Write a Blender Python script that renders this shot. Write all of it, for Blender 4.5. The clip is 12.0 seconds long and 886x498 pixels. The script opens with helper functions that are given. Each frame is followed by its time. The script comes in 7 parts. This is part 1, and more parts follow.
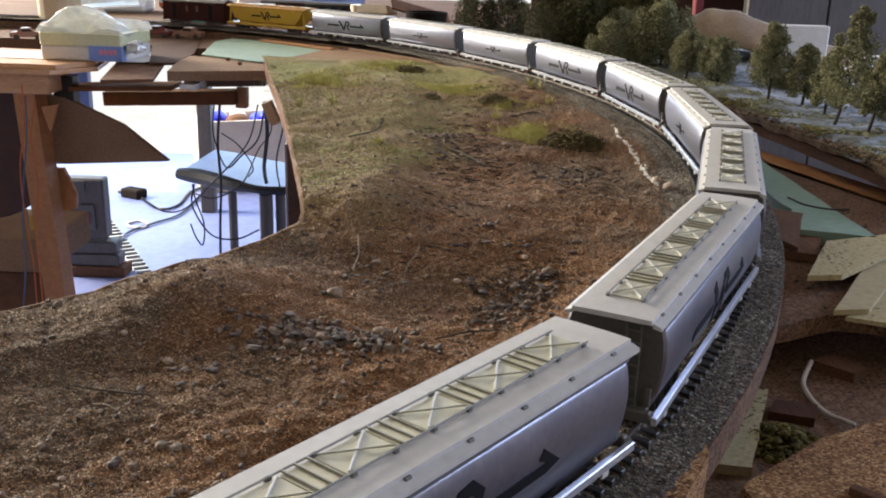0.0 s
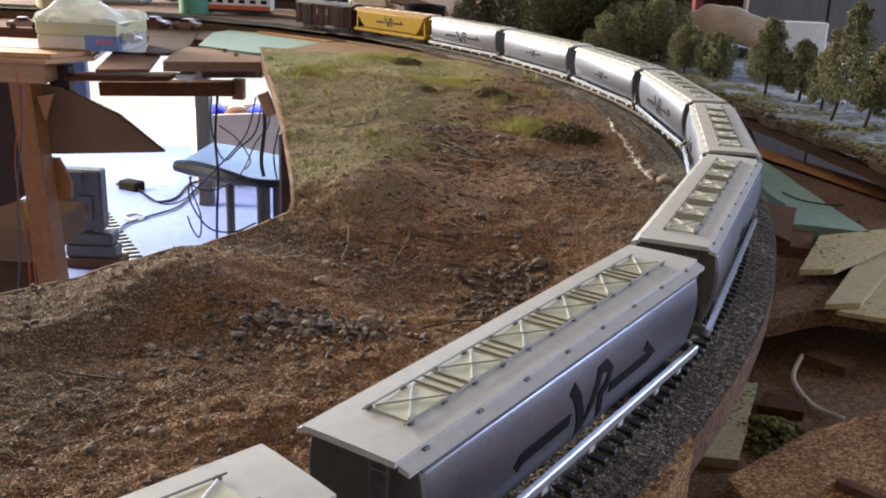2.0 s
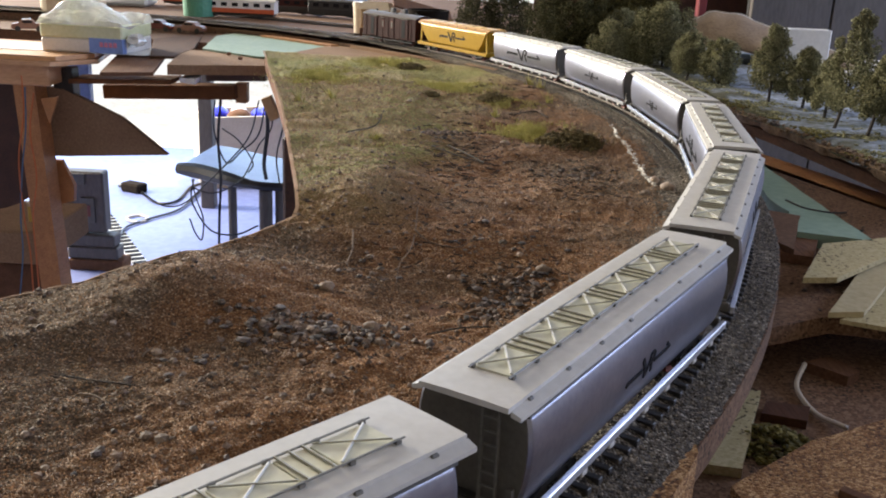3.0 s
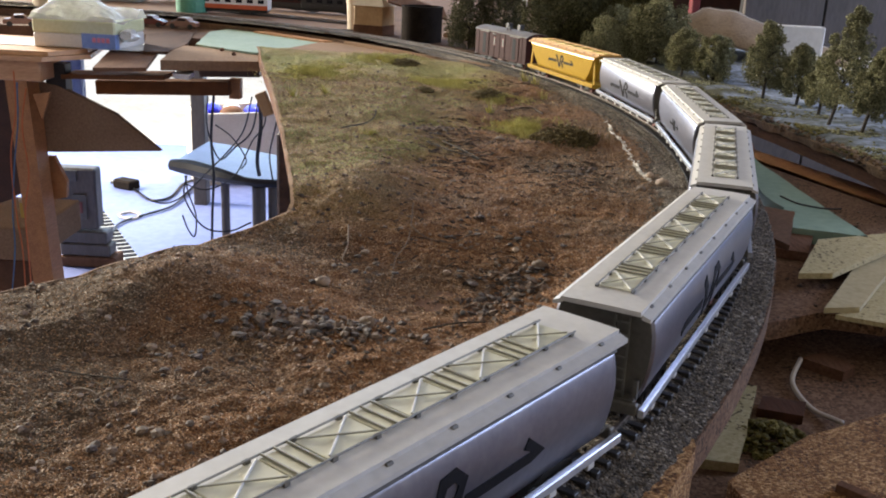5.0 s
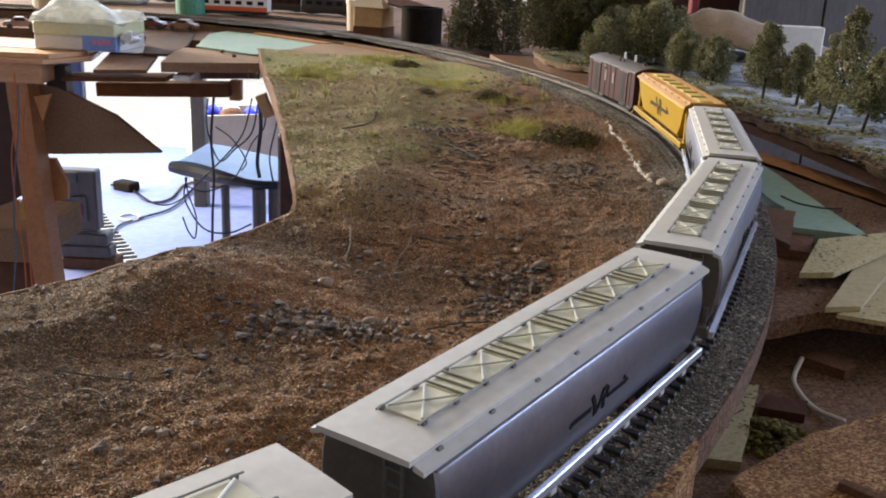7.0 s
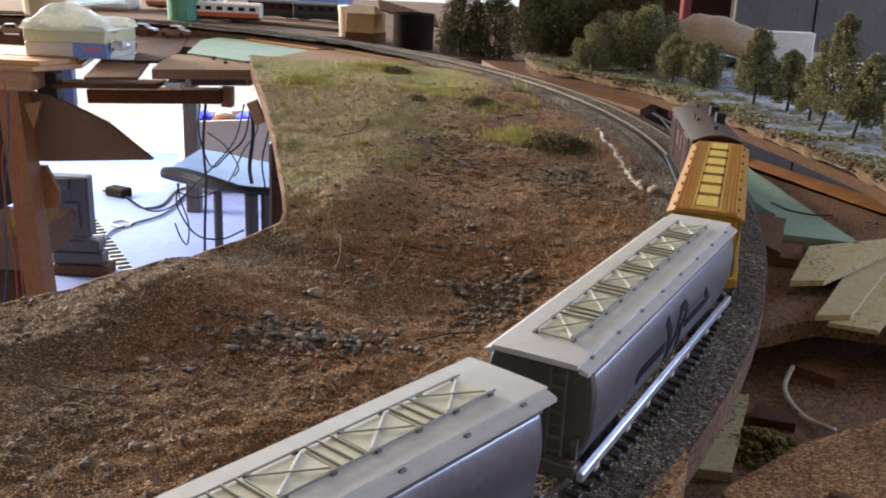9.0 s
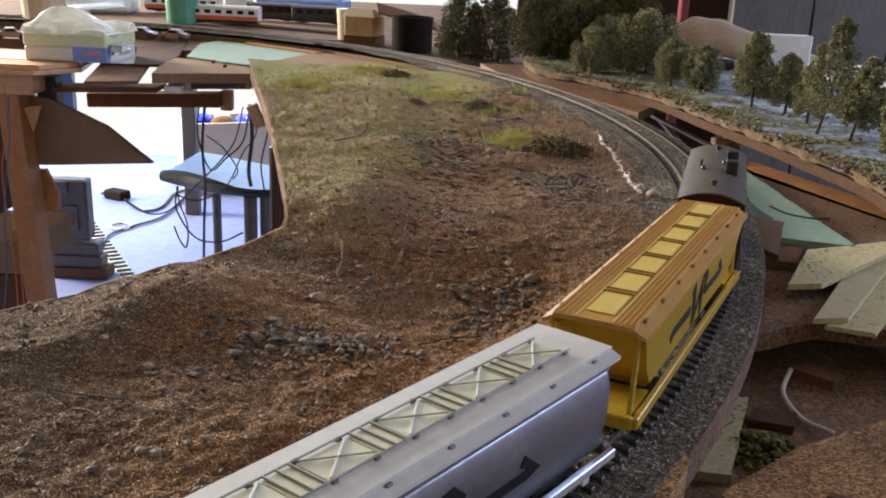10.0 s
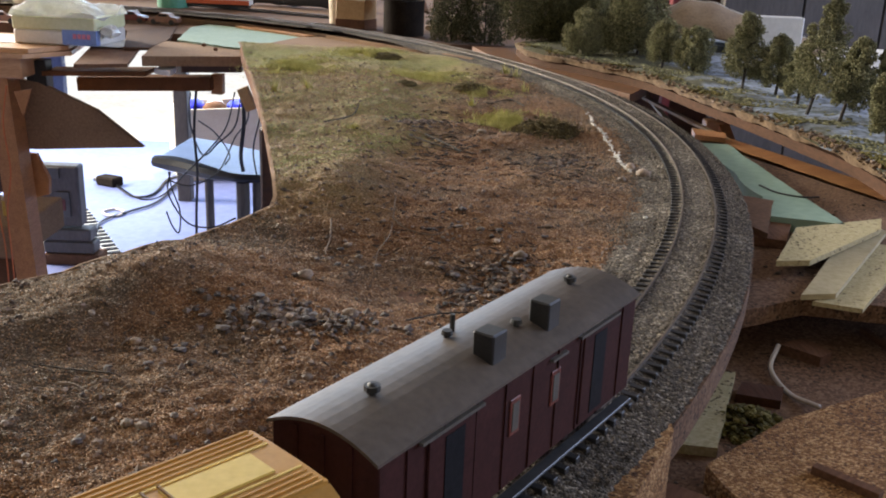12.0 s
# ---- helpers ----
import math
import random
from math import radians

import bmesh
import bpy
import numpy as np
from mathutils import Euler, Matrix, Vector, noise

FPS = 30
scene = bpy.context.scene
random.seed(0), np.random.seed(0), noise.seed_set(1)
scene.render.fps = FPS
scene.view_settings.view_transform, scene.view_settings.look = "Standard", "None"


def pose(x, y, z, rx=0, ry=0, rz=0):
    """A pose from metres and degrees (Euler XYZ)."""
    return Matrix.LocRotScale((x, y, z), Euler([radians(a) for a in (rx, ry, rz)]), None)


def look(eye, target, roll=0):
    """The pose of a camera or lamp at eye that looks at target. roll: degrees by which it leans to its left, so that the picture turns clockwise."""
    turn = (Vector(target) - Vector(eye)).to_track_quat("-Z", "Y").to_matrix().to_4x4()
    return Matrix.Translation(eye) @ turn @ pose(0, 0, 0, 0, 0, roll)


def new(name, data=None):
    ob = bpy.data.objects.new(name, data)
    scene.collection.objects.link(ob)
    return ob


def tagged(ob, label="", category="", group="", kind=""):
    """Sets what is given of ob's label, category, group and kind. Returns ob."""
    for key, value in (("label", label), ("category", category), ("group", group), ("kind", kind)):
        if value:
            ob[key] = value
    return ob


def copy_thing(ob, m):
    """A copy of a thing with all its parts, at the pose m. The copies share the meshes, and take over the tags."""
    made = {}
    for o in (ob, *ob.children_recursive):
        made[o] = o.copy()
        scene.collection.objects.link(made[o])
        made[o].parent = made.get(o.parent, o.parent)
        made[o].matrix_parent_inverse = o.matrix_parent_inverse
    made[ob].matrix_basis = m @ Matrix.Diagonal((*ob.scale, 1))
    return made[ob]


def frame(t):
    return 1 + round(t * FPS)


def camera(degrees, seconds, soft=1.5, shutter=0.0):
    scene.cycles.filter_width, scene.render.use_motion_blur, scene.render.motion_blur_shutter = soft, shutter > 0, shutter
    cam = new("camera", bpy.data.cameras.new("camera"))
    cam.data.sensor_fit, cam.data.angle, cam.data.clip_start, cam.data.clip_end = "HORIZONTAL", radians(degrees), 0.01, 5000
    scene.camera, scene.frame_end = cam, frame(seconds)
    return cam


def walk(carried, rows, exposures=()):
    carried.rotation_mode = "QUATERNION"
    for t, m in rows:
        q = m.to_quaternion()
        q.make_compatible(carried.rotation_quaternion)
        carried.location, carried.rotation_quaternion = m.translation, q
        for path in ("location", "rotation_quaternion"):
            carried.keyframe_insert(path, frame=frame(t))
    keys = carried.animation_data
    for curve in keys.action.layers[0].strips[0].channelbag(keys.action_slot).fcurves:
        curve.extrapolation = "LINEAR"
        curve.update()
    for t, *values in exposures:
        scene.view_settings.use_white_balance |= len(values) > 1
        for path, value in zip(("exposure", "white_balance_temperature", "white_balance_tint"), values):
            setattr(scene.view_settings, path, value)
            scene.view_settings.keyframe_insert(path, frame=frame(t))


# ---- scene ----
# ------------------------------------------------------------------ camera
cam = camera(49.96, 12.0, 1.95)


def cam_pose(x, y, z, down, yaw, roll):
    return pose(x, y, z, 90 - down, 0, yaw) @ pose(0, 0, 0, 0, 0, -roll)


# seconds, x, y, z, degrees below the horizon, yaw, lean
PATH = [
    (0.0, -0.0010, -0.0013, 0.1390, 17.58, 0.92, -1.61),
    (0.5, 0.0016, 0.0004, 0.1359, 17.84, 1.14, -1.56),
    (1.0, 0.0027, 0.0012, 0.1354, 17.87, 0.95, -1.80),
    (1.5, 0.0031, 0.0008, 0.1361, 17.80, 0.81, -1.96),
    (2.0, 0.0035, 0.0008, 0.1354, 17.81, 0.84, -2.20),
    (2.5, 0.0030, -0.0000, 0.1366, 17.70, 0.91, -2.52),
    (3.0, 0.0020, 0.0002, 0.1368, 17.60, 0.93, -2.53),
    (5.0, 0.0006, 0.0010, 0.1354, 17.74, 0.47, -2.72),
    (5.5, 0.0017, -0.0026, 0.1363, 17.68, 0.44, -2.64),
    (6.0, 0.0008, -0.0030, 0.1361, 17.60, 0.43, -2.77),
    (6.5, -0.0007, -0.0011, 0.1359, 17.56, 0.50, -2.71),
    (7.0, -0.0006, -0.0005, 0.1355, 17.67, 0.45, -2.56),
    (9.0, 0.0009, 0.0012, 0.1377, 17.40, 0.06, -2.47),
    (9.5, 0.0000, 0.0000, 0.1386, 17.32, -0.00, -2.41),
    (10.0, -0.0004, -0.0018, 0.1401, 17.30, -0.04, -2.37),
    (10.5, -0.0032, -0.0020, 0.1392, 17.38, -0.03, -2.37),
    (11.0, -0.0030, -0.0013, 0.1396, 17.50, -0.03, -2.53),
    (11.5, 0.0006, -0.0021, 0.1390, 17.71, -0.19, -2.55),
    (12.0, 0.0025, -0.0029, 0.1358, 18.08, -0.44, -2.33),
]
walk(cam, [(t, cam_pose(*row)) for t, *row in PATH])

# ------------------------------------------------------------------ light
FLOOR = -0.80
world = bpy.data.worlds.new("world")
scene.world = world
world.use_nodes = True
sky = world.node_tree.nodes.new("ShaderNodeTexSky")
sky.sky_type, sky.sun_disc = "NISHITA", False
sky.sun_elevation, sky.sun_rotation = radians(67), radians(22)
world.node_tree.links.new(sky.outputs[0], world.node_tree.nodes["Background"].inputs[0])
world.node_tree.nodes["Background"].inputs[1].default_value = 0.15

sun = new("sun", bpy.data.lights.new("sun", "SUN"))
sun.data.energy, sun.data.angle, sun.data.color = 4.5, radians(0.5), (1, 0.95, 0.86)
sun.matrix_world = look((0, 0, 0), (-0.16, -0.40, -1.0))
scene.view_settings.exposure = 0.0


def window_light(name, at, target, w, h, power, colour):
    ob = new(name, bpy.data.lights.new(name, "AREA"))
    ob.data.shape, ob.data.size, ob.data.size_y = "RECTANGLE", w, h
    ob.data.energy, ob.data.color = power, colour
    ob.matrix_world = look(at, target)
    return ob


window_light("door_daylight", (-1.2, 4.25, 0.3), (-1.2, 0.0, -0.5), 2.6, 1.9, 70, (0.56, 0.73, 1.0))
window_light("west_daylight", (-2.9, 3.25, 0.75), (0.0, 0.6, 0.0), 1.2, 1.0, 370, (1.0, 0.91, 0.78))
window_light("east_daylight", (2.05, 1.05, 0.55), (0.1, 0.4, 0.0), 1.1, 0.85, 36, (0.56, 0.67, 1.0))


# ------------------------------------------------------------------ materials
def material(name, dark, light, scale=60.0, rough=0.7, bump=0.15, metal=0.0, fine=8.0, spread=0.6, rand=0.0, stretch=(1, 1, 1), spec=0.5):
    m = bpy.data.materials.new(name)
    m.use_nodes = True
    nt = m.node_tree
    n, link = nt.nodes, nt.links.new
    b = n["Principled BSDF"]
    b.inputs["Roughness"].default_value, b.inputs["Metallic"].default_value = rough, metal
    b.inputs["Specular IOR Level"].default_value = spec
    tc = n.new("ShaderNodeTexCoord")
    mp = n.new("ShaderNodeMapping")
    mp.inputs["Scale"].default_value = stretch
    link(tc.outputs["Object"], mp.inputs[0])
    big = n.new("ShaderNodeTexNoise")
    big.inputs["Scale"].default_value, big.inputs["Detail"].default_value = scale, 4
    small = n.new("ShaderNodeTexNoise")
    small.inputs["Scale"].default_value, small.inputs["Detail"].default_value = scale * fine, 5
    link(mp.outputs[0], big.inputs[0])
    link(mp.outputs[0], small.inputs[0])
    mix = n.new("ShaderNodeMath")
    mix.operation = "MULTIPLY_ADD"
    link(small.outputs[0], mix.inputs[0])
    mix.inputs[1].default_value = 0.55
    half = n.new("ShaderNodeMath")
    half.operation = "MULTIPLY"
    link(big.outputs[0], half.inputs[0])
    half.inputs[1].default_value = 0.45
    link(half.outputs[0], mix.inputs[2])
    ramp = n.new("ShaderNodeValToRGB")
    ramp.color_ramp.elements[0].position = 0.5 - spread / 2 * 0.6
    ramp.color_ramp.elements[1].position = 0.5 + spread / 2 * 0.6
    ramp.color_ramp.elements[0].color, ramp.color_ramp.elements[1].color = (*dark, 1), (*light, 1)
    link(mix.outputs[0], ramp.inputs[0])
    out = ramp.outputs[0]
    if rand:
        info = n.new("ShaderNodeObjectInfo")
        geo = n.new("ShaderNodeNewGeometry")
        add = n.new("ShaderNodeMath")
        link(info.outputs["Random"], add.inputs[0])
        link(geo.outputs["Random Per Island"], add.inputs[1])
        fr = n.new("ShaderNodeMath")
        fr.operation = "FRACT"
        link(add.outputs[0], fr.inputs[0])
        rng = n.new("ShaderNodeMapRange")
        rng.inputs[3].default_value, rng.inputs[4].default_value = 1 - rand, 1 + rand
        link(fr.outputs[0], rng.inputs[0])
        hsv = n.new("ShaderNodeHueSaturation")
        link(rng.outputs[0], hsv.inputs["Value"])
        link(out, hsv.inputs["Color"])
        out = hsv.outputs[0]
    link(out, b.inputs["Base Color"])
    if bump:
        bp = n.new("ShaderNodeBump")
        bp.inputs["Strength"].default_value = bump
        bp.inputs["Distance"].default_value = 0.4 / (scale * fine)
        link(small.outputs[0], bp.inputs["Height"])
        link(bp.outputs[0], b.inputs["Normal"])
    return m


def sand_material():
    """Scatter of coloured sand grains on glue, redder and greyer in patches, with green flock at the far side."""
    m = bpy.data.materials.new("scenic_sand")
    m.use_nodes = True
    nt = m.node_tree
    n, link = nt.nodes, nt.links.new
    b = n["Principled BSDF"]
    b.inputs["Roughness"].default_value = 0.9
    b.inputs["Specular IOR Level"].default_value = 0.25
    tc = n.new("ShaderNodeTexCoord")

    def noise_tex(scale, detail=3.0, rough=0.6):
        t = n.new("ShaderNodeTexNoise")
        t.inputs["Scale"].default_value, t.inputs["Detail"].default_value, t.inputs["Roughness"].default_value = scale, detail, rough
        link(tc.outputs["Object"], t.inputs[0])
        return t.outputs[0]

    def ramp(value, stops):
        r = n.new("ShaderNodeValToRGB")
        e = r.color_ramp.elements
        while len(e) < len(stops):
            e.new(0.5)
        for k, (p, c) in enumerate(stops):
            e[k].position, e[k].color = p, (*c, 1)
        link(value, r.inputs[0])
        return r.outputs[0]

    def mixed(f, a, c):
        x = n.new("ShaderNodeMix")
        x.data_type = "RGBA"
        link(f, x.inputs[0])
        link(a, x.inputs[6])
        link(c, x.inputs[7])
        return x.outputs[2]

    vor = n.new("ShaderNodeTexVoronoi")
    vor.inputs["Scale"].default_value = 1750
    link(tc.outputs["Object"], vor.inputs[0])
    sep = n.new("ShaderNodeSeparateColor")
    link(vor.outputs["Color"], sep.inputs[0])
    grain = sep.outputs[0]
    red = ramp(grain, [(0.0, (0.08, 0.036, 0.015)), (0.45, (0.2, 0.093, 0.037)), (0.88, (0.33, 0.165, 0.07)), (1.0, (0.66, 0.47, 0.29))])
    grey = ramp(grain, [(0.0, (0.042, 0.03, 0.018)), (0.5, (0.11, 0.08, 0.05)), (0.9, (0.2, 0.15, 0.1)), (1.0, (0.5, 0.42, 0.32))])
    olive = ramp(grain, [(0.0, (0.075, 0.078, 0.018)), (0.5, (0.22, 0.23, 0.058)), (1.0, (0.48, 0.45, 0.19))])
    straw = ramp(grain, [(0.0, (0.12, 0.09, 0.036)), (0.5, (0.3, 0.235, 0.1)), (1.0, (0.54, 0.44, 0.23))])
    green = mixed(ramp(noise_tex(13, 4), [(0.42, (0, 0, 0)), (0.6, (1, 1, 1))]), olive, straw)
    # more dark grey sand toward the ridge at the cut-out side, also painting in its shade
    place = n.new("ShaderNodeSeparateXYZ")
    link(tc.outputs["Object"], place.inputs[0])
    ridge = n.new("ShaderNodeMapRange")
    ridge.inputs[1].default_value, ridge.inputs[2].default_value = -0.02, -0.15
    ridge.inputs[3].default_value, ridge.inputs[4].default_value = 0.0, 0.13
    link(place.outputs[0], ridge.inputs[0])
    shift = n.new("ShaderNodeMath")
    link(noise_tex(9, 4), shift.inputs[0])
    link(ridge.outputs[0], shift.inputs[1])
    # more of the grey over the strip before the ballast shoulder
    strip = n.new("ShaderNodeMapRange")
    strip.inputs[1].default_value, strip.inputs[2].default_value = 0.03, 0.11
    strip.inputs[3].default_value, strip.inputs[4].default_value = 0.0, 0.12
    link(place.outputs[0], strip.inputs[0])
    both_sides = n.new("ShaderNodeMath")
    link(shift.outputs[0], both_sides.inputs[0])
    link(strip.outputs[0], both_sides.inputs[1])
    col = mixed(ramp(both_sides.outputs[0], [(0.5, (0, 0, 0)), (0.66, (0.9, 0.9, 0.9))]), red, grey)
    # flock lies toward the far left of the board
    xyz = n.new("ShaderNodeSeparateXYZ")
    link(tc.outputs["Object"], xyz.inputs[0])
    lean = n.new("ShaderNodeMath")
    lean.operation = "MULTIPLY_ADD"
    link(xyz.outputs[0], lean.inputs[0])
    lean.inputs[1].default_value = -7.0
    lean.inputs[2].default_value = -0.62
    tot = n.new("ShaderNodeMath")
    link(lean.outputs[0], tot.inputs[0])
    link(xyz.outputs[1], tot.inputs[1])
    wob = n.new("ShaderNodeMath")
    wob.operation = "MULTIPLY_ADD"
    link(noise_tex(14, 5), wob.inputs[0])
    wob.inputs[1].default_value = 0.7
    wob.inputs[2].default_value = -0.35
    tot2 = n.new("ShaderNodeMath")
    link(tot.outputs[0], tot2.inputs[0])
    link(wob.outputs[0], tot2.inputs[1])
    gate = n.new("ShaderNodeMapRange")
    gate.inputs[1].default_value, gate.inputs[2].default_value = 0.45, 0.56
    link(xyz.outputs[1], gate.inputs[0])
    both = n.new("ShaderNodeMath")
    both.operation = "MULTIPLY"
    link(ramp(tot2.outputs[0], [(0.0, (0, 0, 0)), (0.30, (0.9, 0.9, 0.9))]), both.inputs[0])
    link(gate.outputs[0], both.inputs[1])
    col = mixed(both.outputs[0], col, green)
    link(col, b.inputs["Base Color"])
    bp = n.new("ShaderNodeBump")
    bp.inputs["Strength"].default_value, bp.inputs["Distance"].default_value = 0.85, 0.0009
    link(vor.outputs["Distance"], bp.inputs["Height"])
    bp.invert = True
    link(bp.outputs[0], b.inputs["Normal"])
    return m


def grain_material(name, stops, scale, bump=0.8, rough=0.9, patch=20.0, depth=0.0008):
    """Pressed or glued grains: each cell takes its own tone, shifted by broad patches."""
    m = bpy.data.materials.new(name)
    m.use_nodes = True
    nt = m.node_tree
    n, link = nt.nodes, nt.links.new
    b = n["Principled BSDF"]
    b.inputs["Roughness"].default_value = rough
    b.inputs["Specular IOR Level"].default_value = 0.3
    tc = n.new("ShaderNodeTexCoord")
    vor = n.new("ShaderNodeTexVoronoi")
    vor.inputs["Scale"].default_value = scale
    link(tc.outputs["Object"], vor.inputs[0])
    sep = n.new("ShaderNodeSeparateColor")
    link(vor.outputs["Color"], sep.inputs[0])
    big = n.new("ShaderNodeTexNoise")
    big.inputs["Scale"].default_value, big.inputs["Detail"].default_value = patch, 5
    link(tc.outputs["Object"], big.inputs[0])
    mad = n.new("ShaderNodeMath")
    mad.operation = "MULTIPLY_ADD"
    link(big.outputs[0], mad.inputs[0])
    mad.inputs[1].default_value = 0.9
    mad.inputs[2].default_value = -0.45
    add = n.new("ShaderNodeMath")
    link(sep.outputs[0], add.inputs[0])
    link(mad.outputs[0], add.inputs[1])
    r = n.new("ShaderNodeValToRGB")
    e = r.color_ramp.elements
    while len(e) < len(stops):
        e.new(0.5)
    for k, (p, c) in enumerate(stops):
        e[k].position, e[k].color = p, (*c, 1)
    link(add.outputs[0], r.inputs[0])
    link(r.outputs[0], b.inputs["Base Color"])
    bp = n.new("ShaderNodeBump")
    bp.invert = True
    bp.inputs["Strength"].default_value, bp.inputs["Distance"].default_value = bump, depth
    link(vor.outputs["Distance"], bp.inputs["Height"])
    link(bp.outputs[0], b.inputs["Normal"])
    return m


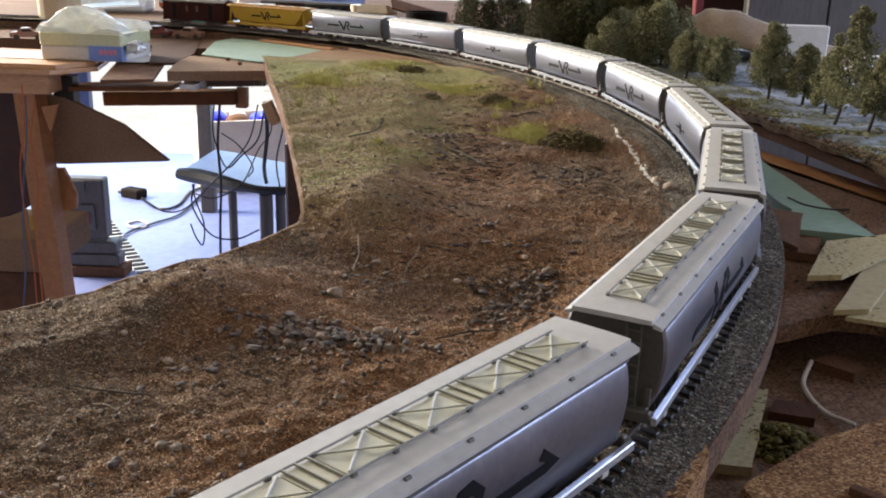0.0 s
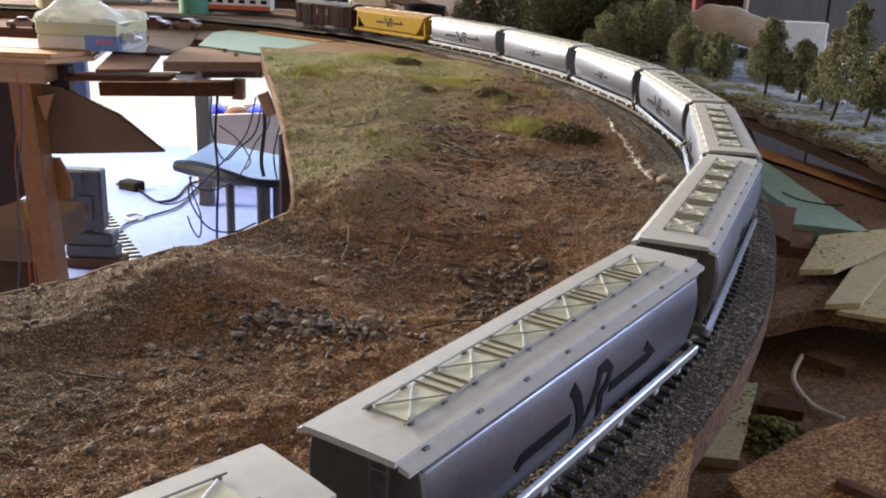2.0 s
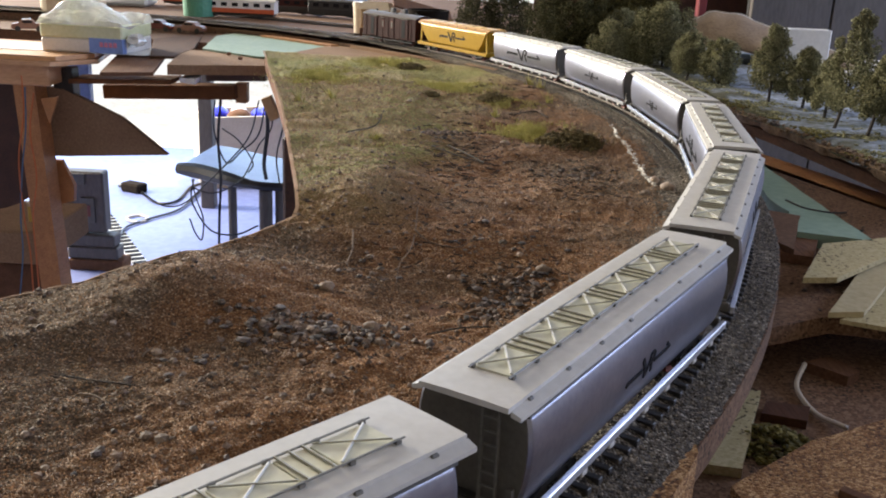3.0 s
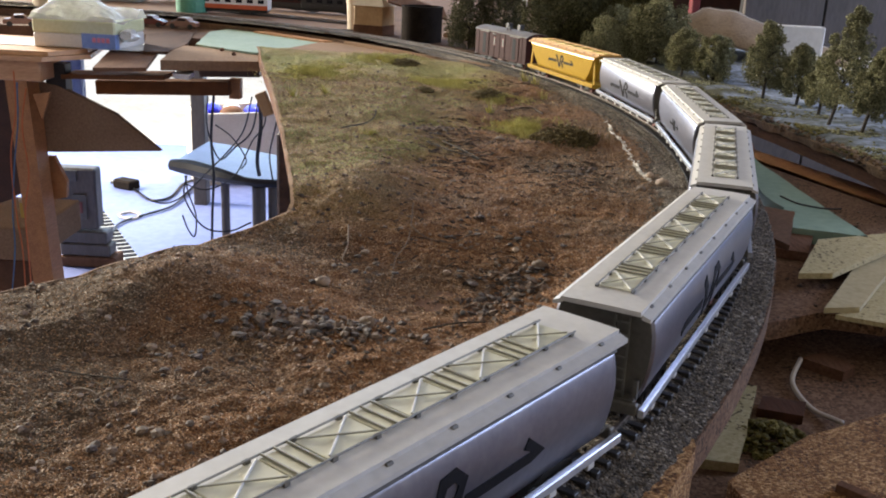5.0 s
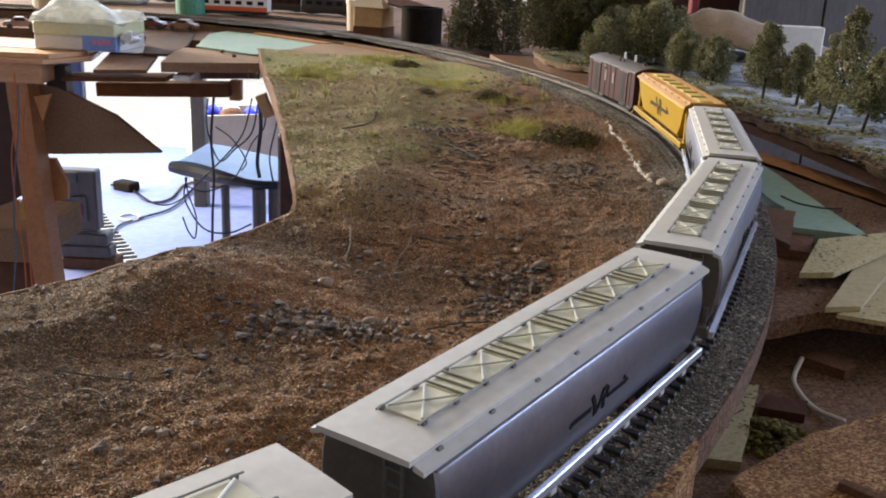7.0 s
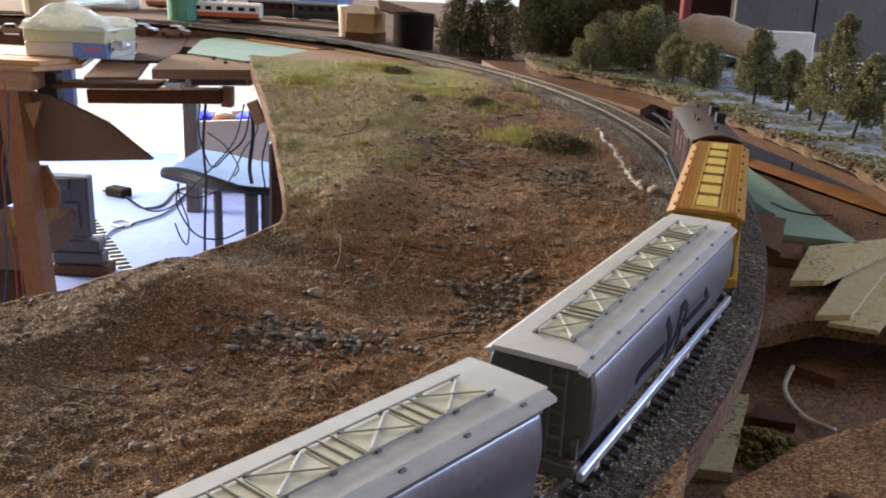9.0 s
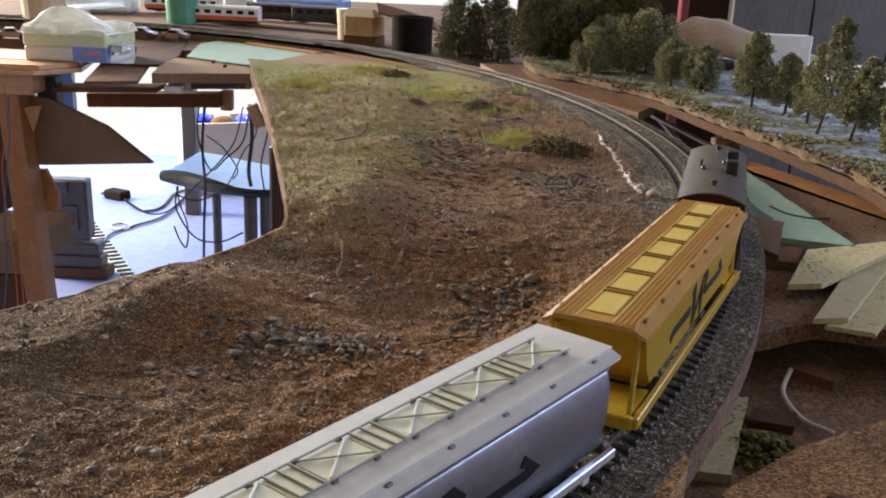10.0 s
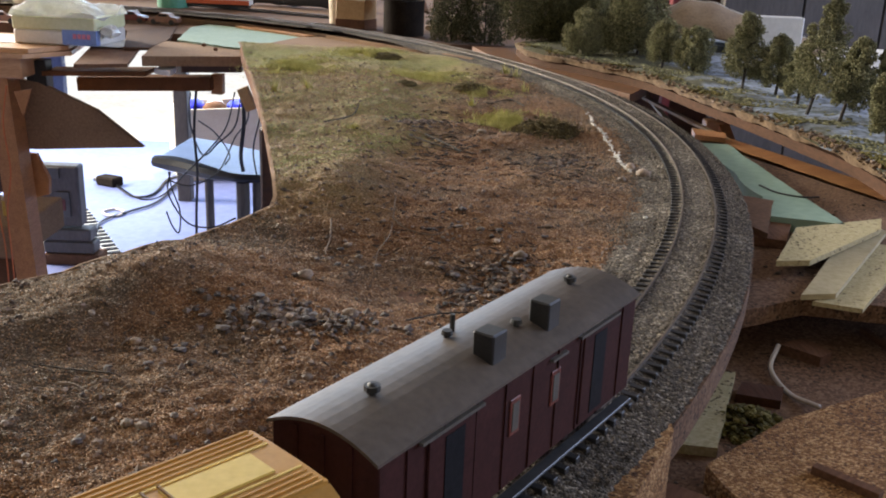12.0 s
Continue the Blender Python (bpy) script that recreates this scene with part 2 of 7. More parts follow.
M = dict(
    sand=sand_material(),
    bed=grain_material("glued_ballast", [(0.0, (0.026, 0.02, 0.014)), (0.45, (0.088, 0.071, 0.053)), (0.85, (0.185, 0.155, 0.118)), (1.0, (0.42, 0.37, 0.29))], 1000, 1.0),
    crusty=grain_material("dusty_board", [(0.0, (0.035, 0.02, 0.011)), (0.16, (0.11, 0.058, 0.031)), (0.6, (0.155, 0.085, 0.046)), (1.0, (0.24, 0.145, 0.085))], 800, 0.25, 0.8, 14, 0.0003),
    specked=grain_material("specked_cream_card", [(0.0, (0.06, 0.045, 0.02)), (0.05, (0.1, 0.08, 0.04)), (0.09, (0.38, 0.32, 0.16)), (1.0, (0.5, 0.43, 0.25))], 800, 0.2, 0.8, 10, 0.0002),
    ballast=material("ballast_stone", (0.068, 0.058, 0.045), (0.33, 0.285, 0.23), 500, 0.9, 0.5, rand=0.75),
    stone=material("loose_stone", (0.08, 0.058, 0.042), (0.38, 0.29, 0.21), 160, 0.8, 0.4, rand=0.6),
    pebble=material("brown_gravel", (0.06, 0.042, 0.032), (0.25, 0.18, 0.13), 300, 0.85, 0.4, rand=0.7),
    grit=material("loose_sand_grain", (0.1, 0.051, 0.021), (0.42, 0.235, 0.105), 500, 0.6, 0.2, rand=0.8),
    flake=material("slaty_flake", (0.026, 0.02, 0.018), (0.105, 0.08, 0.07), 260, 0.75, 0.4, rand=0.6),
    litter=material("dark_dry_litter", (0.018, 0.012, 0.008), (0.075, 0.05, 0.035), 300, 0.9, 0.2, rand=0.5),
    root=material("pale_dry_root", (0.11, 0.08, 0.055), (0.24, 0.18, 0.13), 300, 0.9, 0.3),
    rail=material("tarnished_rail", (0.1, 0.082, 0.068), (0.24, 0.2, 0.17), 300, 0.42, 0.05, metal=0.6),
    sleeper=material("black_plastic_sleeper", (0.018, 0.018, 0.02), (0.05, 0.048, 0.048), 300, 0.5, 0.1),
    grey_roof=material("pale_grey_roof", (0.54, 0.53, 0.5), (0.64, 0.63, 0.6), 40, 0.45, 0.05),
    grey_body=material("grey_paint", (0.27, 0.285, 0.36), (0.35, 0.365, 0.44), 60, 0.3, 0.03, metal=0.8),
    rung=material("faded_grey_rung", (0.1, 0.097, 0.085), (0.17, 0.165, 0.145), 90, 0.5, 0.05),
    # wagon ends' shade is mixed into this grey; small dark fittings share it
    end_grey=material("shaded_and_dark_grey", (0.075, 0.07, 0.06), (0.12, 0.112, 0.096), 90, 0.55, 0.08),
    solebar=material("silver_paint", (0.45, 0.47, 0.52), (0.6, 0.62, 0.66), 90, 0.25, 0.03, metal=0.4),
    cream=material("cream_hatch", (0.62, 0.62, 0.48), (0.72, 0.72, 0.58), 60, 0.22, 0.03),
    brace=material("olive_grey_bar", (0.28, 0.27, 0.2), (0.38, 0.37, 0.29), 200, 0.45, 0.05),
    white_bar=material("pale_bar", (0.5, 0.5, 0.48), (0.7, 0.7, 0.68), 200, 0.4, 0.05),
    dark_grey=material("dark_grey_bracket", (0.05, 0.05, 0.05), (0.1, 0.1, 0.1), 200, 0.5, 0.05),
    black=material("black_print", (0.006, 0.006, 0.008), (0.014, 0.014, 0.018), 100, 0.7, 0.02, spec=0.15),
    faded_print=material("worn_black_print", (0.012, 0.011, 0.008), (0.03, 0.027, 0.02), 200, 0.7, 0.02, spec=0.15),
    yellow=material("yellow_paint", (0.43, 0.262, 0.022), (0.55, 0.35, 0.04), 70, 0.28, 0.04, metal=0.15),
    orange=material("ochre_roof_paint", (0.42, 0.215, 0.04), (0.53, 0.285, 0.062), 70, 0.42, 0.06),
    straw=material("straw_yellow_hatch", (0.62, 0.45, 0.1), (0.74, 0.56, 0.16), 60, 0.4, 0.03),
    maroon=material("maroon_paint", (0.035, 0.011, 0.01), (0.06, 0.02, 0.018), 80, 0.7, 0.05, spec=0.15),
    van_roof=material("weathered_brown_grey_roof", (0.07, 0.056, 0.044), (0.12, 0.096, 0.076), 50, 0.5, 0.08),
    rust=material("red_oxide", (0.12, 0.025, 0.018), (0.2, 0.05, 0.035), 200, 0.5, 0.1),
    underframe=material("black_underframe", (0.012, 0.012, 0.012), (0.035, 0.033, 0.03), 200, 0.5, 0.1),
    pine=material("orange_pine", (0.33, 0.14, 0.05), (0.55, 0.27, 0.11), 14, 0.5, 0.1, stretch=(6, 1, 6)),
    umber=material("dark_ochre_bar", (0.17, 0.085, 0.015), (0.26, 0.14, 0.03), 120, 0.5, 0.05),
    # pale pine, lightened further for the light and haze on the bench front
    pine_pale=material("pale_lit_pine", (0.52, 0.28, 0.13), (0.74, 0.45, 0.24), 14, 0.55, 0.1, stretch=(1, 6, 6)),
    timber=material("dull_orange_timber", (0.13, 0.056, 0.024), (0.23, 0.1, 0.043), 16, 0.85, 0.2, stretch=(5, 1, 5), spec=0.15),
    polished=material("polished_brown_wood", (0.11, 0.05, 0.021), (0.21, 0.098, 0.042), 10, 0.46, 0.08, stretch=(3, 3, 1)),
    umber_ply=material("brown_ply_edge", (0.05, 0.024, 0.012), (0.105, 0.05, 0.025), 16, 0.85, 0.2, stretch=(5, 1, 5), spec=0.15),
    tan_board=material("worn_tan_board", (0.2, 0.125, 0.075), (0.34, 0.225, 0.14), 16, 0.9, 0.15, fine=20, spec=0.15),
    ply=material("plywood_face", (0.3, 0.2, 0.12), (0.45, 0.32, 0.2), 12, 0.65, 0.12, stretch=(1, 7, 1)),
    dark_wood=material("dark_stained_wood", (0.09, 0.045, 0.026), (0.19, 0.1, 0.06), 14, 0.85, 0.12, stretch=(6, 1, 6), spec=0.12),
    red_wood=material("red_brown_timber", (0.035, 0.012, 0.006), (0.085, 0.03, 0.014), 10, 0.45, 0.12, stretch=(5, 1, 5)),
    brown_board=material("dusty_brown_board", (0.09, 0.05, 0.028), (0.175, 0.1, 0.06), 16, 0.9, 0.15, fine=20, spec=0.2),
    chip=grain_material("chipboard", [(0.0, (0.06, 0.025, 0.008)), (0.3, (0.19, 0.085, 0.026)), (0.7, (0.32, 0.165, 0.058)), (1.0, (0.6, 0.38, 0.18))], 1150, 0.6, 0.75, 30, 0.0006),
    green_board=material("pale_green_board", (0.19, 0.29, 0.22), (0.27, 0.37, 0.285), 20, 0.7, 0.08),
    cream_card=material("cream_insulation_card", (0.36, 0.3, 0.16), (0.5, 0.43, 0.26), 60, 0.75, 0.15, fine=5),
    moss=material("olive_moss", (0.045, 0.042, 0.008), (0.2, 0.165, 0.04), 200, 0.95, 0.5, rand=0.4),
    leaf=material("foam_foliage", (0.022, 0.024, 0.01), (0.14, 0.132, 0.06), 160, 0.95, 0.5, rand=0.5, spec=0.2),
    leaf_pale=material("dusty_foliage", (0.05, 0.05, 0.022), (0.36, 0.35, 0.2), 160, 0.95, 0.5, rand=0.5, spec=0.2),
    leaf_olive=material("olive_foliage", (0.04, 0.035, 0.008), (0.16, 0.13, 0.04), 160, 0.95, 0.5, rand=0.5, spec=0.2),
    trunk=material("dark_twig", (0.02, 0.015, 0.01), (0.06, 0.045, 0.03), 300, 0.85, 0.3),
    grass=material("static_grass", (0.28, 0.28, 0.065), (0.64, 0.58, 0.24), 90, 0.9, 0.1, rand=0.35),
    turf=material("dark_turf", (0.045, 0.034, 0.011), (0.17, 0.13, 0.045), 250, 0.95, 0.4, rand=0.4),
    snow=material("pale_plaster_ground", (0.06, 0.075, 0.065), (0.31, 0.36, 0.46), 38, 0.9, 0.3, fine=4, spread=0.45),
    plaster=material("white_plaster", (0.6, 0.57, 0.5), (0.8, 0.78, 0.72), 200, 0.9, 0.3),
    crust=material("mottled_plaster_crust", (0.055, 0.03, 0.014), (0.3, 0.2, 0.11), 90, 0.95, 0.6, fine=5),
    # tan cloth, darkened to carry the shading of the hill's hollow face
    cloth=material("tan_plaster_cloth", (0.23, 0.165, 0.11), (0.38, 0.29, 0.2), 40, 0.9, 0.3),
    panel=material("grey_brown_panelling", (0.07, 0.06, 0.05), (0.115, 0.098, 0.084), 6, 0.6, 0.08, stretch=(4, 4, 1)),
    # the blue of the skylight on the floor is put into the concrete's colour
    concrete=material("skylight_tinted_concrete", (0.12, 0.15, 0.33), (0.18, 0.22, 0.44), 3, 0.55, 0.1, fine=14),
    wall=material("dim_wall_paint", (0.34, 0.31, 0.27), (0.43, 0.4, 0.35), 4, 0.85, 0.08),
    gravel_yard=material("sunlit_yard", (0.5, 0.48, 0.44), (0.7, 0.68, 0.63), 5, 0.95, 0.2),
    plastic_dark=material("charcoal_plastic", (0.03, 0.033, 0.038), (0.07, 0.075, 0.08), 60, 0.4, 0.08),
    cable=material("black_cable", (0.012, 0.012, 0.014), (0.03, 0.03, 0.034), 80, 0.45, 0.03),
    wire_white=material("ivory_wire", (0.5, 0.45, 0.38), (0.66, 0.6, 0.52), 120, 0.4, 0.03),
    wire_red=material("orange_wire", (0.5, 0.12, 0.03), (0.66, 0.2, 0.06), 120, 0.4, 0.03),
    wire_blue=material("blue_wire", (0.06, 0.12, 0.2), (0.1, 0.2, 0.32), 120, 0.4, 0.03),
    blue_plastic=material("blue_plastic", (0.16, 0.26, 0.58), (0.26, 0.38, 0.74), 30, 0.4, 0.04),
    blue_bright=material("vivid_blue_plastic", (0.01, 0.015, 0.5), (0.02, 0.03, 0.8), 30, 0.35, 0.03),
    label_blue=material("pale_blue_print", (0.5, 0.6, 0.78), (0.62, 0.72, 0.88), 40, 0.4, 0.03),
    bag=material("milky_plastic_film", (0.8, 0.81, 0.79), (0.92, 0.93, 0.92), 25, 0.2, 0.4),
    lime=material("pale_lime_print", (0.62, 0.66, 0.38), (0.76, 0.79, 0.56), 25, 0.35, 0.1),
    pink=material("pink_print", (0.7, 0.2, 0.3), (0.8, 0.3, 0.4), 40, 0.4, 0.03),
    beige=material("beige_plastic", (0.6, 0.5, 0.36), (0.72, 0.63, 0.48), 20, 0.4, 0.04),
    tan_box=material("tan_card_box", (0.42, 0.27, 0.12), (0.56, 0.38, 0.2), 40, 0.6, 0.08),
    car_red=material("dark_red_car_paint", (0.1, 0.02, 0.02), (0.16, 0.04, 0.035), 60, 0.25, 0.02),
    car_tan=material("dusty_tan_paint", (0.2, 0.1, 0.07), (0.3, 0.16, 0.11), 60, 0.35, 0.02),
    tub=material("green_tub", (0.05, 0.2, 0.13), (0.09, 0.3, 0.2), 20, 0.4, 0.03),
    coach_red=material("orange_red_stripe", (0.5, 0.09, 0.03), (0.62, 0.14, 0.05), 60, 0.4, 0.03),
    soot=material("sooty_brown", (0.013, 0.01, 0.008), (0.028, 0.022, 0.018), 60, 0.95, 0.1, spec=0.05),
    white=material("white_paint", (0.68, 0.68, 0.66), (0.8, 0.8, 0.78), 30, 0.5, 0.05),
    red_post=material("red_paint", (0.11, 0.008, 0.008), (0.17, 0.016, 0.014), 30, 0.5, 0.05),
    grey_metal=material("grey_metal", (0.2, 0.21, 0.22), (0.32, 0.33, 0.34), 60, 0.35, 0.05, metal=0.6),
)

for key, weight in (("bag", 0.5),):
    M[key].node_tree.nodes["Principled BSDF"].inputs["Transmission Weight"].default_value = weight



def flocked(m, x0, x1, dark, light):
    """Turn the ground toward brown-green flock on one side of the board, along x."""
    nt = m.node_tree
    b = nt.nodes["Principled BSDF"]
    old = b.inputs["Base Color"].links[0].from_socket
    tc, xyz, noi, add = nt.nodes.new("ShaderNodeTexCoord"), nt.nodes.new("ShaderNodeSeparateXYZ"), nt.nodes.new("ShaderNodeTexNoise"), nt.nodes.new("ShaderNodeMath")
    noi.inputs["Scale"].default_value, noi.inputs["Detail"].default_value = 30, 5
    nt.links.new(tc.outputs["Object"], xyz.inputs[0])
    nt.links.new(tc.outputs["Object"], noi.inputs[0])
    add.operation = "MULTIPLY_ADD"
    nt.links.new(noi.outputs[0], add.inputs[0])
    add.inputs[1].default_value = 0.25
    nt.links.new(xyz.outputs[0], add.inputs[2])
    rng = nt.nodes.new("ShaderNodeMapRange")
    rng.inputs[1].default_value, rng.inputs[2].default_value = x0 + 0.125, x1 + 0.125
    nt.links.new(add.outputs[0], rng.inputs[0])
    fine = nt.nodes.new("ShaderNodeTexNoise")
    fine.inputs["Scale"].default_value = 220
    nt.links.new(tc.outputs["Object"], fine.inputs[0])
    tone = nt.nodes.new("ShaderNodeMix")
    tone.data_type = "RGBA"
    tone.inputs[6].default_value, tone.inputs[7].default_value = (*dark, 1), (*light, 1)
    nt.links.new(fine.outputs[0], tone.inputs[0])
    x = nt.nodes.new("ShaderNodeMix")
    x.data_type = "RGBA"
    nt.links.new(rng.outputs[0], x.inputs[0])
    nt.links.new(tone.outputs[2], x.inputs[6])
    nt.links.new(old, x.inputs[7])
    nt.links.new(x.outputs[2], b.inputs["Base Color"])


flocked(M["snow"], 0.255, 0.31, (0.02, 0.023, 0.007), (0.1, 0.088, 0.034))

# ------------------------------------------------------------------ mesh helpers
def mesh_of(bm, name, mat, smooth=False):
    me = bpy.data.meshes.new(name)
    bmesh.ops.recalc_face_normals(bm, faces=bm.faces)
    bm.to_mesh(me)
    bm.free()
    me.materials.append(M[mat])
    if smooth:
        for p in me.polygons:
            p.use_smooth = True
    return me


def part(name, bm, mat, parent=None, label="", smooth=False):
    ob = new(name, mesh_of(bm, name, mat, smooth))
    ob.parent = parent
    if label:
        ob["label"] = label
    return ob


def share(name, me, parent, m):
    ob = new(name, me)
    ob.parent = parent
    ob.matrix_basis = m
    return ob


def thing(name, label, category, m=None, group="", kind=""):
    ob = tagged(new(name), label, category, group, kind)
    if m is not None:
        ob.matrix_basis = m
    return ob


def box(bm, x0, x1, y0, y1, z0, z1, bevel=0.0, m=None):
    r = bmesh.ops.create_cube(bm, size=1)
    vs = r["verts"]
    for v in vs:
        v.co = Vector((x0 + (v.co.x + 0.5) * (x1 - x0), y0 + (v.co.y + 0.5) * (y1 - y0), z0 + (v.co.z + 0.5) * (z1 - z0)))
    if bevel:
        es = list({e for v in vs for e in v.link_edges})
        vs = list({v for f in bmesh.ops.bevel(bm, geom=es, offset=bevel, segments=1, affect="EDGES")["faces"] for v in f.verts} | {v for v in vs if v.is_valid})
    if m is not None:
        bmesh.ops.transform(bm, matrix=m, verts=[v for v in vs if v.is_valid])
    return bm


def boxed(*a, **k):
    return box(bmesh.new(), *a, **k)


def tube(bm, pts, r, n=6, ends=True):
    """A round bar along points; r is one radius or one for each point."""
    pts = [Vector(p) for p in pts]
    rs = r if isinstance(r, (list, tuple)) else [r] * len(pts)
    rings = []
    for i, p in enumerate(pts):
        d = (pts[min(i + 1, len(pts) - 1)] - pts[max(i - 1, 0)]).normalized()
        a = d.orthogonal().normalized() if i == 0 else (a - d * a.dot(d)).normalized()
        b = d.cross(a)
        rings.append([bm.verts.new(p + (a * math.cos(k * 2 * math.pi / n) + b * math.sin(k * 2 * math.pi / n)) * rs[i]) for k in range(n)])
    for q, w in zip(rings, rings[1:]):
        for k in range(n):
            bm.faces.new((q[k], q[(k + 1) % n], w[(k + 1) % n], w[k]))
    if ends:
        bm.faces.new(rings[0][::-1])
        bm.faces.new(rings[-1])
    return bm


def curve_pts(ctrl, n=8):
    """Catmull-Rom points through the control points."""
    c = [Vector(p) for p in ctrl]
    c = [2 * c[0] - c[1]] + c + [2 * c[-1] - c[-2]]
    out = []
    for i in range(1, len(c) - 2):
        for k in range(n):
            t = k / n
            out.append(0.5 * (2 * c[i] + (c[i + 1] - c[i - 1]) * t + (2 * c[i - 1] - 5 * c[i] + 4 * c[i + 1] - c[i + 2]) * t * t + (3 * c[i] - c[i - 1] - 3 * c[i + 1] + c[i + 2]) * t ** 3))
    return out + [c[-2]]


def loft(bm, sections, closed=True, caps=True):
    rings = [[bm.verts.new(p) for p in s] for s in sections]
    n = len(rings[0])
    for q, w in zip(rings, rings[1:]):
        for k in range(n if closed else n - 1):
            bm.faces.new((q[k], q[(k + 1) % n], w[(k + 1) % n], w[k]))
    if caps and closed:
        bm.faces.new(rings[0][::-1])
        bm.faces.new(rings[-1])
    return bm


def plate(bm, outline, z0, z1, rag=0.0, rng=None):
    """A flat board of any outline between two heights, its edge broken where rag is given."""
    pts = []
    for i, p in enumerate(outline):
        q = outline[(i + 1) % len(outline)]
        k = max(1, int(math.dist(p, q) / 0.012)) if rag else 1
        for j in range(k):
            t = j / k
            d = rng.uniform(-rag, rag) if rag and j else 0
            pts.append((p[0] + (q[0] - p[0]) * t + d, p[1] + (q[1] - p[1]) * t + d))
    lo = [bm.verts.new((x, y, z0)) for x, y in pts]
    hi = [bm.verts.new((x, y, z1)) for x, y in pts]
    bm.faces.new(lo[::-1])
    bm.faces.new(hi)
    for i in range(len(pts)):
        j = (i + 1) % len(pts)
        bm.faces.new((lo[i], lo[j], hi[j], hi[i]))
    bmesh.ops.triangulate(bm, faces=[f for f in bm.faces if len(f.verts) > 4])
    return bm


def lump(bm, at, r, rng, squash=0.75, rough=0.25, sub=1):
    """A broken stone: an icosphere pushed in and out."""
    vs = bmesh.ops.create_icosphere(bm, subdivisions=sub, radius=1)["verts"]
    turn = Euler((rng.uniform(0, 6), rng.uniform(0, 6), rng.uniform(0, 6))).to_matrix()
    s = Vector((rng.uniform(0.75, 1.25), rng.uniform(0.75, 1.25), rng.uniform(0.7, 1.0)))
    for v in vs:
        c = turn @ v.co
        c = c * (1 + rng.uniform(-rough, rough))
        v.co = Vector((c.x * s.x, c.y * s.y, c.z * s.z * squash)) * r + Vector(at)
    return bm


def stuff_mesh(name, verts, faces, mat, label, category, parent=None):
    me = bpy.data.meshes.new(name)
    me.from_pydata(verts, [], faces)
    me.materials.append(M[mat])
    ob = new(name, me)
    ob.parent = parent
    if parent is None:
        tagged(ob, label, category, kind="stuff")
    else:
        ob["kind"] = "stuff"
    return ob


# ------------------------------------------------------------------ the line of the track
CX, CY, RAD = -0.7087, 0.7222, 0.8829
S0, DS = 0.12, 0.25
BENDS = [1 / RAD, 0.924, 0.897, 1.111, 1.07, 1.07, 1.07, 1.07]


def _table():
    th = S0 / RAD
    x, y, a = CX + RAD * math.cos(th), CY + RAD * math.sin(th), th + math.pi / 2
    rows = [(x, y, a)]
    d = DS / 10
    for i in range((len(BENDS) - 1) * 10):
        k = float(np.interp((i + 0.5) * d, np.arange(len(BENDS)) * DS, BENDS))
        b = a + k * d
        x, y, a = x + math.cos((a + b) / 2) * d, y + math.sin((a + b) / 2) * d, b
        rows.append((x, y, a))
    return np.array(rows)


TABLE = _table()


def track(s, side=0.0):
    """Place and heading on the track at s metres; side is to the left of the way out."""
    if s <= S0:
        a = s / RAD + math.pi / 2
        x, y = CX + RAD * math.cos(s / RAD), CY + RAD * math.sin(s / RAD)
    else:
        f = np.arange(len(TABLE)) * DS / 10 + S0
        x, y, a = (float(np.interp(s, f, TABLE[:, k])) for k in range(3))
    return x - math.sin(a) * side, y + math.cos(a) * side, a


def rise(s):
    return 0.0042 * max(0.0, s - S0)


GROUND = -0.0045


# ------------------------------------------------------------------ scenic board
EDGE_Y = [-0.10, 0.10, 0.22, 0.30, 0.356, 0.37, 0.391, 0.42, 0.448, 0.484, 0.579, 0.769, 0.969, 1.154, 1.22]
EDGE_X = [-0.62, -0.48, -0.36, -0.25, -0.178, -0.161, -0.144, -0.122, -0.102, -0.083, -0.102, -0.144, -0.193, -0.240, -0.256]
BED = 0.029
_outer = [track(-1.1 + 0.01 * k, 0.0215)[:2] for k in range(200)]


def right_edge(y):
    pts = [p for p in _outer]
    k = int(np.argmin([abs(p[1] - y) + (10 if p[0] < -0.5 else 0) for p in pts]))
    j = k + 1 if pts[k][1] < y else k - 1
    (x0, y0), (x1, y1) = pts[k], pts[max(0, j)]
    return x0 + (x1 - x0) * (y - y0) / (y1 - y0) if abs(y1 - y0) > 1e-6 else x0


def off_track(x, y):
    """Distance of a place from the track's middle, outward positive."""
    d = math.hypot(x - CX, y - CY) - RAD
    if y > 0.8:
        k = int(np.argmin((TABLE[:, 0] - x) ** 2 + (TABLE[:, 1] - y) ** 2))
        tx, ty, a = TABLE[k]
        if k > 0:
            d = (x - tx) * math.sin(a) - (y - ty) * math.cos(a)
    return d


RIDGE_X, RIDGE_Y = (-0.40, -0.25, -0.157, -0.143, -0.125, -0.1105, -0.090), (0.10, 0.23, 0.312, 0.322, 0.331, 0.350, 0.352)


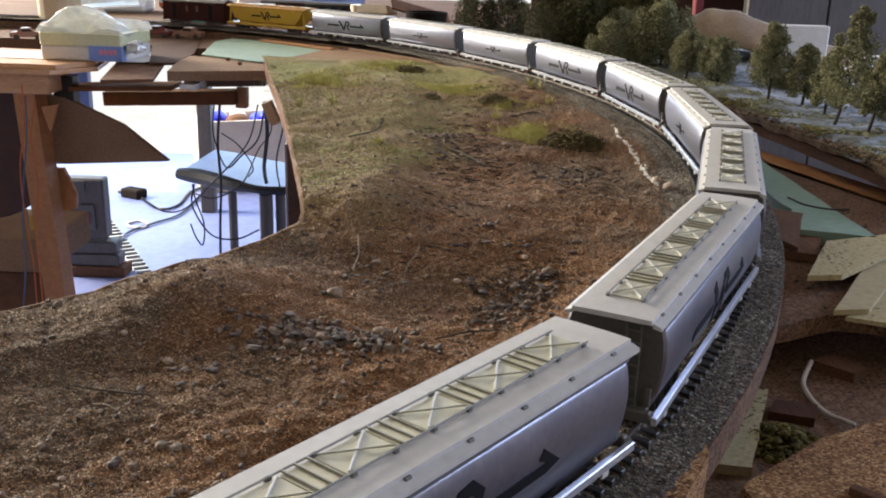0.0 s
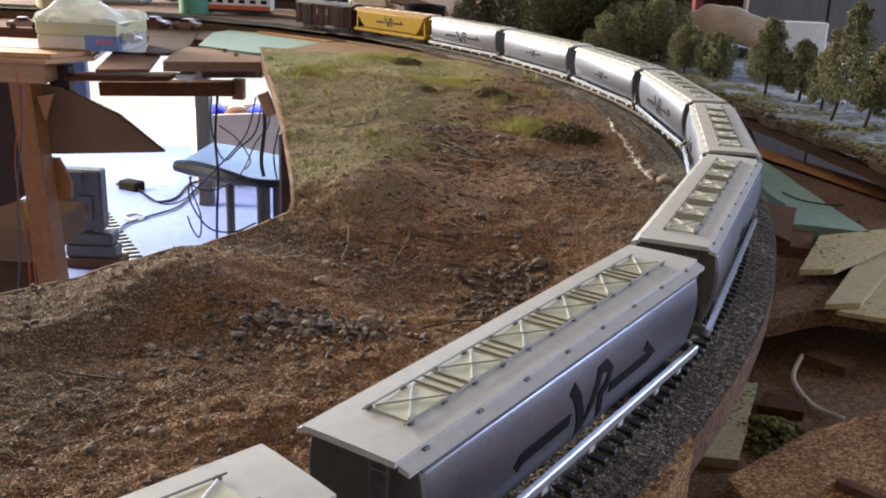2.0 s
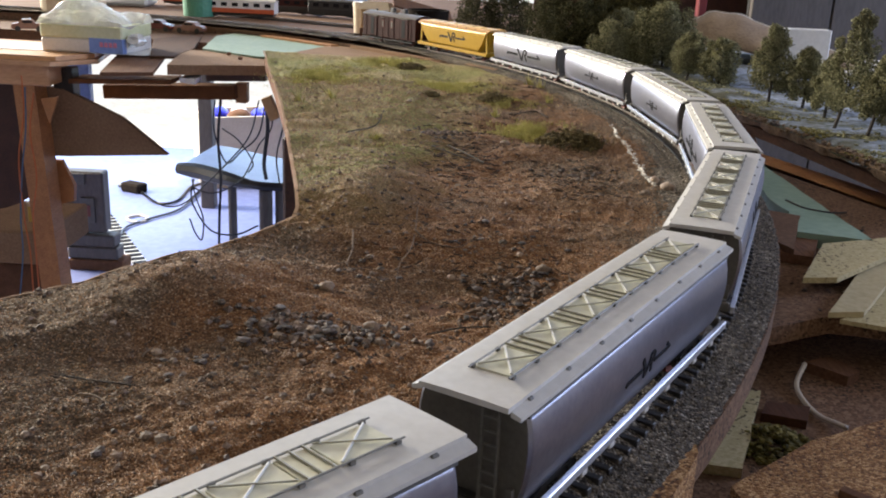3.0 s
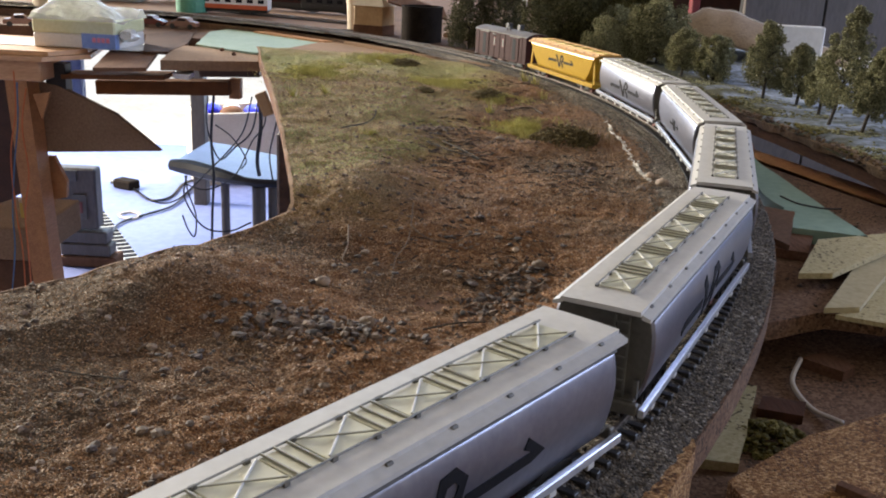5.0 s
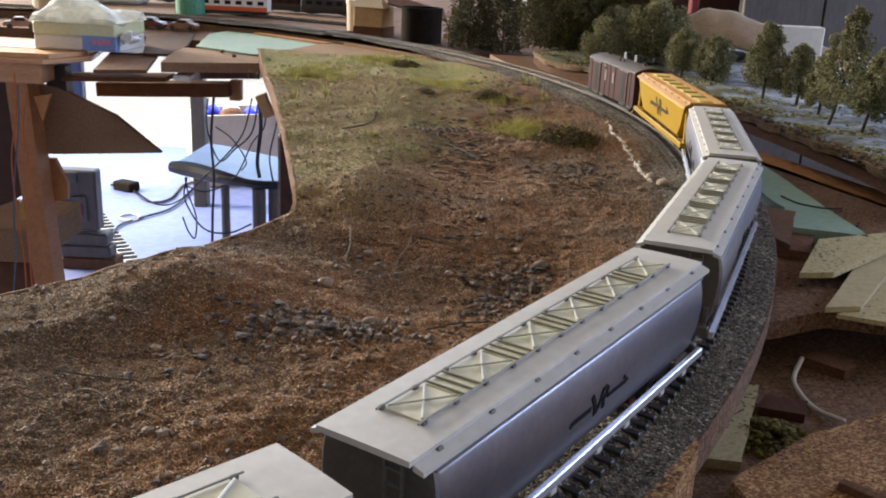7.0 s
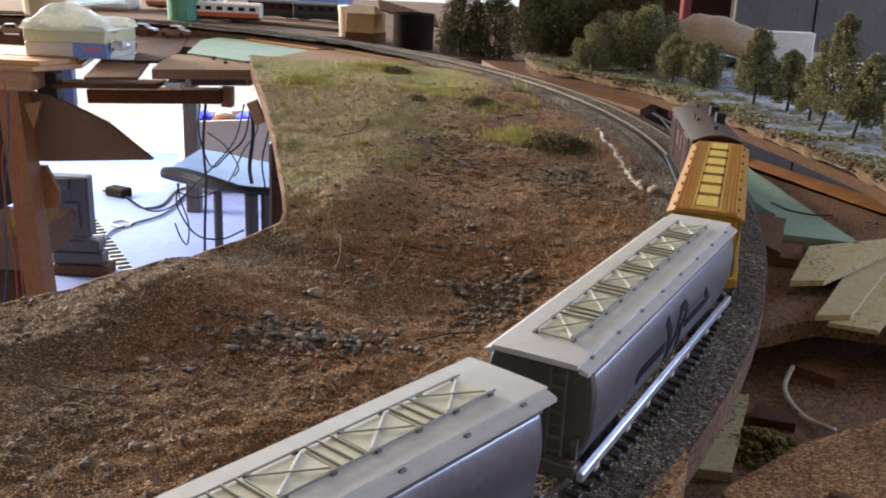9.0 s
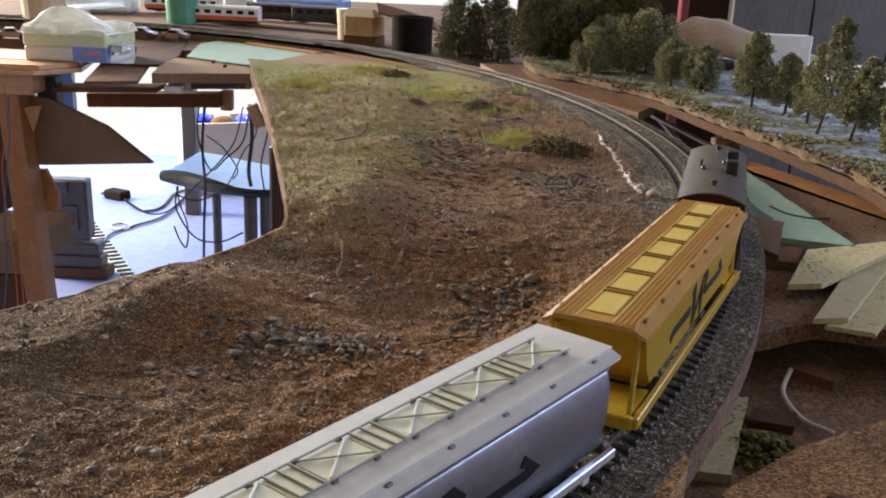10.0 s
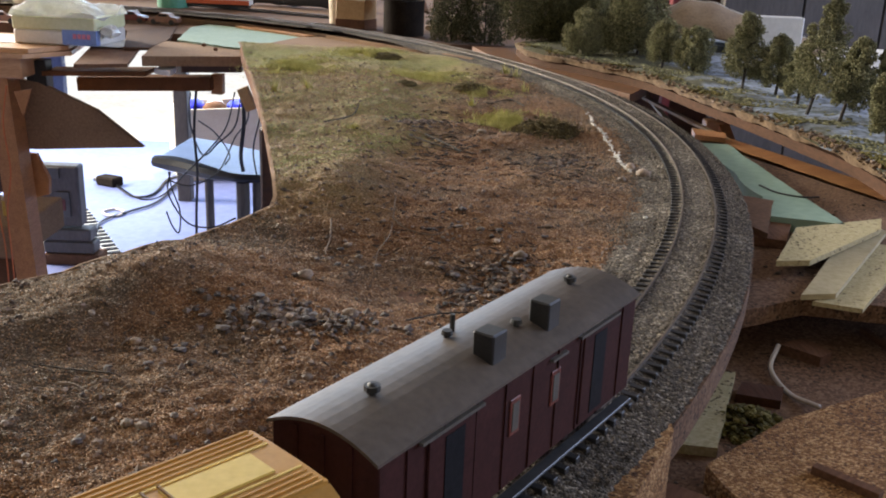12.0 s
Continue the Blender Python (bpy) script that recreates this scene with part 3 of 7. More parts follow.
def ground_height(x, y):
    d = off_track(x, y)
    far = min(1.0, max(0.0, (abs(d) - 0.016) / 0.05))
    p = Vector((x, y, 0))
    h = GROUND
    h += far * (0.0060 * noise.noise(p * 9 + Vector((3, 1, 0))) + 0.0026 * noise.noise(p * 24) + 0.0013 * noise.noise(p * 62) + 0.0009 * noise.noise(p * 150))
    h += 0.0005 * noise.noise(p * 300) + 0.0004 * noise.noise(p * 650)
    # the bank along the near cut-out, and the shallow gully beside it
    if x < -0.08 and y < 0.46:
        crest = float(np.interp(x, RIDGE_X, RIDGE_Y))
        d2 = (y - crest) * 0.75
        h += float(np.interp(x, (-0.13, -0.095), (0.0066, 0.0))) * math.exp(-(d2 / (0.030 if d2 > 0 else 0.016)) ** 2)
    h += 0.0098 * math.exp(-(((x + 0.104) / 0.034) ** 2 + ((y - 0.366) / (0.045 if y > 0.366 else 0.026)) ** 2))
    h -= 0.007 * far * math.exp(-(((x - 0.01) / 0.05) ** 2 + ((y - 0.40) / 0.07) ** 2))
    h += 0.007 * math.exp(-(((x + 0.05) / 0.035) ** 2 + ((y - 0.56) / 0.08) ** 2))
    # low plateau of flocked ground, falling off toward the track
    edge = -0.022 + 0.016 * noise.noise(Vector((0, y * 11, 5)))
    up = min(1.0, max(0.0, (edge + 0.01 - x) / 0.055)) * min(1.0, max(0.0, (y - 0.46) / 0.06))
    h += 0.0042 * up * up * (3 - 2 * up)
    h += far * rise(max(S0, y - 0.6))
    return h


def scenic_board():
    board = thing("scenic_board", "sand-covered layout board with green flock and brown gravel", "layout board", kind="structure")
    cols = 330
    ys = [-0.10]
    while ys[-1] < 1.20:
        y = ys[-1]
        ys.append(y + max(0.0011, 0.0034 * max(y, 0.05)) if y > 0.15 else y + 0.004)
    verts, faces = [], []
    for y in ys:
        x0, x1 = float(np.interp(y, EDGE_Y, EDGE_X)), right_edge(y) - 0.001
        x1 = min(x1, 1.0)
        for k in range(cols + 1):
            t = k / cols
            if y < 0.45:
                t = t ** 0.8
            x = x0 + (x1 - x0) * t
            z = ground_height(x, y)
            verts.append((x, y, z))
    w = cols + 1
    for r in range(len(ys) - 1):
        for k in range(cols):
            faces.append((r * w + k, r * w + k + 1, (r + 1) * w + k + 1, (r + 1) * w + k))
    me = bpy.data.meshes.new("sand")
    me.from_pydata(verts, [], faces)
    me.materials.append(M["sand"])
    for p in me.polygons:
        p.use_smooth = True
    ob = new("sand", me)
    ob.parent = board
    # the plywood under the sand, seen at the cut edges
    bm = bmesh.new()
    left = [(float(np.interp(y, EDGE_Y, EDGE_X)) - 0.0008, y) for y in ys[::6]] + [(float(np.interp(ys[-1], EDGE_Y, EDGE_X)) - 0.0012, ys[-1])]
    for lo, hi, off, nm, mt in ((-0.0190, -0.0150, 0.0, "plywood_base", "dark_wood"),):
        prev = None
        for (x, y), yy in zip(left, [p[1] for p in left]):
            xr = right_edge(yy) - 0.0015
            cur = [bm.verts.new(c) for c in ((x + 0.0045, y, lo), (xr, y, lo), (xr, y, hi), (x + 0.0045, y, hi))]
            if prev:
                for k in range(4):
                    bm.faces.new((prev[k], prev[(k + 1) % 4], cur[(k + 1) % 4], cur[k]))
            else:
                bm.faces.new(cur)
            prev = cur
        bm.faces.new(prev[::-1])
        part(nm, bm, mt, board, "cut plywood edge")
    # torn pale rim of glued paper and sand along the cut-out
    bm = bmesh.new()
    rng = random.Random(4)
    prev = None
    for x, y in left:
        zt = ground_height(x + 0.001, y) + 0.0004
        cur = [bm.verts.new(c) for c in ((x - 0.0002 - rng.uniform(0, 0.0006), y, zt - 0.0016), (x + 0.0012, y, zt - 0.0016), (x + 0.0012, y, zt), (x - 0.0006 - rng.uniform(0, 0.0005), y, zt - 0.0004))]
        if prev:
            for k in range(4):
                bm.faces.new((prev[k], prev[(k + 1) % 4], cur[(k + 1) % 4], cur[k]))
        prev = cur
    part("rim", bm, "tan_board", board, "torn brown plywood rim")
    bm = bmesh.new()
    prev = None
    for x, y in left:
        zt = ground_height(x + 0.001, y) - 0.0013
        cur = [bm.verts.new(c) for c in ((x + 0.0014, y, -0.0188), (x + 0.0040, y, -0.0188), (x + 0.0040, y, zt), (x + 0.0014, y, zt))]
        if prev:
            for k in range(4):
                bm.faces.new((prev[k], prev[(k + 1) % 4], cur[(k + 1) % 4], cur[k]))
        prev = cur
    part("skirt", bm, "timber", board, "dark red-brown board under the rim")
    return board


scenic_board()


# ------------------------------------------------------------------ track
def ribbon(name, mat, s0, s1, step, profile, parent, smooth=False):
    """A strip of constant cross-section along the track: profile of (side, height)."""
    secs = []
    k = int((s1 - s0) / step)
    for i in range(k + 1):
        s = s0 + (s1 - s0) * i / k
        x, y, a = track(s)
        secs.append([(x - math.sin(a) * d, y + math.cos(a) * d, z + rise(s)) for d, z in profile])
    return part(name, loft(bmesh.new(), secs), mat, parent, smooth=smooth)


S_NEAR, S_FAR = -2.5, 1.72


def railway_track():
    tr = thing("railway_track", "curved model railway track, bright rails on black sleepers in grey ballast", "track", kind="structure")
    for side in (0.0088, -0.0088):
        w = 0.00045
        prof = [(side - w, 0), (side + w, 0), (side + w, -0.0006), (side + 0.0003, -0.0009), (side + 0.0003, -0.0020), (side + 0.0007, -0.0025), (side - 0.0007, -0.0025), (side - 0.0003, -0.0020), (side - 0.0003, -0.0009), (side - w, -0.0006)]
        ribbon("rail", "rail", S_NEAR, S_FAR, 0.02, prof, tr)
    # bed of board and ballast shoulder
    ribbon("track_board", "crusty", S_NEAR, S_FAR, 0.03, [(BED + 0.002, -0.0085), (BED + 0.002, -0.0195), (-BED, -0.0195), (-BED, -0.0065)], tr)
    secs = []
    rng = random.Random(7)
    ds = [-BED + 0.0006, -0.025, -0.021, -0.0165, -0.0135, -0.0102, -0.0082, -0.006, -0.003, 0, 0.003, 0.006, 0.0082, 0.0102, 0.0135, 0.0165, 0.021, 0.0245, 0.029, 0.034, 0.039]
    zs = [-0.0058, -0.0048, -0.0043, -0.0038, -0.0025, -0.0017, -0.0009, -0.0009, -0.0010, -0.0010, -0.0010, -0.0009, -0.0009, -0.0017, -0.0025, -0.0032, -0.0040, None, None, None, None]
    verts, faces = [], []
    s, k = -1.0, 0
    while s < S_FAR:
        x, y, a = track(s)
        for d, z in zip(ds, zs):
            if z is None:
                wide = 0.6 + 0.4 * min(1, max(0, (1.0 - abs(s - 0.1)) * 1.5)) + 0.25 * noise.noise(Vector((s * 30, 0, 0)))
                d = 0.021 + (d - 0.021) * max(0.15, wide)
                qx, qy = x - math.sin(a) * d, y + math.cos(a) * d
                verts.append((qx, qy, ground_height(qx, qy) + (0.0007 if d < 0.034 else -0.0004) + rng.uniform(-0.0003, 0.0003)))
                continue
            d += rng.uniform(-0.0006, 0.0006)
            verts.append((x - math.sin(a) * d, y + math.cos(a) * d, z + rise(s) + rng.uniform(-0.0003, 0.0002)))
        k += 1
        s += 0.0022 if s < 0.3 else 0.006
    n = len(ds)
    for r in range(k - 1):
        for c in range(n - 1):
            faces.append((r * n + c, r * n + c + 1, (r + 1) * n + c + 1, (r + 1) * n + c))
    stuff_mesh("ballast_bed", verts, faces, "bed", "", "", tr)
    return tr


TRACK = railway_track()


def ballast_stones():
    """Loose grey ballast grains, thick between and beside the rails."""
    rng = random.Random(11)
    verts, faces = [], []
    base = [(1, 1, 1), (1, -1, -1), (-1, 1, -1), (-1, -1, 1), (1.2, 0, 0.2), (-0.2, 1.2, 0.1)]
    for i in range(40000):
        s = rng.uniform(-0.78, 0.35) if i < 29000 else rng.uniform(0.35, 1.3)
        d = rng.uniform(-0.0275, 0.0225) if i % 4 else rng.uniform(0.021, 0.040)
        if 0.0080 < abs(d) < 0.0096:
            continue
        if 0.0096 < abs(d) < 0.0155 and rng.random() < 0.86:
            continue
        z = -0.0011 if abs(d) < 0.0085 else (-0.0030 if abs(d) < 0.02 else -0.0047)
        r = rng.uniform(0.0003, 0.00078)
        x, y, a = track(s, d)
        z = ground_height(x, y) + 0.0006 if d > 0.021 else z + rise(s) + rng.uniform(-0.0001, 0.0004)
        e = Euler((rng.uniform(0, 6.3), rng.uniform(0, 6.3), rng.uniform(0, 6.3))).to_matrix()
        o = len(verts)
        q = rng.uniform(0.6, 1.0)
        for b in ((1, 0, 0), (-1, 0, 0), (0, q, 0), (0, -q, 0), (0, 0, q), (0, 0, -q)):
            c = e @ Vector(b)
            verts.append((x + c.x * r, y + c.y * r, z + c.z * r * 0.8))
        for f in ((0, 2, 4), (2, 1, 4), (1, 3, 4), (3, 0, 4), (2, 0, 5), (1, 2, 5), (3, 1, 5), (0, 3, 5)):
            faces.append(tuple(o + k for k in f))
    stuff_mesh("ballast_stones", verts, faces, "ballast", "loose grey and tan ballast chips along the track", "ballast")


ballast_stones()


# ------------------------------------------------------------------ rolling stock
def wheelset_mesh():
    bm = bmesh.new()
    for side in (-1, 1):
        y = 0.0077 * side
        secs = []
        for yy, r in ((y - 0.0012, 0.0050), (y + 0.0012, 0.0050), (y + 0.0012, 0.0030), (y - 0.0012, 0.0030)):
            secs.append([(r * math.cos(k * math.pi / 8), yy, r * math.sin(k * math.pi / 8)) for k in range(16)])
        loft(bm, secs, caps=True)
    tube(bm, [(0, -0.0105, 0), (0, 0.0105, 0)], 0.0009, 6)
    return mesh_of(bm, "wheelset", "rust")


WHEEL = wheelset_mesh()


def bogie_mesh():
    bm = bmesh.new()
    for side in (-1, 1):
        y = 0.0112 * side
        prof = [(-0.0145, 0.0040), (-0.0145, 0.0062), (-0.009, 0.0072), (-0.004, 0.0085), (0.004, 0.0085), (0.009, 0.0072), (0.0145, 0.0062), (0.0145, 0.0040), (0.0075, 0.0040), (0.004, 0.0022), (-0.004, 0.0022), (-0.0075, 0.0040)]
        loft(bm, [[(x, y - 0.0008, z) for x, z in prof], [(x, y + 0.0008, z) for x, z in prof]])
        for x in (-0.0105, 0.0105):
            box(bm, x - 0.0018, x + 0.0018, y - 0.0014, y + 0.0014, 0.0034, 0.0066, 0.0003)
        for x in (-0.002, 0.0, 0.002):
            tube(bm, [(x, y + 0.001 * side, 0.0026), (x, y + 0.001 * side, 0.0062)], 0.0007, 6)
    box(bm, -0.003, 0.003, -0.0112, 0.0112, 0.0055, 0.0085, 0.0004)
    return mesh_of(bm, "bogie", "underframe")


BOGIE = bogie_mesh()
HALF = 0.0825


def bogies(veh, at):
    for x in (-at, at):
        b = share("bogie", BOGIE, veh, pose(x, 0, 0))
        for dx in (-0.0105, 0.0105):
            share("wheelset", WHEEL, b, pose(dx, 0, 0.0050))


def ladder(name, parent, x, y, z0, z1, mat):
    bm = bmesh.new()
    for dy in (-0.0022, 0.0022):
        box(bm, x - 0.0004, x + 0.0004, y + dy - 0.0003, y + dy + 0.0003, z0, z1)
    for k in range(7):
        z = z0 + (z1 - z0) * (k + 0.5) / 7
        box(bm, x - 0.0003, x + 0.0003, y - 0.0022, y + 0.0022, z - 0.00025, z + 0.00025)
    return part(name, bm, mat, parent)


def emblem(parent, side, big, profile_y, zc, mat="black"):
    """Line, slanted strokes, a loop and an arrow printed on the curved flank, each one bent ribbon."""
    k, kz = (1.42, 1.5) if big else (0.62, 0.62)
    if side > 0 and big:
        # the marking on the inner flank is a flatter print
        k, kz = (1.42, 1.12) if mat == "black" else (1.08, 1.08)

    def ribbon_stroke(name, pts, wide):
        fine = [Vector(pts[0])]
        for a, b in zip(pts, pts[1:]):
            n = max(1, int(math.dist(a, b) / 0.003))
            fine += [Vector(a).lerp(Vector(b), (j + 1) / n) for j in range(n)]
        bm = bmesh.new()
        rings = []
        for i, p in enumerate(fine):
            d0 = (p - fine[i - 1]).normalized() if i else (fine[1] - p).normalized()
            d1 = (fine[i + 1] - p).normalized() if i < len(fine) - 1 else d0
            d = (d0 + d1).normalized() if (d0 + d1).length > 0.2 else d0
            n = Vector((-d.y, d.x)) * wide * 0.68 / max(0.6, d.dot(d0))
            ring = []
            for q, lift in ((p + n, -0.0003), (p - n, -0.0003), (p - n, 0.0003), (p + n, 0.0003)):
                z = zc + q.y * kz
                ring.append((-side * q.x * k, side * (profile_y(z) + lift), z))
            rings.append(ring)
        part(name, loft(bm, rings), mat, parent, "black printed emblem stroke")

    ribbon_stroke("emblem_line", [(-0.0276, -0.0022), (-0.0264, -0.0008), (-0.0244, -0.0006), (-0.0088, -0.0006)], 0.0018)
    ribbon_stroke("emblem_stroke", [(-0.0090, 0.0054), (-0.0064, 0.0022), (-0.0040, -0.0020), (-0.0024, -0.0058)], 0.0019)
    ribbon_stroke("emblem_loop", [(-0.0018, -0.0056), (0.0000, -0.001), (0.0022, 0.0048), (0.0050, 0.0052), (0.0069, 0.0036), (0.0060, 0.0012), (0.0036, -0.0002), (0.0046, -0.0028), (0.0060, -0.0056)], 0.0015)
    ribbon_stroke("emblem_arrow", [(0.0078, -0.0004), (0.0262, -0.0004), (0.0284, 0.0000), (0.0240, 0.0028)], 0.0016)


FLANK_Z = [0.0092, 0.0110, 0.0135, 0.0168, 0.0210, 0.0255, 0.0300, 0.0335, 0.0362]
FLANK_Y = [0.0126, 0.0134, 0.0143, 0.0151, 0.0158, 0.0161, 0.0158, 0.0151, 0.0141]


def flank(z):
    return float(np.interp(z, FLANK_Z, FLANK_Y))


def hatch_run():
    """Lengths of the roof hatches: (start, end, crossed)."""
    out, x = [], -0.0685
    for k in range(11):
        w = 0.0152 if k % 2 == 0 else 0.0092
        out.append((x, x + w, k % 2 == 0))
        x += w
    return out


def grey_hopper(big):
    w = thing("hopper_wagon", "pale grey hopper wagon with roof hatches and %s black emblem" % ("a large" if big else "a small"), "wagon", group="grey hopper wagons in the train")
    top = 0.0388
    # body with rounded flanks
    ring = [(FLANK_Y[i], FLANK_Z[i]) for i in range(len(FLANK_Z))]
    ring = ring + [(-y, z) for y, z in reversed(ring)]
    secs = [[(x, y * q, z) for y, z in ring] for x, q in ((-0.0765, 0.985), (-0.0755, 1.0), (0.0755, 1.0), (0.0765, 0.985))]
    part("body", loft(bmesh.new(), secs), "grey_body", w, smooth=True)
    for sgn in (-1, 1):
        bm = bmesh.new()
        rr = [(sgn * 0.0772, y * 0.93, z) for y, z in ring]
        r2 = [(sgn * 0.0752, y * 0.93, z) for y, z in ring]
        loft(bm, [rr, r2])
        # end plate and beam coloured darker than the flanks to hold their shade
        part("end_plate", bm, "end_grey", w, "grey end plate darkened as if in shade")
        ladder("ladder", w, sgn * 0.0800, sgn * 0.0065, 0.010, 0.0355, "rung")
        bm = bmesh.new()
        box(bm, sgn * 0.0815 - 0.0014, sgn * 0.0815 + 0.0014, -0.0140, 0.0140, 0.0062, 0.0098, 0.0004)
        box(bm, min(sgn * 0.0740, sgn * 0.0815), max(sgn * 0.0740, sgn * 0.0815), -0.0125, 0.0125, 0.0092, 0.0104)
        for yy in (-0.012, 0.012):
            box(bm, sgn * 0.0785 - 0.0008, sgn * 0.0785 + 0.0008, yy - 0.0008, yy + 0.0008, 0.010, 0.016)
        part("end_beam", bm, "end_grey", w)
        bm = bmesh.new()
        box(bm, min(sgn * 0.080, sgn * 0.0888), max(sgn * 0.080, sgn * 0.0888), -0.0012, 0.0012, 0.0058, 0.0082, 0.0003)
        box(bm, sgn * 0.0880 - 0.0014, sgn * 0.0880 + 0.0014, -0.0022, 0.0022, 0.0050, 0.0088, 0.0004)
        part("coupler", bm, "underframe", w, "black knuckle coupler")
    # roof deck, a flat middle and a lower strip along each eave
    bm = bmesh.new()
    prof = [(-0.0122, top - 0.0016), (-0.0122, top - 0.0002), (-0.0052, top), (0.0052, top), (0.0122, top - 0.0002), (0.0122, top - 0.0016)]
    loft(bm, [[(x, y, z) for y, z in prof] for x in (-HALF, HALF)])
    part("roof_deck", bm, "grey_roof", w)
    for sgn in (-1, 1):
        bm = bmesh.new()
        prof = [(0.0122, top - 0.0013), (0.0149, top - 0.0023), (0.0149, top - 0.0034), (0.0122, top - 0.0028)]
        loft(bm, [[(x, sgn * y, z) for y, z in prof] for x in (-HALF + 0.0012, HALF + 0.0004)])
        part("eave_strip", bm, "grey_roof", w)
        bm = bmesh.new()
        prof = [(0.0143, top - 0.0034), (0.0149, top - 0.0034), (0.0151, top - 0.0042), (0.0143, top - 0.0042)]
        loft(bm, [[(x, sgn * y, z) for y, z in prof] for x in (-0.077, 0.077)])
        part("eave_seam", bm, "dark_grey", w)
        for k in range(8):
            x = -0.0725 + 0.0207 * k
            bm = boxed(x - 0.0011, x + 0.0011, min(sgn * 0.0120, sgn * 0.0131), max(sgn * 0.0120, sgn * 0.0131), top - 0.0020, top - 0.0010, 0.0003)
            part("bracket", bm, "rung", w)
        bm = boxed(-HALF + 0.0005, HALF + 0.0005, min(sgn * 0.0142, sgn * 0.0162), max(sgn * 0.0142, sgn * 0.0162), 0.0056, 0.0084, 0.0003)
        part("solebar", bm, "solebar", w, "bright silver solebar")
        for k in range(7):
            x = -0.0690 + 0.0228 * k + (0.004 if k % 2 else 0.0)
            part("step_bracket", boxed(x - 0.0017, x + 0.0017, min(sgn * 0.0148, sgn * 0.0158), max(sgn * 0.0148, sgn * 0.0158), 0.0034, 0.0057, 0.0002), "white_bar", w)
        tube_bm = tube(bmesh.new(), [(-0.0705, sgn * 0.0056, top + 0.0008), (0.0705, sgn * 0.0056, top + 0.0008)], 0.00028, 5)
        for k in range(12):
            x = -0.0685 + 0.01245 * k
            box(tube_bm, x - 0.0007, x + 0.0007, sgn * 0.0056 - 0.0005, sgn * 0.0056 + 0.0005, top - 0.0001, top + 0.0009)
        part("walkway_rail", tube_bm, "rung", w)
        emblem(w, sgn, big, flank, 0.0208)
    for x0, x1, crossed in hatch_run():
        part("hatch", boxed(x0 + 0.0002, x1 - 0.0002, -0.0048, 0.0048, top - 0.0002, top + 0.0005, 0.0001), "cream", w, "cream roof hatch")
        z = top + 0.0008
        if crossed:
            part("cross_brace", tube(bmesh.new(), [(x0 + 0.0008, -0.0046, z), (x1 - 0.0008, 0.0046, z)], 0.00030, 5), "white_bar", w)
            part("cross_brace", tube(bmesh.new(), [(x0 + 0.0008, 0.0046, z + 0.0002), (x1 - 0.0008, -0.0046, z + 0.0002)], 0.00026, 5), "brace", w)
        else:
            for k in range(3):
                x = x0 + 0.0012 + k * (x1 - x0 - 0.0024) / 2
                part("cross_bar", tube(bmesh.new(), [(x, -0.0056, z), (x, 0.0056, z)], 0.00034, 5), "brace", w)
    bm = bmesh.new()
    for x in (-0.026, 0.0, 0.026):
        loft(bm, [[(x + a * 0.011, b * 0.0095, 0.0112) for a, b in ((-1, -1), (1, -1), (1, 1), (-1, 1))], [(x + a * 0.0045, b * 0.006, 0.0042) for a, b in ((-1, -1), (1, -1), (1, 1), (-1, 1))]])
    box(bm, -0.080, 0.080, -0.003, 0.003, 0.0085, 0.0108)
    part("discharge_chute", bm, "underframe", w, "black discharge chutes under the hopper")
    bogies(w, 0.0545)
    return w


def yellow_flank(z):
    return float(np.interp(z, [0.0105, 0.0130, 0.0335, 0.0362], [0.0118, 0.0135, 0.0152, 0.0146]))


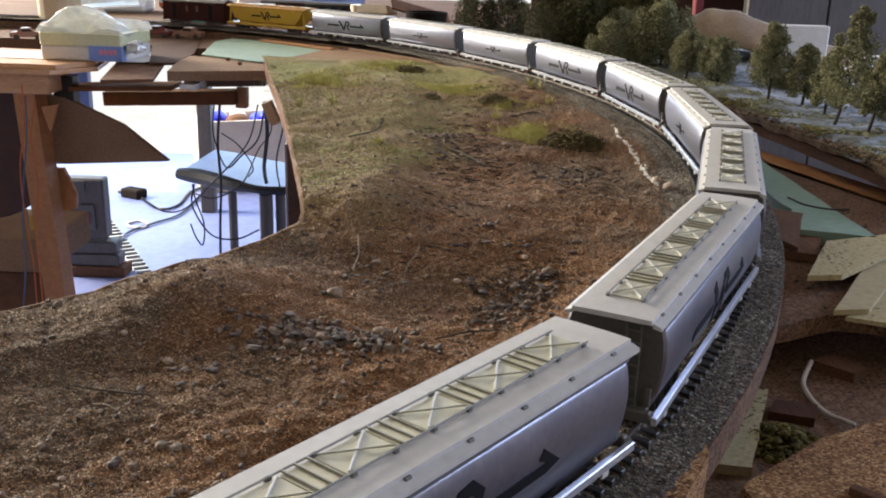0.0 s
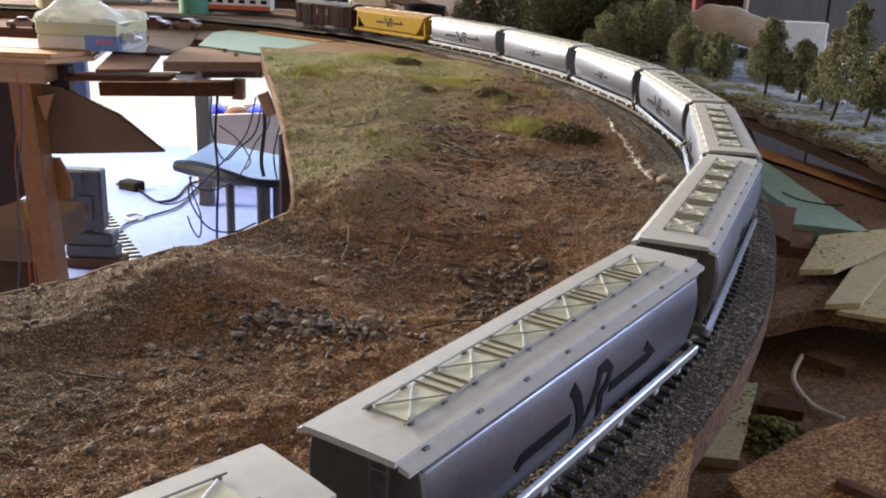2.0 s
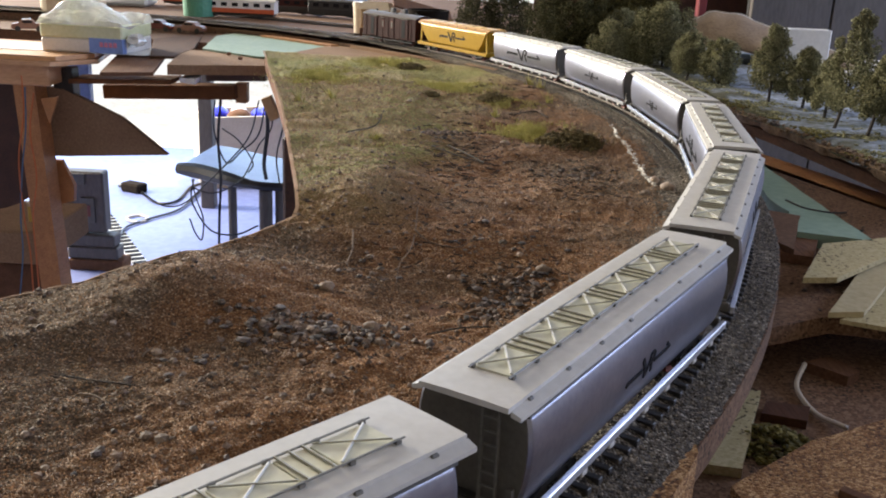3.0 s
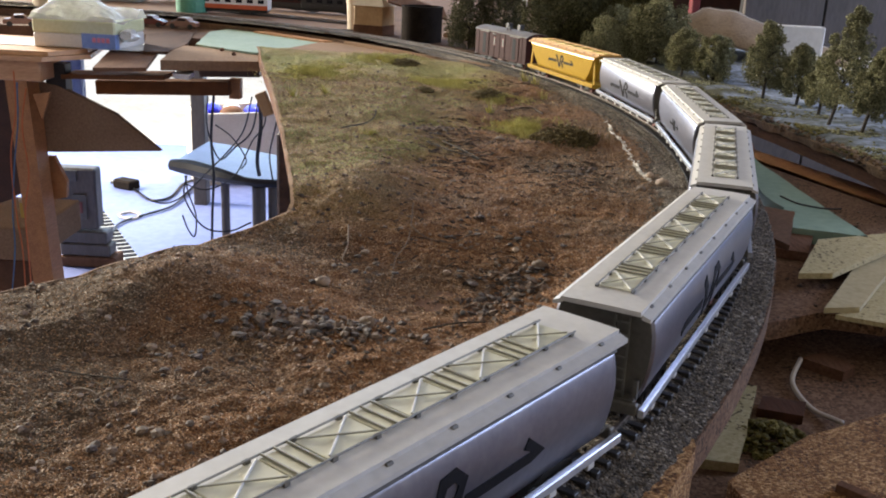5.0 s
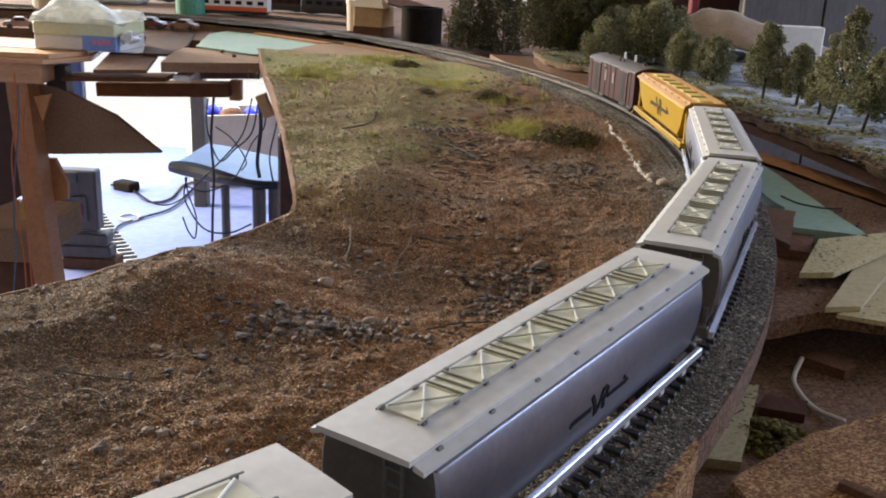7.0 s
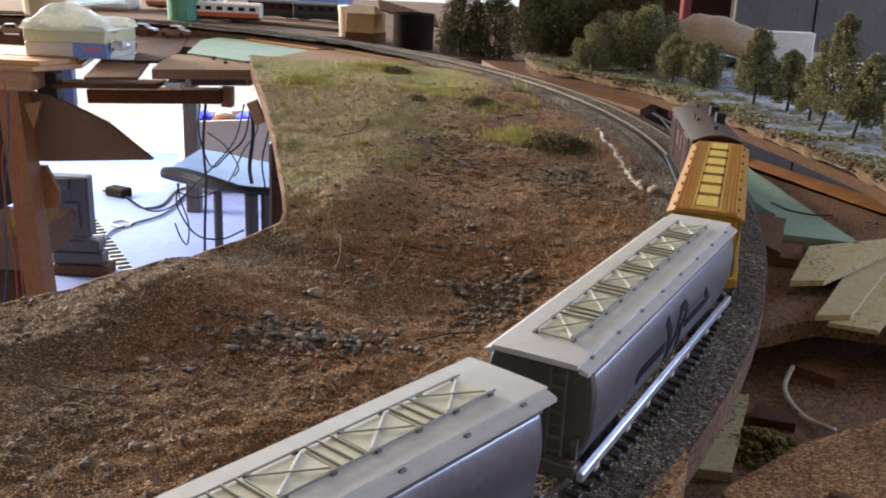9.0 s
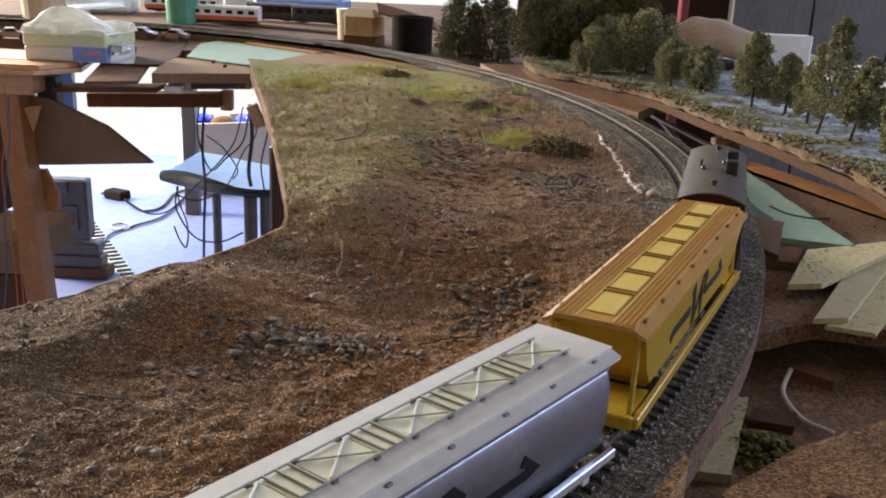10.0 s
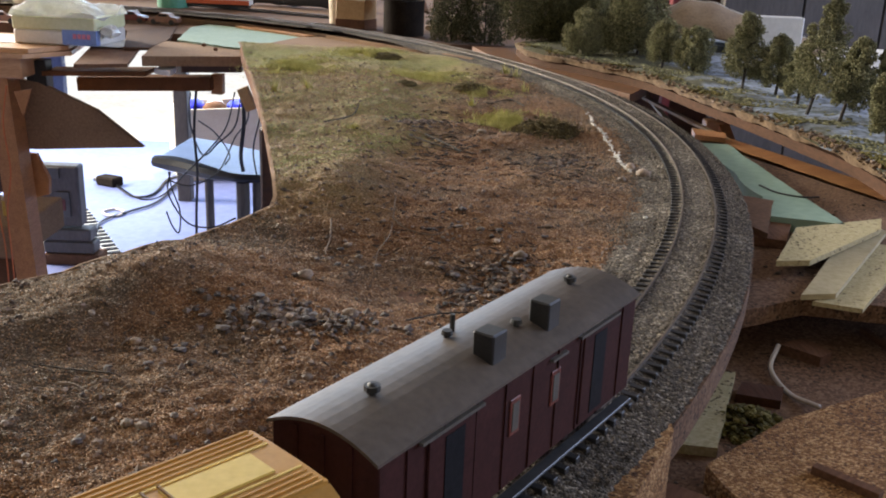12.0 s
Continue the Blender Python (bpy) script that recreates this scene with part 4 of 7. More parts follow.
def yellow_hopper():
    w = thing("hopper_wagon", "yellow hopper wagon with ribbed ochre roof and black emblem", "wagon")
    top = 0.0392
    ring = [(yellow_flank(z), z) for z in (0.0105, 0.0130, 0.020, 0.0335, 0.0362)]
    ring = ring + [(-y, z) for y, z in reversed(ring)]
    lowx = {0.0105: 0.058, 0.0130: 0.060, 0.020: 0.068, 0.0335: 0.0775, 0.0362: 0.0785}
    secs = [[(sg * lowx[z] * f, y, z) for y, z in ring] for sg, f in ((-1, 1.0), (-1, 0.6), (1, 0.6), (1, 1.0))]
    part("body", loft(bmesh.new(), secs), "yellow", w)
    for sgn in (-1, 1):
        bm = bmesh.new()
        box(bm, sgn * 0.0815 - 0.0012, sgn * 0.0815 + 0.0012, -0.0145, 0.0145, 0.0062, 0.0105, 0.0004)
        box(bm, min(sgn * 0.060, sgn * 0.0815), max(sgn * 0.060, sgn * 0.0815), -0.0135, 0.0135, 0.0088, 0.0104)
        for yy in (-0.0128, 0.0128):
            loft(bm, [[(sgn * 0.0805, yy + d, 0.0100), (sgn * 0.0775, yy + d, 0.0100), (sgn * 0.0755, yy + d, 0.0340), (sgn * 0.0780, yy + d, 0.0340)] for d in (-0.0006, 0.0006)])
        part("end_beam", bm, "yellow", w)
        bm = bmesh.new()
        box(bm, min(sgn * 0.080, sgn * 0.0888), max(sgn * 0.080, sgn * 0.0888), -0.0012, 0.0012, 0.0058, 0.0082, 0.0003)
        part("coupler", bm, "underframe", w, "black knuckle coupler")
        ladder("ladder", w, sgn * 0.0808, -sgn * 0.0085, 0.010, 0.0355, "yellow")
    bm = bmesh.new()
    prof = [(-0.0126, top - 0.0018), (-0.0126, top - 0.0004), (-0.0046, top - 0.0001), (0.0046, top - 0.0001), (0.0126, top - 0.0004), (0.0126, top - 0.0018)]
    loft(bm, [[(x, y, z) for y, z in prof] for x in (-HALF, HALF)])
    part("roof_deck", bm, "orange", w)
    for sgn in (-1, 1):
        for k in range(5):
            y = sgn * (0.0056 + 0.00165 * k)
            part("roof_rib", boxed(-HALF + 0.001, HALF - 0.001, y - 0.00025, y + 0.00025, top - 0.0004, top + 0.0001), "straw" if k == 0 else "orange", w)
        bm = bmesh.new()
        prof = [(0.0126, top - 0.0012), (0.0160, top - 0.0030), (0.0160, top - 0.0042), (0.0126, top - 0.0028)]
        loft(bm, [[(x, sgn * y, z) for y, z in prof] for x in (-HALF + 0.0004, HALF + 0.0004)])
        part("eave_strip", bm, "orange", w, "ochre sloping eave strip")
        for k in range(8):
            x = -0.0725 + 0.0207 * k
            part("bracket", boxed(x - 0.0011, x + 0.0011, min(sgn * 0.0122, sgn * 0.0136), max(sgn * 0.0122, sgn * 0.0136), top - 0.0020, top - 0.0006), "umber", w)
        part("solebar", boxed(-HALF + 0.0005, HALF + 0.0005, min(sgn * 0.0142, sgn * 0.0162), max(sgn * 0.0142, sgn * 0.0162), 0.0068, 0.0105, 0.0003), "yellow", w)
        emblem(w, sgn, True, yellow_flank, 0.0232, "faded_print")
    for k in range(7):
        x = -0.0665 + 0.0222 * k
        part("hatch", boxed(x - 0.0098, x + 0.0098, -0.0042, 0.0042, top - 0.0003, top + 0.0004, 0.0001), "straw", w, "plain straw-yellow hatch")
        for j in range(2):
            if k < 6:
                xb = x + 0.0111 + (j - 0.5) * 0.0034
                part("cross_bar", tube(bmesh.new(), [(xb, -0.0050, top + 0.0005), (xb, 0.0050, top + 0.0005)], 0.00034, 5), "umber", w)
    bm = bmesh.new()
    for x in (-0.026, 0.0, 0.026):
        loft(bm, [[(x + a * 0.011, b * 0.0110, 0.0112) for a, b in ((-1, -1), (1, -1), (1, 1), (-1, 1))], [(x + a * 0.0045, b * 0.006, 0.0042) for a, b in ((-1, -1), (1, -1), (1, 1), (-1, 1))]])
    part("discharge_chute", bm, "yellow", w)
    bogies(w, 0.0545)
    return w


VAN = 0.0612


def brake_van():
    w = thing("brake_van", "dark maroon brake van with grey-brown arched roof and sliding doors", "wagon")
    hw = 0.0146
    part("body", boxed(-VAN, VAN, -hw, hw, 0.0070, 0.0375, 0.0003), "maroon", w)
    arc = [(-0.0152 + 0.0304 * k / 12, 0.0375 + 0.0042 * (1 - ((k - 6) / 6) ** 2)) for k in range(13)]
    ring = arc + [(y, z - 0.0008) for y, z in reversed(arc)]
    part("roof", loft(bmesh.new(), [[(x, y, z) for y, z in ring] for x in (-VAN - 0.0012, VAN + 0.0012)]), "van_roof", w, "weathered grey-brown arched roof", smooth=False)
    for sgn in (-1, 1):
        endp = [(-hw, 0.0370), (hw, 0.0370)] + [(y * 0.955, z - 0.0007) for y, z in reversed(arc)]
        loft_bm = loft(bmesh.new(), [[(sgn * VAN - sgn * 0.0006, y, z) for y, z in endp], [(sgn * VAN, y, z) for y, z in endp]])
        part("end_gable", loft_bm, "maroon", w)
        for yy in (-0.0075, 0.0, 0.0075):
            part("end_rib", boxed(sgn * VAN - 0.0004, sgn * VAN + 0.0006, yy - 0.0004, yy + 0.0004, 0.0080, 0.0385), "maroon", w)
        part("buffer_beam", boxed(sgn * (VAN + 0.0008) - 0.0012, sgn * (VAN + 0.0008) + 0.0012, -0.0138, 0.0138, 0.0060, 0.0090, 0.0003), "underframe", w)
        part("coupler", boxed(min(sgn * VAN, sgn * (VAN + 0.0075)), max(sgn * VAN, sgn * (VAN + 0.0075)), -0.0013, 0.0013, 0.0058, 0.0082, 0.0003), "underframe", w)
        for x in (-0.036, 0.036):
            d = part("sliding_door", boxed(x - 0.0090, x + 0.0090, min(sgn * hw, sgn * (hw + 0.0007)), max(sgn * hw, sgn * (hw + 0.0007)), 0.0085, 0.0350, 0.0002), "maroon", w)
            part("door_opening", boxed(x - 0.0030, x + 0.0045, min(sgn * (hw + 0.0005), sgn * (hw + 0.0009)), max(sgn * (hw + 0.0005), sgn * (hw + 0.0009)), 0.0100, 0.0338), "black", d)
            part("door_track", boxed(x - 0.0120, x + 0.0120, min(sgn * hw, sgn * (hw + 0.0012)), max(sgn * hw, sgn * (hw + 0.0012)), 0.0354, 0.0362), "end_grey", w, "pale door track")
        for x in (-0.0085, 0.012):
            f = part("window_frame", boxed(x - 0.0024, x + 0.0024, min(sgn * hw, sgn * (hw + 0.0004)), max(sgn * hw, sgn * (hw + 0.0004)), 0.0210, 0.0310, 0.0002), "rust", w)
            part("pane", boxed(x - 0.0015, x + 0.0015, min(sgn * (hw + 0.0003), sgn * (hw + 0.0006)), max(sgn * (hw + 0.0003), sgn * (hw + 0.0006)), 0.0222, 0.0298), "end_grey", f)
        part("window_hood", boxed(0.0085, 0.0165, min(sgn * hw, sgn * (hw + 0.0012)), max(sgn * hw, sgn * (hw + 0.0012)), 0.0343, 0.0350), "end_grey", w)
        part("footboard", boxed(-VAN + 0.002, VAN - 0.002, min(sgn * 0.0138, sgn * 0.0172), max(sgn * 0.0138, sgn * 0.0172), 0.0040, 0.0050, 0.0002), "plastic_dark", w)
        for k in range(9):
            x = -0.052 + 0.013 * k
            part("body_rib", boxed(x - 0.0003, x + 0.0003, min(sgn * hw, sgn * (hw + 0.0004)), max(sgn * hw, sgn * (hw + 0.0004)), 0.0078, 0.0370), "maroon", w)

    def roof_z(y):
        return 0.0375 + 0.0042 * (1 - (y / 0.0152) ** 2) - 0.0003

    for x in (-0.0455, 0.0455):
        bm = bmesh.new()
        z = roof_z(0)
        for r0, r1, za, zb in ((0.0010, 0.0010, 0, 0.0012), (0.0019, 0.0019, 0.0012, 0.0024), (0.0012, 0.0006, 0.0024, 0.0030)):
            loft(bm, [[(x + r * math.cos(k * math.pi / 5), r * math.sin(k * math.pi / 5), z + q) for k in range(10)] for r, q in ((r0, za), (r1, zb))])
        part("roof_vent", bm, "underframe", w)
    for x, y in ((-0.0085, 0.0060), (0.0085, -0.0040)):
        bm = bmesh.new()
        z = roof_z(y)
        loft(bm, [[(x + r * math.cos(k * math.pi / 5), y + r * math.sin(k * math.pi / 5), z + q) for k in range(10)] for r, q in ((0.0009, -0.0002), (0.0009, 0.001), (0.0016, 0.0011), (0.0013, 0.0022))])
        part("roof_vent", bm, "underframe", w)
    part("chimney", tube(bmesh.new(), [(-0.004, 0.0075, roof_z(0.0075) - 0.0003), (-0.004, 0.0075, roof_z(0.0075) + 0.0050)], 0.0007, 8), "underframe", w)
    for x in (-0.0100, 0.0170):
        part("lookout", boxed(x - 0.0032, x + 0.0032, -0.0105, -0.0045, roof_z(0.0075) - 0.0012, roof_z(0.0) + 0.0058, 0.0004), "underframe", w, "dark raised lookout box")
    bogies(w, 0.036)
    return w


# s of each vehicle's middle at 2.5 s; the train runs toward the camera at a steady pace
PITCH, PACE, FIRST = 0.17805, 0.1424, -0.4045
large = grey_hopper(True)
small = grey_hopper(False)
BIG = {-2: True, -1: True, 0: True, 1: False, 2: True, 3: True, 4: False, 5: False, 6: True}
TRAIN = []
used = set()
for k in range(-2, 7):
    src = large if BIG[k] else small
    if src in used:
        ob = copy_thing(src, Matrix())
    else:
        ob = src
        used.add(src)
    TRAIN.append((ob, FIRST + PITCH * (k - 1), 0.0545))
TRAIN.append((yellow_hopper(), FIRST + PITCH * 6, 0.0545))
TRAIN.append((brake_van(), FIRST + PITCH * 6 + 0.154, 0.036))


def on_track(s, half):
    ax, ay, _ = track(s - half, 0.0007)
    bx, by, _ = track(s + half, 0.0007)
    return pose((ax + bx) / 2, (ay + by) / 2, rise(s), 0, 0, math.degrees(math.atan2(by - ay, bx - ax)))


def motions():
    for ob, s0, half in TRAIN:
        spin = [(i / 30, -math.degrees(PACE / 0.0050) * i / 30) for i in range(361)]
        for bogie in ob.children:
            for wheel in bogie.children:
                if wheel.name.startswith("wheelset"):
                    x = wheel.matrix_basis.translation.x
                    walk(wheel, [(t, pose(x, 0, 0.0050, 0, a, 0)) for t, a in spin])
        rows = []
        for i in range(61):
            t = i * 0.2
            rows.append((t, on_track(s0 - PACE * (t - 2.5), half)))
        walk(ob, rows)


# ------------------------------------------------------------------ room
def slab(name, x0, x1, y0, y1, z0, z1, mat, label, category="wall"):
    return tagged(part(name, boxed(x0, x1, y0, y1, z0, z1), mat), label, category, kind="structure")


ROOF = 1.65
slab("floor", -3.0, 2.1, -2.2, 4.3, FLOOR - 0.1, FLOOR, "concrete", "pale concrete workshop floor tinted with blue skylight", "floor")
slab("ground", -30, 30, 4.3, 60, FLOOR - 0.14, FLOOR - 0.04, "gravel_yard", "pale sunlit yard outside the open door", "ground")
slab("ceiling", -3.1, 2.2, -2.3, 4.4, ROOF, ROOF + 0.1, "wall", "plain dim workshop ceiling", "ceiling")
slab("wall_south", -3.1, 2.2, -2.3, -2.2, FLOOR, ROOF, "wall", "plain dim workshop wall")
DOOR_X0, DOOR_X1, DOOR_Z = -2.6, 0.42, 1.25
slab("wall_north_a", -3.1, DOOR_X0, 4.3, 4.4, FLOOR, ROOF, "wall", "plain dim workshop wall beside the open door")
slab("wall_north_b", DOOR_X1, 2.2, 4.3, 4.4, FLOOR, ROOF, "wall", "plain dim workshop wall beside the open door")
slab("wall_north_c", DOOR_X0, DOOR_X1, 4.3, 4.4, DOOR_Z, ROOF, "wall", "plain dim workshop wall over the open door")
# west wall with its window
slab("wall_west_a", -3.1, -3.0, -2.2, 2.6, FLOOR, ROOF, "wall", "plain dim workshop wall")
slab("wall_west_b", -3.1, -3.0, 3.9, 4.3, FLOOR, ROOF, "wall", "plain dim workshop wall")
slab("wall_west_c", -3.1, -3.0, 2.6, 3.9, FLOOR, 0.2, "wall", "plain dim workshop wall under the window")
slab("wall_west_d", -3.1, -3.0, 2.6, 3.9, 1.3, ROOF, "wall", "plain dim workshop wall over the window")
# east wall with its window
slab("wall_east_a", 2.1, 2.2, -2.2, 0.45, FLOOR, ROOF, "wall", "plain dim workshop wall")
slab("wall_east_b", 2.1, 2.2, 1.65, 4.3, FLOOR, ROOF, "wall", "plain dim workshop wall")
slab("wall_east_c", 2.1, 2.2, 0.45, 1.65, FLOOR, 0.1, "wall", "plain dim workshop wall under the window")
slab("wall_east_d", 2.1, 2.2, 0.45, 1.65, 1.0, ROOF, "wall", "plain dim workshop wall over the window")


def panelled_wall():
    w = thing("wall_panelling", "dark grey-brown panelled wall with narrow upright joints", "wall", kind="structure")
    x = 0.63
    while x < 2.08:
        wd = 0.18
        part("panel", boxed(x, min(2.095, x + wd - 0.004), 2.20, 2.22, FLOOR, ROOF, 0.0015), "panel", w)
        x += wd
    part("backing", boxed(0.63, 2.09, 2.222, 2.24, FLOOR, ROOF), "underframe", w)
    return w


panelled_wall()
tagged(part("wall_recess", boxed(0.172, 0.80, 2.60, 2.64, FLOOR, ROOF), "red_wood"), "dark red-brown boards in a recess of the wall", "wall", kind="structure")
tagged(part("post", boxed(0.500, 0.518, 2.15, 2.18, FLOOR, ROOF, 0.002), "red_post"), "upright red painted post before a dark recess", "post")


# ------------------------------------------------------------------ sleepers
def sleepers():
    me = mesh_of(boxed(-0.0012, 0.0012, -0.0152, 0.0152, -0.0045, -0.0015, 0.0002), "sleeper", "sleeper")
    step = 0.0066
    far_v, far_f = [], []
    proto = [v.co.copy() for v in me.vertices]
    pf = [tuple(p.vertices) for p in me.polygons]
    for i in range(-120, 236):
        s = i * step
        x, y, a = track(s)
        m = pose(x, y, rise(s) + random.uniform(-0.0001, 0.0001), 0, 0, math.degrees(a) + random.uniform(-0.7, 0.7))
        if s < 1.15:
            share("sleeper", me, TRACK, m)
        else:
            o = len(far_v)
            far_v += [tuple(m @ c) for c in proto]
            far_f += [tuple(o + k for k in f) for f in pf]
    stuff_mesh("far_sleepers", far_v, far_f, "sleeper", "", "", TRACK)


sleepers()

# ------------------------------------------------------------------ stones and plants on the board
rng = random.Random(21)


def stone(x, y, r, mat="stone", name="stone", label="small rounded grey-brown stone on the sand", z=None, grp="loose stones on the sand"):
    r *= 0.8
    bm = lump(bmesh.new(), (0, 0, 0), r, rng, 0.75, 0.16, 2 if r > 0.0025 else 1)
    ob = part(name, bm, mat, smooth=r > 0.0025)
    ob.matrix_basis = pose(x, y, (ground_height(x, y) if z is None else z) + r * 0.32)
    return tagged(ob, label, "stone", grp)


for (x, y), r in (
    ((-0.0890, 0.3448), 0.0026), ((-0.0299, 0.3401), 0.0042), ((-0.0632, 0.3250), 0.0026), ((-0.0252, 0.3232), 0.0028),
    ((-0.0368, 0.3241), 0.0027), ((-0.0545, 0.3905), 0.0046), ((-0.0006, 0.4239), 0.0030), ((0.0432, 0.4313), 0.0042),
    ((0.0340, 0.7167), 0.0042), ((-0.1035, 0.3093), 0.0030), ((-0.1225, 0.2474), 0.0026), ((-0.0825, 0.2481), 0.0030),
    ((-0.0875, 0.2496), 0.0026), ((-0.1135, 0.2695), 0.0016), ((-0.0953, 0.3020), 0.0024), ((-0.0701, 0.3334), 0.0026),
    ((-0.0582, 0.3391), 0.0030), ((-0.0518, 0.3331), 0.0026), ((-0.0635, 0.3442), 0.0024), ((0.0328, 0.4505), 0.0028),
    ((0.0259, 0.4185), 0.0028), ((0.0317, 0.4038), 0.0026), ((0.0197, 0.3880), 0.0024), ((-0.0791, 0.2924), 0.0022),
    ((-0.0385, 0.2827), 0.0022), ((-0.0077, 0.3308), 0.0018), ((-0.0478, 0.4177), 0.0024), ((-0.0406, 0.4388), 0.0026),
    ((0.0248, 0.4651), 0.0026), ((0.0785, 0.6104), 0.0030), ((-0.0485, 0.8656), 0.0030), ((-0.1102, 0.2320), 0.0020)):
    stone(x, y, r)
pick = random.Random(91)
for _ in range(70):
    y = 0.22 + 0.55 * pick.random() ** 1.3
    x = pick.uniform(max(float(np.interp(y, EDGE_Y, EDGE_X)) + 0.012, -0.45 * y), right_edge(y) - 0.055)
    stone(x, y, 0.0011 + 0.0014 * pick.random() ** 2, pick.choice(("stone", "stone", "pebble", "flake")))
for (x, y), r in (((0.1289, 0.6121), 0.0050), ((0.1337, 0.5930), 0.0060), ((0.1176, 0.5800), 0.0040)):
    stone(x, y, r, "stone", "kerb_stone", "rough broken plaster stone beside the ballast", grp="broken stones beside the ballast")


def gravel_spread():
    """Small gravel over the whole board, thicker in heaps."""
    r = random.Random(5)
    verts, faces = [], []
    heaps = ((-0.0552, 0.3339), (-0.0331, 0.3281), (0.0310, 0.4163), (0.0223, 0.3926), (-0.0655, 0.3317), (0.0803, 0.6270), (-0.0141, 0.7355))
    for i in range(11000):
        if i < 700:
            c = heaps[i % len(heaps)]
            x, y = r.gauss(c[0], 0.010), r.gauss(c[1], 0.010)
            q = r.uniform(0.0008, 0.0023)
        else:
            y = 0.16 + 0.95 * r.random() ** 1.8
            x0 = float(np.interp(y, EDGE_Y, EDGE_X))
            x = r.uniform(max(x0, -0.28), right_edge(y) - 0.002)
            q = 0.00034 + 0.0016 * r.random() ** 6
        if off_track(x, y) > -0.021:
            continue
        z = ground_height(x, y) + q * 0.2
        e = Euler((r.uniform(0, 6.3), r.uniform(0, 6.3), r.uniform(0, 6.3))).to_matrix()
        o = len(verts)
        for b in ((1, 0, 0), (-1, 0, 0), (0, 1, 0), (0, -1, 0), (0, 0, 1), (0, 0, -1)):
            c = e @ (Vector(b) * r.uniform(0.7, 1.15))
            verts.append((x + c.x * q, y + c.y * q, z + c.z * q * 0.8))
        for f in ((0, 2, 4), (2, 1, 4), (1, 3, 4), (3, 0, 4), (2, 0, 5), (1, 2, 5), (3, 1, 5), (0, 3, 5)):
            faces.append(tuple(o + k for k in f))
    stuff_mesh("gravel", verts, faces, "pebble", "scattered brown and grey gravel on the sand", "gravel")


gravel_spread()


def grains(name, count, lo, hi, mat, label, seed, power, y1):
    """Sand grains lying proud of the glued sand."""
    r = random.Random(seed)
    verts, faces = [], []
    for _ in range(count):
        y = 0.15 + y1 * r.random() ** power
        x = r.uniform(max(float(np.interp(y, EDGE_Y, EDGE_X)), -0.5 * y - 0.02), min(right_edge(y) - 0.002, 0.5 * y + 0.02))
        if off_track(x, y) > -0.021:
            continue
        q = r.uniform(lo, hi) * (0.8 + 0.9 * max(0.0, y - 0.3))
        z = ground_height(x, y) + q * 0.35
        a = r.uniform(0, 6.283)
        ca, sa = math.cos(a) * q, math.sin(a) * q
        o = len(verts)
        verts += [(x + ca, y + sa, z), (x - sa, y + ca, z + q * r.uniform(-0.3, 0.5)), (x - ca, y - sa, z), (x + sa, y - ca, z + q * r.uniform(-0.3, 0.5)), (x + ca * 0.2, y + sa * 0.2, z + q * r.uniform(0.6, 1.0))]
        faces += [(o, o + 1, o + 4), (o + 1, o + 2, o + 4), (o + 2, o + 3, o + 4), (o + 3, o, o + 4)]
    stuff_mesh(name, verts, faces, mat, label, "sand")


grains("sand_grains", 120000, 0.00026, 0.00058, "grit", "loose orange-brown sand grains on the board", 51, 1.5, 0.85)


def litter(at, spread, count, seed):
    """Dry broken bits of bark and stalk lying on the sand."""
    r = random.Random(seed)
    bm = bmesh.new()
    for _ in range(count):
        x, y = r.gauss(at[0], spread[0]), r.gauss(at[1], spread[1])
        if off_track(x, y) > -0.022:
            continue
        a, n = r.uniform(-0.9, 0.9) + (math.pi if r.random() < 0.5 else 0), r.uniform(0.0012, 0.006) * min(1.0, y * 1.3)
        dx, dy = math.cos(a) * n, math.sin(a) * n
        pts = [(x + dx * t, y + dy * t, ground_height(x + dx * t, y + dy * t) + 0.0004 + 0.0006 * t * r.random()) for t in (-1, 0.1, 1)]
        tube(bm, pts, [0.0002, r.uniform(0.0003, 0.0008) * min(1.0, y * 1.4), 0.00015], 4)
    tagged(part("litter", bm, "litter"), "dark dry litter of bark and stalks on the sand", "litter", kind="stuff")


litter((0.007, 0.640), (0.018, 0.05), 150, 71)
litter((0.010, 0.730), (0.022, 0.05), 130, 72)
litter((0.080, 0.600), (0.018, 0.04), 110, 73)
litter((-0.012, 0.470), (0.030, 0.03), 90, 74)
litter((0.030, 0.415), (0.016, 0.022), 90, 75)
litter((-0.100, 0.300), (0.030, 0.020), 45, 76)
litter((0.050, 0.980), (0.040, 0.06), 110, 77)


def flake_heap(at, count, spread, seed):
    """A heap of flat broken stone flakes."""
    r = random.Random(seed)
    bm = bmesh.new()
    for _ in range(count):
        x, y = r.gauss(at[0], spread), r.gauss(at[1], spread * 0.75)
        q = 0.0006 + 0.0017 * r.random() ** 1.8
        lump(bm, (x, y, ground_height(x, y) + q * 0.3 + r.uniform(0, 0.0009)), q * r.uniform(0.8, 1.3), r, 0.42, 0.32)
    tagged(part("flake_heap", bm, "flake"), "heap of flat grey-brown stone flakes on the sand", "stones", kind="stuff")


